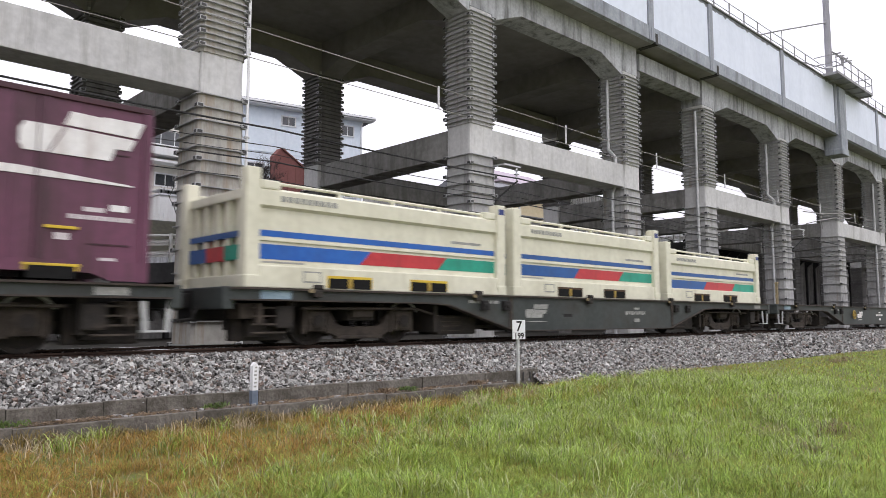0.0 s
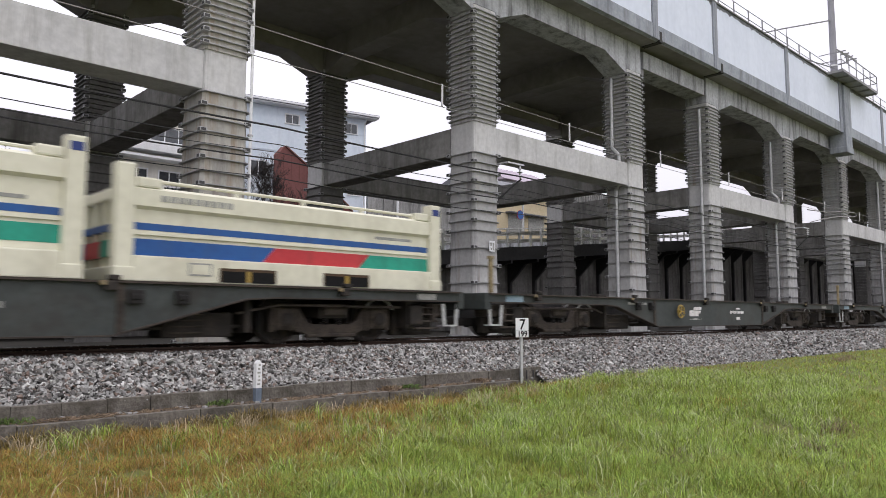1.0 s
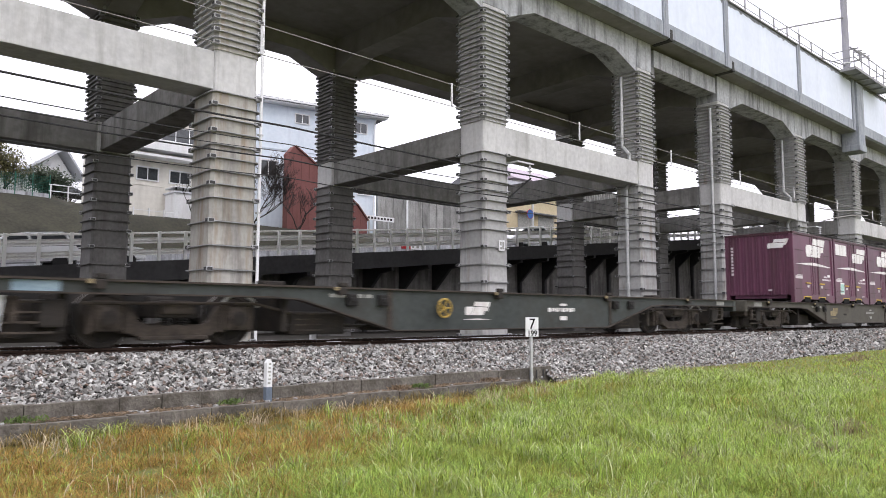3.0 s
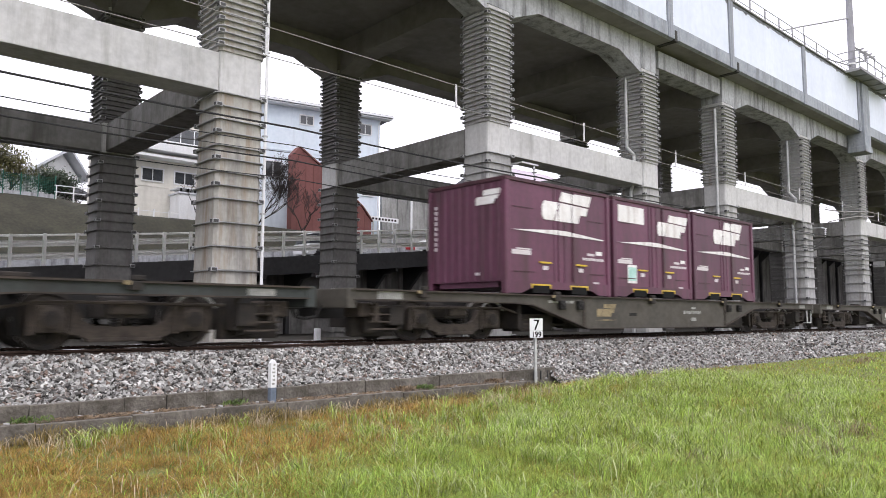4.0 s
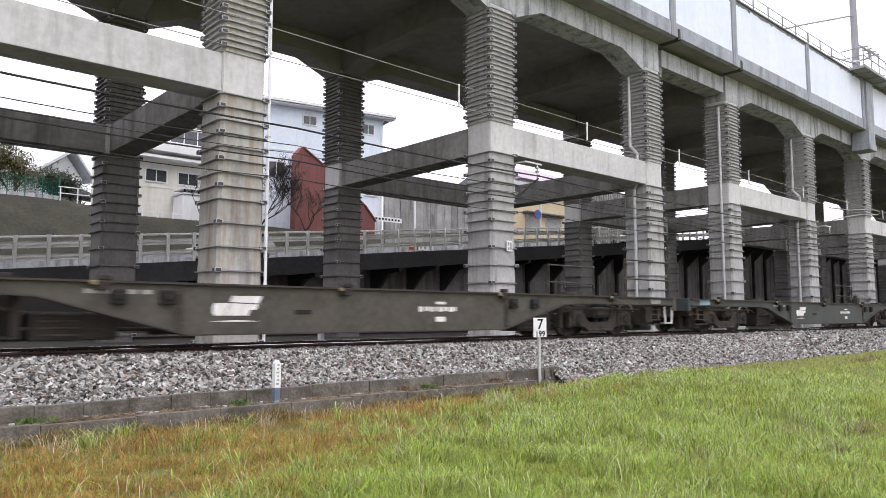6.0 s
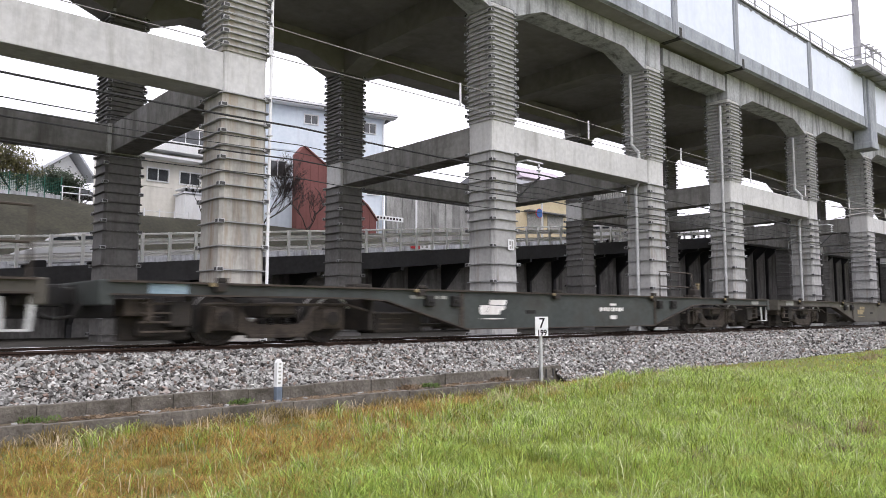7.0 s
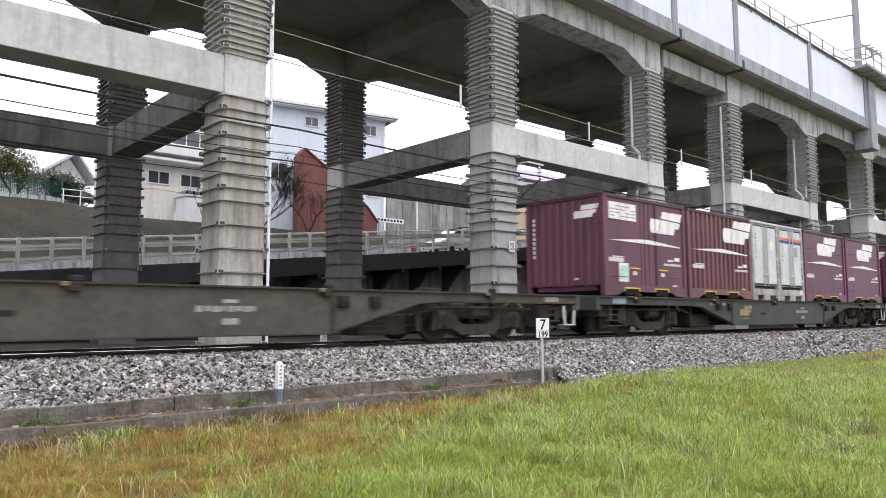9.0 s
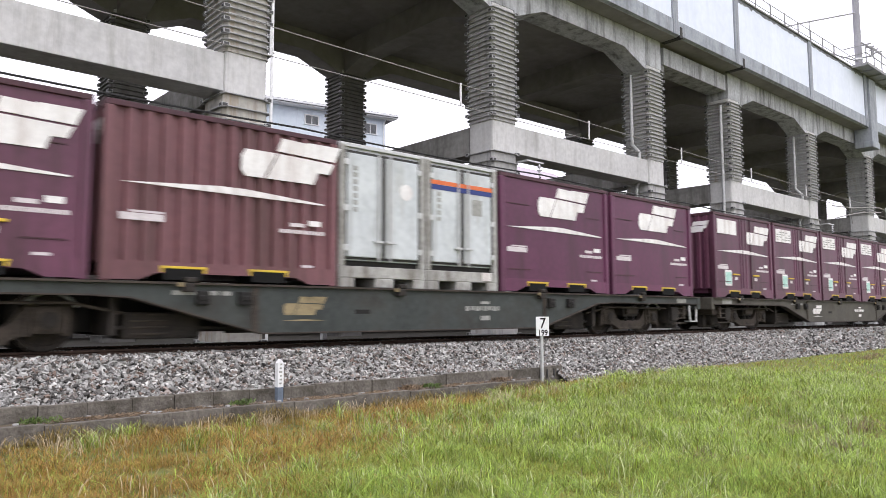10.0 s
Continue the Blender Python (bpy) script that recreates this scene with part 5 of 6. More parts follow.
# ---- buildings on the bank ----
def window(parent, x, z, w, h, y, panes=2):
    f = part("window", boxes((x, x + w, y - 0.07, y + 0.02, z, z + 0.07), (x, x + w, y - 0.07, y + 0.02, z + h - 0.07, z + h), (x, x + 0.07, y - 0.07, y + 0.02, z + 0.07, z + h - 0.07), (x + w - 0.07, x + w, y - 0.07, y + 0.02, z + 0.07, z + h - 0.07)), FRAMEWHITE, parent, "white-framed sliding window")
    pw = (w - 0.14) / panes
    for i in range(panes):
        part("pane", boxes((x + 0.07 + pw * i + 0.025, x + 0.07 + pw * (i + 1) - 0.025, y - 0.03 - 0.012 * (i % 2), y - 0.004, z + 0.09, z + h - 0.09)), GLASSDARK, f)
        if i:
            part("mullion", boxes((x + 0.07 + pw * i - 0.025, x + 0.07 + pw * i + 0.025, y - 0.06, y, z + 0.07, z + h - 0.07)), FRAMEWHITE, f)
    return f


def blue_house():
    h = empty("blue_house", pose(23.2, 45.0, 5.8, 0, 0, -11.5))
    tagged(h, "tall pale blue rendered house with grey hipped roof", "house")
    w, d, t = 9.5, 9.0, 9.6
    part("wall", boxes((0, w, 0, d, -1, t)), BLUEHOUSE, h)
    bm = bmesh.new()
    o = 0.75
    a = [bm.verts.new(p) for p in ((-o, -o, t), (w + o, -o, t), (w + o, d + o, t), (-o, d + o, t))]
    b = [bm.verts.new(p) for p in ((-o, -o, t + 0.22), (w + o, -o, t + 0.22), (w + o, d + o, t + 0.22), (-o, d + o, t + 0.22))]
    r = [bm.verts.new(p) for p in ((3.2, d / 2, t + 1.75), (w - 3.2, d / 2, t + 1.75))]
    bm.faces.new(a[::-1])
    for i in range(4):
        j = (i + 1) % 4
        bm.faces.new((a[i], a[j], b[j], b[i]))
    bm.faces.new((b[0], b[1], r[1], r[0])), bm.faces.new((b[1], b[2], r[1])), bm.faces.new((b[2], b[3], r[0], r[1])), bm.faces.new((b[3], b[0], r[0]))
    part("roof", bm, ROOFTILE, h, "grey tiled hipped roof")
    part("gutter", boxes((-o, w + o, -o - 0.12, -o - 0.005, t + 0.02, t + 0.16), bevel=0.02), FRAMEWHITE, h, "white eaves gutter")
    part("soffit", boxes((-o + 0.03, w + o - 0.03, -o + 0.02, -0.01, t - 0.08, t - 0.004)), FRAMEWHITE, h)
    window(h, 3.1, t - 1.25, 1.1, 0.75, 0.0)
    window(h, 7.7, t - 1.35, 1.1, 0.85, 0.0)
    window(h, 0.6, t - 5.3, 1.3, 1.2, 0.0)
    window(h, 8.0, t - 6.0, 1.1, 1.7, 0.0)
    for x in (0.15, w - 0.15):
        part("downpipe", tube(bmesh.new(), [(x, -0.65, t), (x, -0.1, t - 0.5), (x, -0.1, -0.9)], 0.05, 8), FRAMEWHITE, h)
    part("band", boxes((-0.03, w + 0.03, -0.035, -0.003, t - 3.3, t - 3.2)), BLUEHOUSE, h)


def red_building():
    h = empty("red_shed", pose(24.4, 42.0, 6.0))
    tagged(h, "rust-red clad lean-to building with sloping roof edge", "building")
    pts = [(0, -0.6), (6.6, -0.6), (6.6, 1.3), (5.7, 2.3), (2.2, 4.75), (0.62, 5.8), (0.42, 5.8), (0.0, 5.3)]
    part("wall", prism(bmesh.new(), pts, 0, 0.6), REDWALL, h)
    bm = bmesh.new()
    top = [(0.5, 5.84), (2.2, 4.79), (5.72, 2.34), (6.66, 1.3)]
    prism(bm, top + [(x + 0.05, z + 0.07) for x, z in top[::-1]], -0.1, 0.7)
    part("roof_trim", bm, REDWALL, h)
    for i in range(10):
        x = 0.4 + 0.62 * i
        z = min(5.6, 5.8 - (x - 0.5) * 0.71)
        part("cladding_seam", boxes((x, x + 0.03, -0.02, -0.002, -0.5, z - 0.1)), REDWALL, h)


def beige_house():
    h = empty("beige_house", pose(13.9, 43.0, 6.2))
    tagged(h, "beige two-storey house with white balcony band", "house")
    part("wall", boxes((0, 6.9, 0, 7, -1.2, 6.3)), BEIGE, h)
    part("balcony", boxes((-0.3, 7.2, -1.0, -0.004, 3.95, 4.6), bevel=0.03), WHITE, h, "white balcony parapet")
    part("eave", boxes((-0.3, 7.2, -0.9, -0.004, 3.55, 3.7)), WHITE, h)
    for x in (0.95, 2.9, 4.9):
        window(h, x, 2.2, 1.35, 0.85, 0.0)
    window(h, 0.6, 4.75, 4.4, 1.0, 0.0, 5)
    part("roof", boxes((-0.2, 7.1, -0.3, 7.2, 6.3, 6.5)), ROOFPALE, h)
    part("band", boxes((-0.02, 6.92, -0.03, -0.003, 1.9, 1.96)), BEIGE, h)
    s = empty("white_shed", pose(16.5, 41.2, 5.4))
    tagged(s, "small white metal shed with a roof tank", "shed")
    part("wall", boxes((0, 1.5, 0, 1.5, -0.5, 2.2), bevel=0.02), WHITE, s)
    part("roof", boxes((-0.08, 1.58, -0.08, 1.58, 2.2, 2.3)), ROOFPALE, s)
    for i in range(4):
        part("vent_post", boxes((0.05 + 0.42 * i, 0.13 + 0.42 * i, 0.0, 0.1, 2.3, 2.52)), INK, s)
    part("roof_cap", boxes((-0.02, 1.52, -0.03, 1.5, 2.52, 2.6)), FRAMEWHITE, s)


def left_house():
    h = empty("gabled_house", pose(11.2, 52.0, 7.0, 0, 0, 30))
    tagged(h, "white gabled house with pale metal roof", "house")
    part("wall", prism(bmesh.new(), [(0.4, -0.5), (3.6, -0.5), (3.6, 3.0), (2.2, 4.35), (0.4, 3.0)], 0, 6), WHITE, h)
    part("roof", prism(bmesh.new(), [(-0.6, 2.75), (2.2, 4.62), (4.1, 2.75), (4.1, 2.95), (2.2, 4.85), (-0.6, 2.95)], -0.7, 6.5), ROOFPALE, h, "pale grey metal roof")
    part("porch_roof", prism(bmesh.new(), [(1.6, 1.5), (4.4, 1.5), (4.4, 1.62), (1.6, 2.1)], -1.4, -0.004), ROOFTILE, h)
    window(h, 2.1, 1.9, 1.0, 0.9, 0.0)
    w = part("side_wing", boxes((-6, 0.39, 1.0, 6, -0.5, 2.4)), WHITE, h)
    part("wing_roof", prism(bmesh.new(), [(0.4, 2.4), (6.6, 2.4), (3.5, 3.9)], -6.4, 0.3, "x"), ROOFPALE, h)


def right_side():
    wl = empty("concrete_wall", pose(33.0, 43.4, 5.2))
    tagged(wl, "streaked grey concrete board wall above the road", "wall")
    one = None
    for i in range(13):
        m = Matrix.Translation((0.76 * i, 0.02 * (i % 2), 0))
        if one is None:
            one = part("wall_panel", boxes((0.01, 0.75, 0, 0.25, -1.5, 5.2), bevel=0.015), STREAKED, wl)
            one.matrix_basis = m
        else:
            again("wall_panel", one, wl, m)
    p = part("pole", tube(bmesh.new(), [(35.6, 43.0, 3.5), (35.6, 43.0, 9.7)], 0.09, 10), WHITE)
    tagged(p, "slim pale grey utility pole by the road", "pole")
    s = empty("sign_board", pose(31.3, 42.6, 7.3))
    tagged(s, "low white street sign board with dark print on post", "sign")
    part("board", boxes((0, 2.7, 0, 0.08, 0.2, 0.55)), WHITE, s)
    bm = bmesh.new()
    for i in range(8):
        box(bm, 0.2 + i * 0.3, 0.38 + i * 0.3, -0.008, -0.002, 0.3, 0.45)
    part("lettering", bm, INK, s)
    for x in (0.4, 2.2):
        part("post", boxes((x - 0.05, x + 0.05, 0.08, 0.16, -3.2, 0.5)), GALV, s)
    h = empty("tan_house", pose(53.5, 50.0, 6.3))
    tagged(h, "tan rendered house with grey shutters by the road", "house")
    part("wall", boxes((0, 11, 0, 8, -1.5, 7.6)), TANWALL, h)
    part("roof", prism(bmesh.new(), [(-0.8, 7.6), (8.8, 7.6), (4, 9.4)], -0.6, 11.6, "x"), ROOFTILE, h)
    for x in (3.0, 6.3):
        part("shutter", boxes((x, x + 2.6, -0.06, -0.002, 3.0, 4.9)), FADED, h, "grey window shutter")
    part("canopy", boxes((2.6, 9.3, -0.7, -0.002, 5.0, 5.12)), ROOFTILE, h)
    r = empty("round_sign", pose(57.0, 48.3, 0))
    tagged(r, "round blue no-parking traffic sign on a pole", "sign")
    part("pole", tube(bmesh.new(), [(0, 0.06, 4.5), (0, 0.06, 14.0)], 0.12, 10), GALV, r)
    part("disc", lathe(bmesh.new(), [(0.5, -0.12), (0.5, -0.06)], "y", 28, (-0.6, 0, 10.9)), RED, r)
    part("disc_face", lathe(bmesh.new(), [(0.47, -0.13), (0.47, -0.121)], "y", 28, (-0.6, 0, 10.9)), BLUE, r)
    f = empty("far_house", pose(67.0, 60.0, 8.0))
    tagged(f, "white far house with mauve tiled roof", "house")
    part("wall", boxes((0, 10, 0, 8, -3, 9.6)), WHITE, f)
    part("roof", prism(bmesh.new(), [(-1, 9.6), (9, 9.6), (4, 12.2)], -0.8, 10.8, "x"), MAUVE, f)
    window(f, 3.0, 7.2, 2.0, 1.2, 0.0)
    c = empty("corrugated_wall", pose(45.5, 34.0, 5.6))
    tagged(c, "grey corrugated sheet screen above the ramp", "screen")
    bm = bmesh.new()
    pts = []
    for i in range(18):
        a = 0.32 * i
        pts += [(a, 0.0), (a + 0.12, 0.0), (a + 0.16, -0.08), (a + 0.28, -0.08)]
    pts += [(5.8, 0.0), (5.8, 0.12), (0, 0.12)]
    prism(bm, pts, 0.0, 5.0, "z")
    part("sheet", bm, STREAKED, c)


blue_house()
red_building()
beige_house()
left_house()
right_side()


def bank_fences():
    n = empty("net_fence", pose(4.6, 43.9, 6.4))
    tagged(n, "green mesh fence along the top of the bank", "fence")
    for i in range(8):
        part("post", tube(bmesh.new(), [(0.85 * i, 0, 0), (0.85 * i, 0, 1.8)], 0.03, 6), NETGREEN, n)
    bm = bmesh.new()
    for i in range(60):
        tube(bm, [(0.1 * i, 0.02, 0.75), (0.1 * i, 0.02, 1.7)], 0.012, 3)
    for k in range(12):
        tube(bm, [(0, 0.02, 0.75 + 0.085 * k), (5.95, 0.02, 0.75 + 0.085 * k)], 0.012, 3)
    part("mesh", bm, NETGREEN, n)
    part("base_board", boxes((0, 5.95, 0.0, 0.1, 0.2, 0.75)), CONCRETE, n, "pale concrete footing")
    w = empty("white_railing", pose(10.6, 43.9, 6.3))
    tagged(w, "white steel railing on the bank", "railing")
    for i in range(4):
        part("post", boxes((0.9 * i - 0.03, 0.9 * i + 0.03, -0.03, 0.03, 0, 1.4)), WHITE, w)
    for z in (1.0, 1.36):
        part("rail", boxes((-0.1, 2.8, -0.025, 0.025, z, z + 0.05)), WHITE, w)
    f = empty("wire_fence", pose(13.2, 40.8, 5.2))
    tagged(f, "thin white post fence below the beige house", "fence")
    for i in range(5):
        part("post", boxes((0.85 * i - 0.03, 0.85 * i + 0.03, -0.03, 0.03, -0.3, 1.25)), WHITE, f)
    part("wire", boxes((0, 3.4, -0.01, 0.01, 1.1, 1.13)), WHITE, f)


bank_fences()


# ---- trees ----
def limb(bm, p, d, length, r, depth, out, gen, fine=False):
    """A bent tapered branch with forks; ends are gathered in out."""
    pts, q = [p], Vector(p)
    for i in range(4):
        d = (d + Vector((gen.uniform(-0.25, 0.25), gen.uniform(-0.25, 0.25), gen.uniform(-0.05, 0.22)))).normalized()
        q = q + d * length / 4
        pts.append(q.copy())
    tube(bm, pts, r, 6 if depth > 2 else 3, r * 0.65)
    out += pts[2:]
    if depth:
        for k in range(gen.choice((3, 3, 4) if fine else (2, 3, 4))):
            s = pts[gen.choice((2, 3, 4))]
            a = gen.uniform(0, math.tau)
            nd = (d + Vector((math.cos(a), math.sin(a), gen.uniform(-0.1, 0.5))) * 0.85).normalized()
            limb(bm, s, nd, length * gen.uniform(0.55, 0.8), max(r * 0.6, 0.0065), depth - 1, out, gen, fine)


def tree(x, y, height, seed, label, leaf=None, leaves=0, leaf_size=0.12, depth=4, spread=0.35):
    gen = random.Random(seed)
    t = empty("tree", pose(x, y, ground_z(x, y) - 0.1))
    tagged(t, label, "tree", "trees on the bank")
    bm, ends = bmesh.new(), []
    for k in range(3):
        a = k * 2.1 + gen.uniform(0, 1)
        limb(bm, Vector((0.08 * k, 0, 0)), Vector((math.cos(a) * spread, math.sin(a) * spread, 1)).normalized(), height * 0.36, height * (0.015 if leaf else 0.0095), depth, ends, gen, not leaf and depth < 6 or depth == 6)
    part("trunk", bm, BARK, t)
    if leaf:
        v, f = [], []
        for i in range(leaves):
            c = gen.choice(ends) + Vector((gen.gauss(0, 0.3), gen.gauss(0, 0.3), gen.gauss(0, 0.25)))
            u = Vector((gen.gauss(0, 1), gen.gauss(0, 1), gen.gauss(0, 1))).normalized()
            w = u.orthogonal().normalized()
            s = leaf_size * gen.uniform(0.6, 1.3)
            k = len(v)
            v += [tuple(c - u * s), tuple(c + w * s * 0.45), tuple(c + u * s), tuple(c - w * s * 0.45)]
            f.append((k, k + 1, k + 2, k + 3))
        fast_mesh("crown", v, f, leaf, t)


tree(21.2, 40.9, 5.0, 3, "bare dark-branched winter tree beside the red building", depth=6, spread=1.3)
tree(24.2, 40.4, 4.0, 8, "bare twiggy shrub before the red building", depth=4, spread=0.8)
tree(17.4, 40.0, 3.4, 12, "bare twiggy shrub by the white shed", depth=4, spread=0.8)
tree(8.6, 46.2, 3.6, 5, "yellow-olive leafy garden tree on the bank", OLIVE, 2600, 0.1, 4, 0.6)
tree(7.0, 47.0, 4.2, 6, "dark evergreen garden tree on the bank", EVERGREEN, 3600, 0.12, 4, 0.4)
tree(11.2, 47.0, 2.6, 7, "dark clipped garden shrub before the gabled house", EVERGREEN, 3000, 0.1, 3, 0.7)
tree(12.4, 47.5, 2.4, 9, "brown bare garden shrub before the gabled house", depth=4, spread=0.8)

# ---- wires, pipes, railings on the viaduct ----
def wire(points, r, mat, name, label, parent=None):
    ob = part(name, tube(bmesh.new(), points, r, 6), mat, parent)
    return tagged(ob, label, "cable") if parent is None else ob


def sag(x0, x1, y, z, drop, n=12):
    return [(x0 + (x1 - x0) * i / n, y, z - drop * 4 * (i / n) * (1 - i / n)) for i in range(n + 1)]


def overhead_line():
    o = empty("overhead_line", Matrix.Translation((0, YW, 0)))
    tagged(o, "thin overhead contact line with droppers over the track", "overhead line")
    part("messenger_wire", tube(bmesh.new(), [(-30, 0, 5.72), (4.4, 0, 5.64), (15, 0, 5.52), (30, 0, 5.4), (60, 0, 5.5), (110, 0, 5.7)], 0.009, 6), CABLE_GREY, o)
    part("contact_wire", tube(bmesh.new(), [(-30, 0, 5.1), (110, 0, 5.02)], 0.008, 6), CABLE_GREY, o)
    for i in range(12):
        x = 1.35 + 4.65 * i
        part("dropper", boxes((x - 0.022, x + 0.022, -0.012, 0.012, 5.09, 5.62 - 0.012 * i)), INSULATOR, o, "white insulated dropper")


overhead_line()


def feeders():
    y = 15.75
    for z, r, dz in ((5.2, 0.024, 0.06), (4.75, 0.011, 0.1), (4.36, 0.018, 0.08), (4.55, 0.009, 0.12), (3.9, 0.012, 0.1)):
        pts = []
        for a, b in zip(COLS[:-3], COLS[1:]):
            pts += sag(a + 1.7, b + 1.7, y, z, dz, 6)[:-1]
        wire(pts, r, CABLE, "feeder_cable", "black feeder cable strung along the viaduct columns")
    for idx in (3, 6, 8):
        x = COLS[idx] + CW + 0.06
        b = empty("insulator_bracket", pose(x, YF + 0.1, 5.2))
        tagged(b, "galvanised bracket with white insulator on a column", "bracket", "insulator brackets")
        part("arm", boxes((0.0, 0.8, -0.61, -0.55, 0.44, 0.5), (-0.05, 0.01, -0.61, 0.1, 0.44, 0.5), (-0.05, 0.0, -0.1, 0.1, -0.8, 0.5), bevel=0.008), GALV, b)
        part("strut", tube(bmesh.new(), [(0.0, -0.1, -0.75), (0.66, -0.58, -0.02)], 0.028, 6), CABLE, b)
        prof = [(0.02, 0.42), (0.035, 0.36), (0.09, 0.33), (0.03, 0.3), (0.03, 0.24), (0.1, 0.2), (0.03, 0.17), (0.03, 0.11), (0.1, 0.07), (0.03, 0.04), (0.02, -0.02)]
        part("insulator", lathe(bmesh.new(), prof, "z", 14, (0.6, -0.58, 0)), INSULATOR, b, "white ribbed porcelain insulator")


feeders()


def drain_pipes():
    for idx, kinked in ((4, 1), (5, 0), (6, 1), (8, 0)):
        x = COLS[idx] - 0.13
        y0, y1 = YF + 0.72, YF + 0.35
        if kinked:
            pts = [(x, y0, 10.75), (x, y0, 7.7), (x - 0.05, y1, 7.3), (x - 0.05, y1, 6.2), (x, y0 - 0.15, 5.8), (x, y0 - 0.15, -0.4)]
        else:
            pts = [(x, y1, 10.75), (x, y1, -0.4)]
        d = empty("drain_pipe")
        tagged(d, "grey galvanised drain pipe clipped to a column", "pipe", "drain pipes")
        fine = []
        for a, b in zip(pts, pts[1:]):
            a, b = Vector(a), Vector(b)
            fine += [a, a + (b - a) * 0.04, b - (b - a) * 0.04]
        part("pipe", tube(bmesh.new(), fine + [Vector(pts[-1])], 0.075, 12), GALV, d)
        for z in (9.5, 8.2, 4.6, 3.2, 1.8):
            yy = (y0 if z > 7 else y0 - 0.15) if kinked else y1
            part("clip", lathe(bmesh.new(), [(0.09, -0.03), (0.09, 0.03)], "z", 12, (x, yy, z)), GALV, d)
    d = empty("drain_pipe")
    tagged(d, "white plastic conduit down a column edge", "pipe", "drain pipes")
    x, y = COLS[2] + CW + 0.1, YF - 0.06
    part("pipe", tube(bmesh.new(), [(x, y, 11.3), (x, y, -0.4)], 0.04, 10), WHITE, d)
    for z in (1.2, 3.0, 5.0, 7.2, 9.0):
        part("clip", boxes((x - 0.07, x + 0.05, y - 0.05, y + 0.05, z, z + 0.04)), GALV, d)
    s = part("column_plate", boxes((COLS[3] + 0.62, COLS[3] + 0.9, YF - 0.11, YF - 0.098, 2.62, 2.98)), WHITE)
    tagged(s, "small white numbered plate on a column", "sign")
    bm = boxes((COLS[3] + 0.67, COLS[3] + 0.74, YF - 0.114, YF - 0.111, 2.8, 2.92), (COLS[3] + 0.78, COLS[3] + 0.86, YF - 0.114, YF - 0.111, 2.68, 2.92), (COLS[3] + 0.68, COLS[3] + 0.75, YF - 0.114, YF - 0.111, 2.67, 2.75))
    part("lettering", bm, FADED, s)


drain_pipes()


def jumper_loops():
    x, y = COLS[6] + CW, 15.75
    pts = [(x + 0.2, y, 6.72), (x + 3.2, y, 6.87), (x + 6.0, y, 7.17), (x + 8.4, y, 7.37), (x + 8.9, y, 7.22), (x + 8.4, y, 7.07), (x + 5.5, y, 6.82), (x + 2.5, y, 6.37), (x + 0.6, y, 6.02)]
    wire(pts, 0.03, CABLE_GREY, "jumper_cable", "looped grey jumper cable between viaduct columns")
    wire([(x + 3.2, y, 6.87), (x + 3.1, y, 6.47), (x + 3.3, y, 5.92)], 0.02, CABLE_GREY, "jumper_cable", "short hanging grey jumper cable at a column")


jumper_loops()


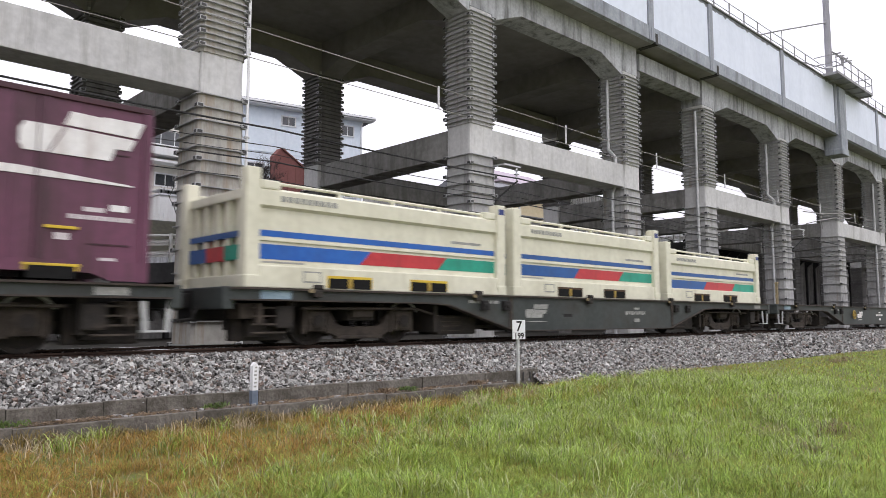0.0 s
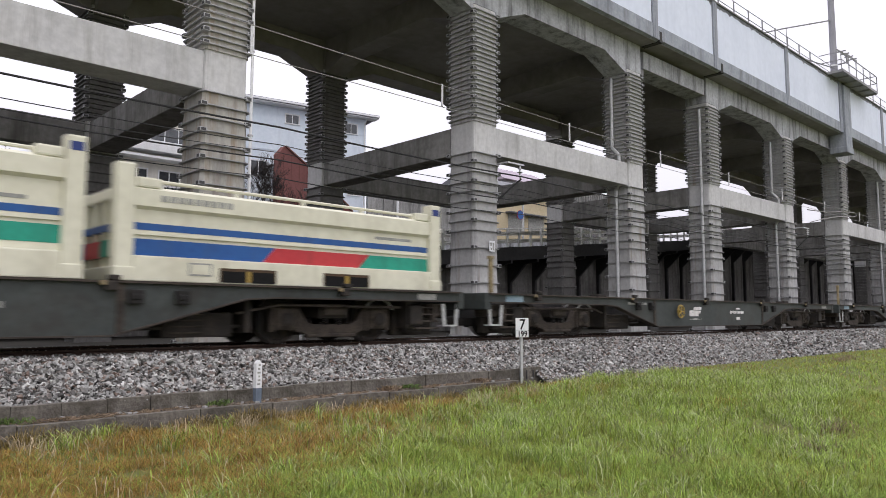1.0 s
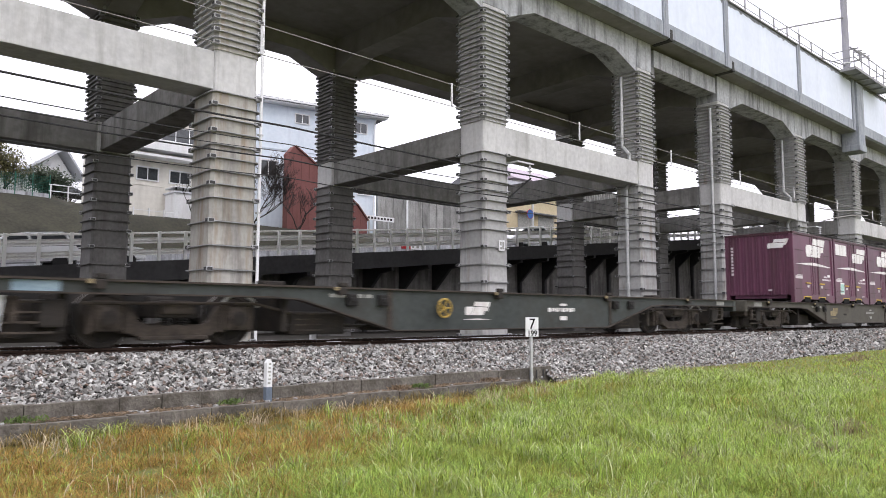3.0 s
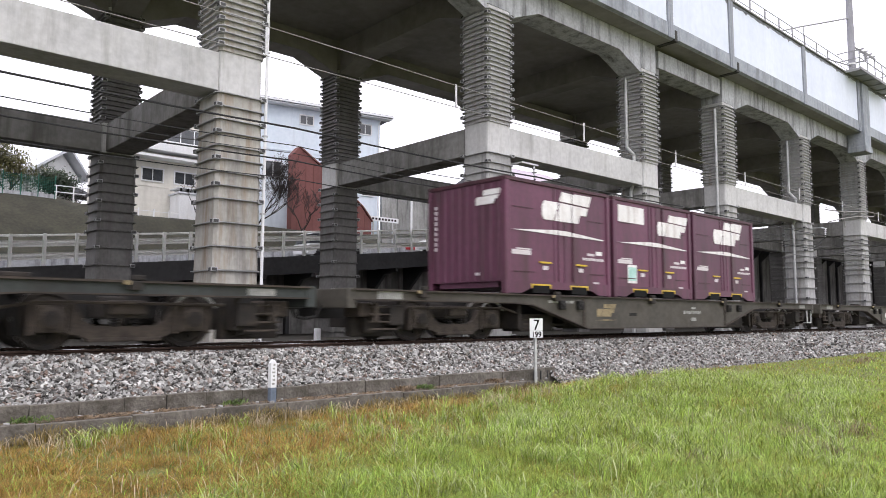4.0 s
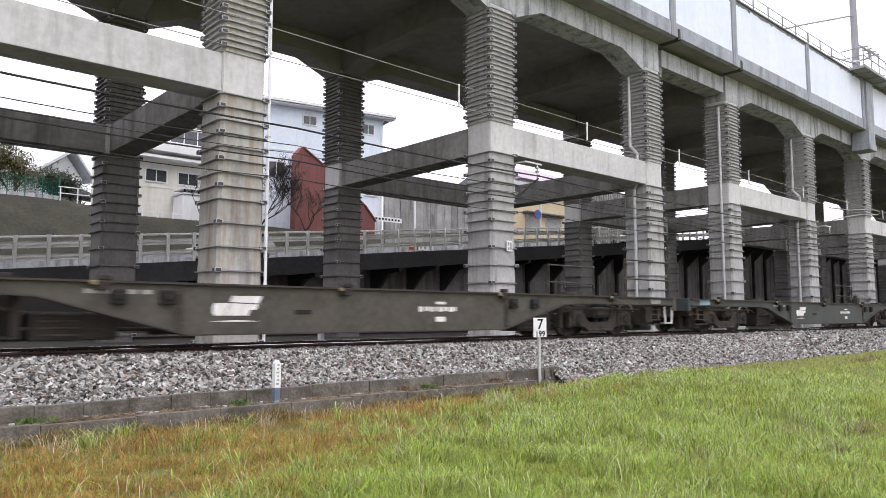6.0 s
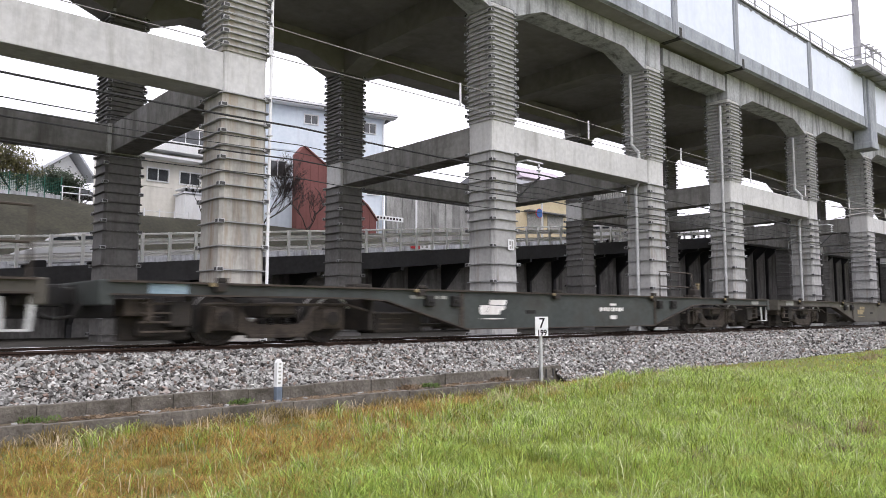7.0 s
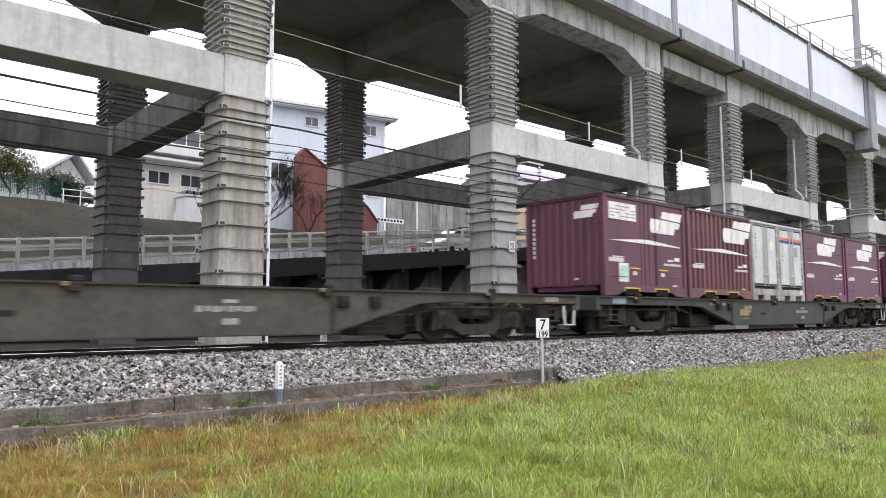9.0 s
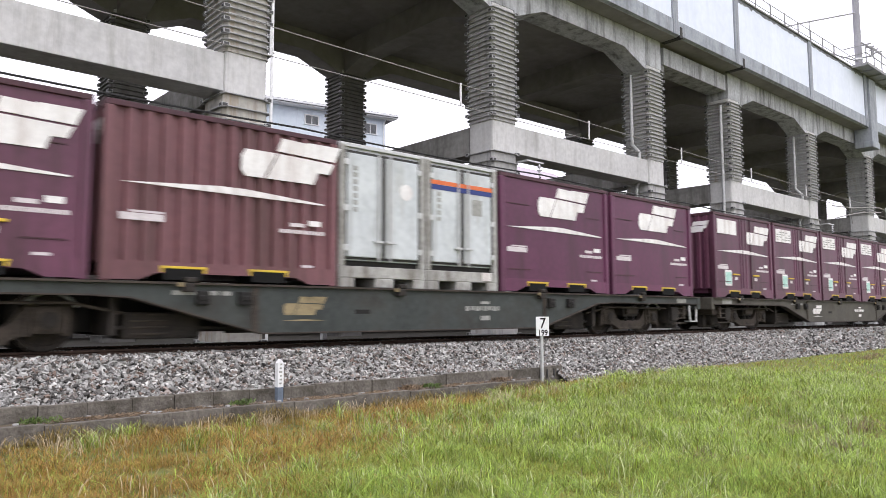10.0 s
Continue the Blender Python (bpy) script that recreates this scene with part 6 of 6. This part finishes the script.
def top_railing():
    r = empty("walkway_railing", Matrix.Translation((0, YF - 0.55, 15.8)))
    tagged(r, "thin grey steel walkway railing above the barrier", "railing")
    post = None
    for i in range(40):
        x = 20 + 1.75 * i
        if 47.8 < x < 53.8:
            continue
        m = Matrix.Translation((x, 0, 0))
        if post is None:
            post = part("post", boxes((-0.03, 0.03, -0.03, 0.03, -2.4, 1.05)), RAILGREY, r)
            post.matrix_basis = m
        else:
            again("post", post, r, m)
    for z in (0.55, 1.02):
        part("rail", tube(bmesh.new(), [(18, 0, z), (92, 0, z)], 0.025, 6), RAILGREY, r)
    b = empty("mast_platform", Matrix.Translation((48.0, YF - 0.77, 15.87)))
    tagged(b, "steel balcony platform with railing round the mast", "platform")
    part("floor", boxes((0, 7.0, -1.0, -0.02, -0.07, 0.0), (0, 7.0, -1.04, -0.98, -0.12, 0.04)), RAILGREY, b)
    for k in range(6):
        part("joist", boxes((1.38 * k, 1.38 * k + 0.08, -0.97, -0.02, -0.16, -0.075)), RAILGREY, b)
    for k in range(6):
        part("post", boxes((1.42 * k, 1.42 * k + 0.05, -1.0, -0.95, 0, 1.15)), RAILGREY, b)
    for z in (0.6, 1.12):
        part("rail", boxes((0, 7.0, -1.0, -0.96, z, z + 0.05), (0, 0.05, -1.0, 0.3, z, z + 0.05), (6.95, 7.0, -1.0, 0.3, z, z + 0.05)), RAILGREY, b)
    k = part("mast_pier", boxes((50.5, 51.7, 15.38, 16.42, 11.3, 15.6), (50.44, 51.76, 15.34, 16.42, 11.1, 11.5), bevel=0.04), FASCIA)
    tagged(k, "stained concrete pier carrying the mast platform", "pier")
    m = empty("catenary_mast", Matrix.Translation((53.8, YF + 0.5, 12.8)))
    tagged(m, "tall pale grey concrete catenary mast with thin arms", "mast")
    part("pole", lathe(bmesh.new(), [(0.26, 0), (0.2, 12)], "z", 18), MASTGREY, m)
    part("arm", tube(bmesh.new(), [(0, 0, 8.6), (-5.0, 1.5, 7.0), (-9.5, 2.6, 5.4)], 0.05, 6), RAILGREY, m)
    part("arm", tube(bmesh.new(), [(0, 0, 5.1), (-4.0, 1.2, 5.3), (-7.5, 2.2, 5.8)], 0.045, 6), RAILGREY, m)
    part("hanger", tube(bmesh.new(), [(-4.6, 1.4, 7.1), (-4.6, 1.4, 5.4)], 0.025, 5), RAILGREY, m)
    part("solar_frame", boxes((-1.0, 1.3, -1.1, -1.02, 5.6, 5.68), (-1.0, 1.3, -0.6, -0.52, 6.0, 6.08), (-1.0, -0.92, -1.1, -0.52, 5.8, 5.88), (1.22, 1.3, -1.1, -0.52, 5.8, 5.88), (-0.3, -0.24, -1.1, -0.52, 5.8, 5.88), (0.5, 0.56, -1.1, -0.52, 5.8, 5.88), (0.1, 0.2, -0.8, -0.1, 5.3, 5.38), (0.1, 0.2, -0.85, -0.75, 5.3, 5.9)), RAILGREY, m)
    part("band", lathe(bmesh.new(), [(0.27, 5.2), (0.27, 5.3)], "z", 18), WHITE, m)
    part("cable_box", boxes((-0.75, -0.3, -0.5, -0.2, 3.2, 3.8), bevel=0.03), RAILGREY, m)


top_railing()

# ---- ballast, kerbs, grass ----
rng = np.random.default_rng(4)
KERB_END = 10.95


def ballast_z(x, y):
    """Top of the ballast at (x, y)."""
    toe_y = np.where(x < KERB_END, 8.97, 8.62)
    toe_z = np.where(x < KERB_END, -0.55, -0.78)
    crest_y, crest_z = 9.85, -0.11
    k = np.clip((y - toe_y) / (crest_y - toe_y), 0, 1)
    z = toe_z + (crest_z - toe_z) * k
    return z - np.clip((y - 10.55) / 0.2, 0, 1) * 0.045 - np.clip((y - 13.0) / 0.6, 0, 1) * 0.25


def stones(x, y, size, name, label, ahead=0.0):
    n = len(x)
    cube = np.array([(-1, -1, -1), (1, -1, -1), (1, 1, -1), (-1, 1, -1), (-1, -1, 1), (1, -1, 1), (1, 1, 1), (-1, 1, 1)], float)
    v = cube[None] * rng.uniform(0.3, 1.0, (n, 8, 3)) * rng.uniform(0.55, 1.35, (n, 1, 3)) * (size * 0.5)[:, None, None] * np.array([1.4, 1.05, 0.52])
    yaw = rng.uniform(0, math.tau, n)[:, None]
    v = np.stack([v[..., 0] * np.cos(yaw) - v[..., 1] * np.sin(yaw), v[..., 0] * np.sin(yaw) + v[..., 1] * np.cos(yaw), v[..., 2]], -1)
    a = rng.normal(size=(n, 4)) * np.array([0.0, 0.33, 0.33, 0.1]) + np.array([1.0, 0, 0, 0])    # mostly lying flat
    a /= np.linalg.norm(a, axis=1)[:, None]
    w, i, j, k = a.T
    rot = np.stack([np.stack([1 - 2 * (j * j + k * k), 2 * (i * j - k * w), 2 * (i * k + j * w)], -1),
                    np.stack([2 * (i * j + k * w), 1 - 2 * (i * i + k * k), 2 * (j * k - i * w)], -1),
                    np.stack([2 * (i * k - j * w), 2 * (j * k + i * w), 1 - 2 * (i * i + j * j)], -1)], 1)
    v = np.einsum("nij,nvj->nvi", rot, v)
    v += np.stack([x, y, ballast_z(x + ahead, y) + rng.uniform(-0.02, 0.03, n)], -1)[:, None]
    quad = np.array([(3, 2, 1, 0), (4, 5, 6, 7), (0, 1, 5, 4), (1, 2, 6, 5), (2, 3, 7, 6), (3, 0, 4, 7)])
    f = (quad[None] + (np.arange(n) * 8)[:, None, None]).reshape(-1, 4)
    ob = fast_mesh(name, v.reshape(-1, 3).tolist(), f.tolist(), STONE)
    return tagged(ob, label, "ballast", kind="stuff")


def scatter(n, x0, x1, y0, y1):
    return rng.uniform(x0, x1, n), rng.uniform(y0, y1, n)


def lay_ballast():
    xs, ys, ss = [], [], []
    for n, x0, x1, y0, y1, s in ((25000, 0.5, KERB_END, 8.95, 10.62, 0.056), (20000, KERB_END, 22, 8.6, 10.62, 0.06), (9000, 22, 42, 8.6, 10.62, 0.082), (3500, 1.5, 24, 10.9, 11.8, 0.06), (6500, 1.5, 30, 11.95, 13.5, 0.065)):
        x, y = scatter(n, x0, x1, y0, y1)
        xs.append(x), ys.append(y), ss.append(s * rng.uniform(0.65, 1.35, n))
    # a few strays on the ledge and at the toe
    x, y = scatter(60, 1.2, 10.5, 8.68, 8.9)
    stones(np.concatenate(xs), np.concatenate(ys), np.concatenate(ss), "ballast", "loose angular light grey crushed stone ballast")
    hx, hy = scatter(420, KERB_END - 0.1, KERB_END + 0.35, 8.56, 9.0)
    stones(hx, hy, 0.06 * rng.uniform(0.65, 1.35, 420), "ballast_heap", "loose stones spilling past the kerb's end", 0.2)
    v = list(zip(x, y))
    pebble = None
    for a, b in v[:28]:
        bm = boxes((-0.03, 0.03, -0.02, 0.02, 0.0, 0.03), bevel=0.009)
        if pebble is None:
            pebble = part("stray_stone", bm, STONE)
            ob = pebble
        else:
            bm.free()
            ob = new("stray_stone", pebble.data)
        ob.matrix_basis = pose(a, b, -0.69, 0, 0, a * 400)
        tagged(ob, "pale stray stone lying on the concrete ledge", "stone", "stray stones")


lay_ballast()


def kerbs():
    k = empty("kerb", Matrix.Translation((0, 8.9, -0.69)))
    tagged(k, "weathered grey concrete kerb holding the ballast", "kerb", kind="structure")
    one = two = lid = None
    x, i = -2.0, 0
    while x < KERB_END - 0.2:
        m = pose(x, 0.01 * math.sin(i * 2.1), 0.008 * math.sin(i * 1.3), 0, 0, 0.25 * math.sin(i * 1.7))
        if one is None:
            one = part("kerb_block", boxes((0.002, 0.498, -0.0, 0.12, -0.15, 0.18), bevel=0.008), KERB, k)
            one.matrix_basis = m
            two = part("ledge_block", boxes((0.003, 0.997, -0.3, -0.2, -0.28, 0.006), bevel=0.008), KERB, k)
            two.matrix_basis = m
            lid = part("ledge_slab", boxes((0.004, 0.996, -0.197, -0.004, -0.06, 0.0), bevel=0.006), SOIL, k, "soil-covered concrete ledge slab")
            lid.matrix_basis = m
        else:
            again("kerb_block", one, k, m)
            if x < 9.5 and i % 2 == 0:
                again("ledge_block", two, k, m)
                again("ledge_slab", lid, k, m)
        x += 0.5
        i += 1
    # Dark strips on the face stand in for the shade in grooves.
    for j in range(3):
        part("slot", boxes((KERB_END - 0.62 + 0.2 * j, KERB_END - 0.59 + 0.2 * j, -0.016, -0.004, -0.02, 0.14)), SEAL_GAP, k, "dark upright strip for the shade in a groove")
    return k


kerbs()


def blades(n, x, y, height, width, mat, name, label, lean=0.5, category="grass"):
    """Grass blades of three joints each, in one mesh."""
    z = np.array([ground_z(a, b) for a, b in zip(x, y)]) - 0.01
    ang = rng.uniform(0, math.tau, n)
    d = np.stack([np.cos(ang), np.sin(ang), np.zeros(n)], -1)
    across = np.stack([-d[:, 1], d[:, 0], np.zeros(n)], -1)
    bend = rng.uniform(0.05, lean, n) * height
    base = np.stack([x, y, z], -1)
    up = np.array([0, 0, 1.0])
    m = base + d * (bend * 0.28)[:, None] + up * (height * 0.55)[:, None]
    h = base + d * (bend * 0.66)[:, None] + up * (height * 0.8)[:, None]
    t = base + d * bend[:, None] + up * (height * np.clip(1.02 - 0.34 * bend / height, 0.3, 1))[:, None]
    w = across * (width * 0.5)[:, None]
    v = np.stack([base - w, base + w, m - w * 0.9, m + w * 0.9, h - w * 0.7, h + w * 0.7, t], 1)
    o = (np.arange(n) * 7)[:, None]
    quads = (np.array([0, 1, 3, 2]) + o).tolist() + (np.array([2, 3, 5, 4]) + o).tolist()
    tris = (np.array([4, 5, 6]) + o).tolist()
    ob = fast_mesh(name, v.reshape(-1, 3).tolist(), quads + tris, mat)
    return tagged(ob, label, category, kind="stuff")


def dryness(x, y):
    """Share of dead grass: a strip along the kerb, wider towards the near end."""
    line = 5.0 + (x - 3.0) * 0.45
    k = np.clip((y - line + 0.5) / 1.4, 0, 1)
    far = np.clip((18.5 - x) / 6.0, 0.1, 1)
    return np.maximum(k * far, 0.85 * np.clip((y - 7.5) / 0.8, 0, 1) * far)


def lawn():
    gs, ds, olive = [], [], []
    for n, a0, a1, r0, r1, w, h in ((140000, 6, 76, 3.4, 7.5, 0.0038, 0.1), (100000, 8, 76, 7.0, 14, 0.0056, 0.1), (60000, 30, 77, 13, 34, 0.011, 0.075)):
        th = np.radians(rng.uniform(a0, a1, n))
        r = np.sqrt(rng.uniform(r0 * r0, r1 * r1, n))
        x, y = r * np.sin(th), r * np.cos(th)
        keep = y < 8.56
        x, y = x[keep], y[keep]
        patch = np.array([noise.noise((a * 0.7, b * 0.7, 5.0)) + 0.8 * noise.noise((a * 2.6, b * 2.6, 9.0)) for a, b in zip(x, y)])
        hh = h * (1.0 + 0.75 * patch) * rng.uniform(0.55, 1.5, len(x))
        hh = np.clip(hh, 0.025, 0.3) * np.clip((8.9 - y) / 0.9, 0.55, 1)
        ww = w * rng.uniform(0.6, 1.3, len(x))
        dry = rng.uniform(0, 1, len(x)) < 0.05 + 0.72 * dryness(x, y) + 0.2 * np.clip(patch - 0.25, 0, 1)
        edge = rng.uniform(0, 1, len(x)) < 0.9 * np.clip((19 - x) / 8, 0.3, 1) * np.clip((y - 7.2 + 1.6 * np.clip((x - 8) / 6, 0, 1) + 0.5 * patch) / 1.0, 0, 1) + 0.06 + 0.5 * np.clip(-0.1 - patch, 0, 1) + 0.4 * dryness(x, y)
        olive.append((x[edge & ~dry], y[edge & ~dry], hh[edge & ~dry], ww[edge & ~dry]))
        dry2 = dry
        dry = dry | edge
        gs.append((x[~dry], y[~dry], hh[~dry], ww[~dry]))
        dry = dry2
        ds.append((x[dry], y[dry], hh[dry] * 0.85, ww[dry]))
    x, y = scatter(24000, -8, 34, -6, 6.6)          # thinner grass over the rest of the lawn
    gs.append((x, y, rng.uniform(0.05, 0.12, len(x)), rng.uniform(0.008, 0.014, len(x))))
    g = [np.concatenate(c) for c in zip(*gs)]
    d = [np.concatenate(c) for c in zip(*ds)]
    blades(len(g[0]), *g, GRASS, "grass", "short bright green lawn grass", 2.2)
    o = [np.concatenate(c) for c in zip(*olive)]
    blades(len(o[0]), *o, OLIVEGRASS, "olive_grass", "yellow-olive grass towards the ballast", 2.2)
    blades(len(d[0]), *d, DRYGRASS, "dry_grass", "dead orange-brown and olive grass along the kerb", 2.4)
    # longer tufts that lean outwards
    tx, ty, th, tw = [], [], [], []
    for i in range(1500):
        a, r = math.radians(rng.uniform(14, 72)), math.sqrt(rng.uniform(12, 260))
        cx, cy = r * math.sin(a), r * math.cos(a)
        if cy > 8.3 or rng.uniform() < 0.8 * dryness(np.array([cx]), np.array([cy]))[0]:
            continue
        n = int(rng.integers(26, 64))
        tx.append(rng.normal(cx, 0.06, n)), ty.append(rng.normal(cy, 0.06, n))
        th.append(rng.uniform(0.1, 0.25, n)), tw.append(rng.uniform(0.003, 0.0065, n) * (1 + r / 18))
    tx, ty, th, tw = (np.concatenate(c) for c in (tx, ty, th, tw))
    half = rng.uniform(0, 1, len(tx)) < 0.74
    blades(int(half.sum()), tx[half], ty[half], th[half], tw[half], GRASS, "grass_tufts", "longer tufts of bright green grass", 1.7)
    blades(int((~half).sum()), tx[~half], ty[~half], th[~half], tw[~half], PALE_GRASS, "pale_grass_tufts", "pale blades in the grass tufts", 1.9)
    # brown dead clumps
    cx, cy = np.array([8.3, 8.85, 21.5, 22.6, 6.5, 9.6, 11.2]), np.array([3.0, 3.7, 7.0, 7.1, 3.6, 3.2, 4.6])
    x, y = (cx[:, None] + rng.normal(0, 0.16, (7, 120))).ravel(), (cy[:, None] + rng.normal(0, 0.1, (7, 120))).ravel()
    blades(len(x), x, y, rng.uniform(0.06, 0.2, len(x)), rng.uniform(0.004, 0.01, len(x)), DEADWEED, "dead_clumps", "brown withered clumps in the grass", 2.0)
    # pale straw stalks
    n = 2600
    x, y = scatter(n, 1.0, 16, 3.5, 8.5)
    keep = rng.uniform(0, 1, n) < 0.12 + dryness(x, y)
    x, y = x[keep], y[keep]
    blades(len(x), x, y, rng.uniform(0.08, 0.24, len(x)), rng.uniform(0.004, 0.008, len(x)), STRAW, "straw", "pale dry straw stalks in the grass", 1.2)
    # stalks and straw leaning over the ledge's front
    x, y = rng.uniform(0.5, 10.4, 5200), rng.uniform(8.3, 8.58, 5200)
    blades(5200, x, y, rng.uniform(0.09, 0.23, 5200) * (0.8 + 0.4 * np.sin(x * 2.3) * np.sin(x * 5.1)), rng.uniform(0.004, 0.008, 5200), EDGEGRASS, "edge_grass", "olive stalks growing along the concrete ledge", 1.2)
    cx = rng.uniform(0.8, 9.6, 26)
    x = (cx[:, None] + rng.normal(0, 0.09, (26, 34))).ravel()
    y = np.clip((rng.uniform(7.5, 8.5, 26)[:, None] + rng.normal(0, 0.06, (26, 34))).ravel(), 7.2, 8.58)
    blades(len(x), x, y, rng.uniform(0.07, 0.22, len(x)), rng.uniform(0.005, 0.009, len(x)), STRAW, "straw_clumps", "pale brown clumps of dead straw", 1.9)
    # soil and litter heaped on the ledge
    x, y = rng.uniform(-1.5, 9.9, 2600), rng.uniform(8.71, 8.9, 2600)
    sz = rng.uniform(0.012, 0.045, 2600) * (0.5 + np.abs(np.sin(x * 1.9) * np.sin(x * 0.83 + 1)))
    ang = rng.uniform(0, math.tau, 2600)
    c = np.stack([x, y, np.full(2600, -0.688)], -1)
    e1 = np.stack([np.cos(ang), np.sin(ang), np.zeros(2600)], -1) * sz[:, None]
    e2 = np.stack([-np.sin(ang), np.cos(ang), np.zeros(2600)], -1) * sz[:, None] * 0.6
    tip = c + np.array([0, 0, 0.6]) * sz[:, None] + e1 * 0.2
    vs = np.stack([c - e1, c + e2, c + e1, c - e2, tip], 1).reshape(-1, 3).tolist()
    off = (np.arange(2600) * 5)[:, None]
    fs = sum(((np.array(t) + off).tolist() for t in ((0, 3, 4), (3, 2, 4), (2, 1, 4), (1, 0, 4))), [])
    tagged(fast_mesh("ledge_litter", vs, fs, LITTER), "brown soil crumbs and litter on the ledge", "litter", kind="stuff")
    # tufts on the ledge
    for cx, n, mat, nm, lb in ((4.35, 70, WEEDGREEN, "weed", "green weed tuft on the concrete ledge"), (7.55, 120, WEEDGREEN, "weed", "green weed tuft on the concrete ledge"), (7.15, 90, DEADWEED, "weed", "grey-brown weed tuft on the ledge"), (5.3, 160, DEADWEED, "dead_weed", "heap of dead straw-coloured weeds on the ledge"), (8.3, 120, DEADWEED, "dead_weed", "heap of dead straw-coloured weeds on the ledge"), (2.0, 60, WEEDGREEN, "weed", "green weed tuft on the concrete ledge"), (9.2, 90, DEADWEED, "weed", "grey-brown weed tuft on the ledge"), (3.6, 120, DEADWEED, "dead_weed", "heap of dead straw-coloured weeds on the ledge"), (6.3, 120, DEADWEED, "dead_weed", "brown dead weeds on the ledge"), (2.7, 160, DEADWEED, "dead_weed", "heap of dead straw-coloured weeds on the ledge")):
        n = int(n * 1.8)
        x = rng.normal(cx, 0.09 if nm != "dead_weed" else 0.34, n)
        y = np.clip(rng.normal(8.78, 0.04, n), 8.66, 8.9)
        ang = rng.uniform(0, math.tau, n)
        bm = bmesh.new()
        for a, b, t in zip(x, y, ang):
            h = rng.uniform(0.03, 0.1) * (0.5 if nm == "dead_weed" else 1)
            l = rng.uniform(0.02, 0.1) * (1.8 if nm == "dead_weed" else 1)
            p = Vector((a, b, -0.7))
            q = p + Vector((math.cos(t) * l, math.sin(t) * l, h))
            s = Vector((-math.sin(t), math.cos(t), 0)) * (0.004 if nm == "dead_weed" else 0.007)
            bm.faces.new([bm.verts.new(p - s), bm.verts.new(p + s), bm.verts.new((p + q) / 2 + Vector((0, 0, h * 0.3)) + s), bm.verts.new(q)])
        tagged(part(nm, bm, mat), lb, "plant", kind="stuff")


lawn()


def track_sign():
    s = empty("track_sign", Matrix.Translation((10.25, 8.75, 0)))
    tagged(s, "small white track marker sign with black numerals on a post", "sign")
    part("post", boxes((-0.024, 0.024, 0.0, 0.045, -0.85, 0.2), bevel=0.006), GALV, s, "grey steel angle post")
    part("upper_board", boxes((-0.14, 0.14, -0.02, -0.004, 0.205, 0.43), bevel=0.004), WHITE, s)
    part("lower_board", boxes((-0.14, 0.14, -0.02, -0.004, 0.075, 0.198), bevel=0.004), WHITE, s)
    part("board_back", boxes((-0.135, 0.135, -0.004, 0.004, 0.08, 0.425)), GALV, s)
    for txt, size, z in (("7", 0.27, 0.222), ("199", 0.145, 0.088)):
        cu = bpy.data.curves.new("numeral", "FONT")
        cu.body, cu.size, cu.align_x, cu.extrude, cu.offset = txt, size, "CENTER", 0.001, 0.003
        ob = new("numeral", cu)
        cu.materials.append(INK)
        ob.parent = s
        ob.matrix_basis = pose(0, -0.0215, z, 90)
        ob["label"] = "black painted numeral"
    s.rotation_euler = (0, 0, radians(-16))


track_sign()


def marker_post():
    s = empty("marker_post", Matrix.Translation((4.85, 8.75, -0.69)))
    tagged(s, "short white marker post with blue-grey foot and worn print", "marker post")
    part("upper", prism(bmesh.new(), [(-0.042, 0.2), (0.042, 0.2), (0.042, 0.52), (0.0, 0.57), (-0.042, 0.52)], -0.04, 0.04), WHITE, s)
    part("foot", boxes((-0.042, 0.042, -0.04, 0.04, 0.0, 0.198)), BLUEGREY, s, "faded blue-grey painted foot")
    bm = bmesh.new()
    for i in range(6):
        box(bm, -0.026 + 0.008 * (i % 3), 0.012 + 0.006 * (i % 2), -0.0425, -0.04, 0.24 + i * 0.05, 0.262 + i * 0.05)
    part("lettering", bm, FADED, s)
    p = part("white_stake", boxes((8.3, 8.41, 13.15, 13.26, -0.5, 0.2), bevel=0.01), WHITE)
    tagged(p, "short white stake beside the track", "stake")


marker_post()


def motions():
    for ob, x0, y, z in MOVERS:
        walk(ob, [(t, pose(x0 - travel(t), y, z)) for t in (0.0, 1.0, 2.0, 3.0, 4.0, 5.0, 6.0, 7.0, 8.0, 9.0, 10.0)])

    for ob, x, v, when, lane, heading in CARS:
        rise = -math.degrees(math.atan(0.0925))
        rows = []
        for t in (0.0, 2.0, 4.0, 6.0, 8.0, 10.0):
            at = x + v * (t - when)
            on_ramp = -58.0 < at < 73.0
            rows.append((t, pose(at, lane, road_z(at), 0, rise if on_ramp else 0, 0) @ Matrix.Rotation(radians(heading), 4, "Z")))
        walk(ob, rows)
    # each wheelset turns with the way gone
    for w, x in WHEELSETS:
        walk(w, [(i / 30, pose(x, 0, WHEEL_R) @ Matrix.Rotation(-travel(i / 30) / WHEEL_R, 4, "Y")) for i in range(301)])


motions()
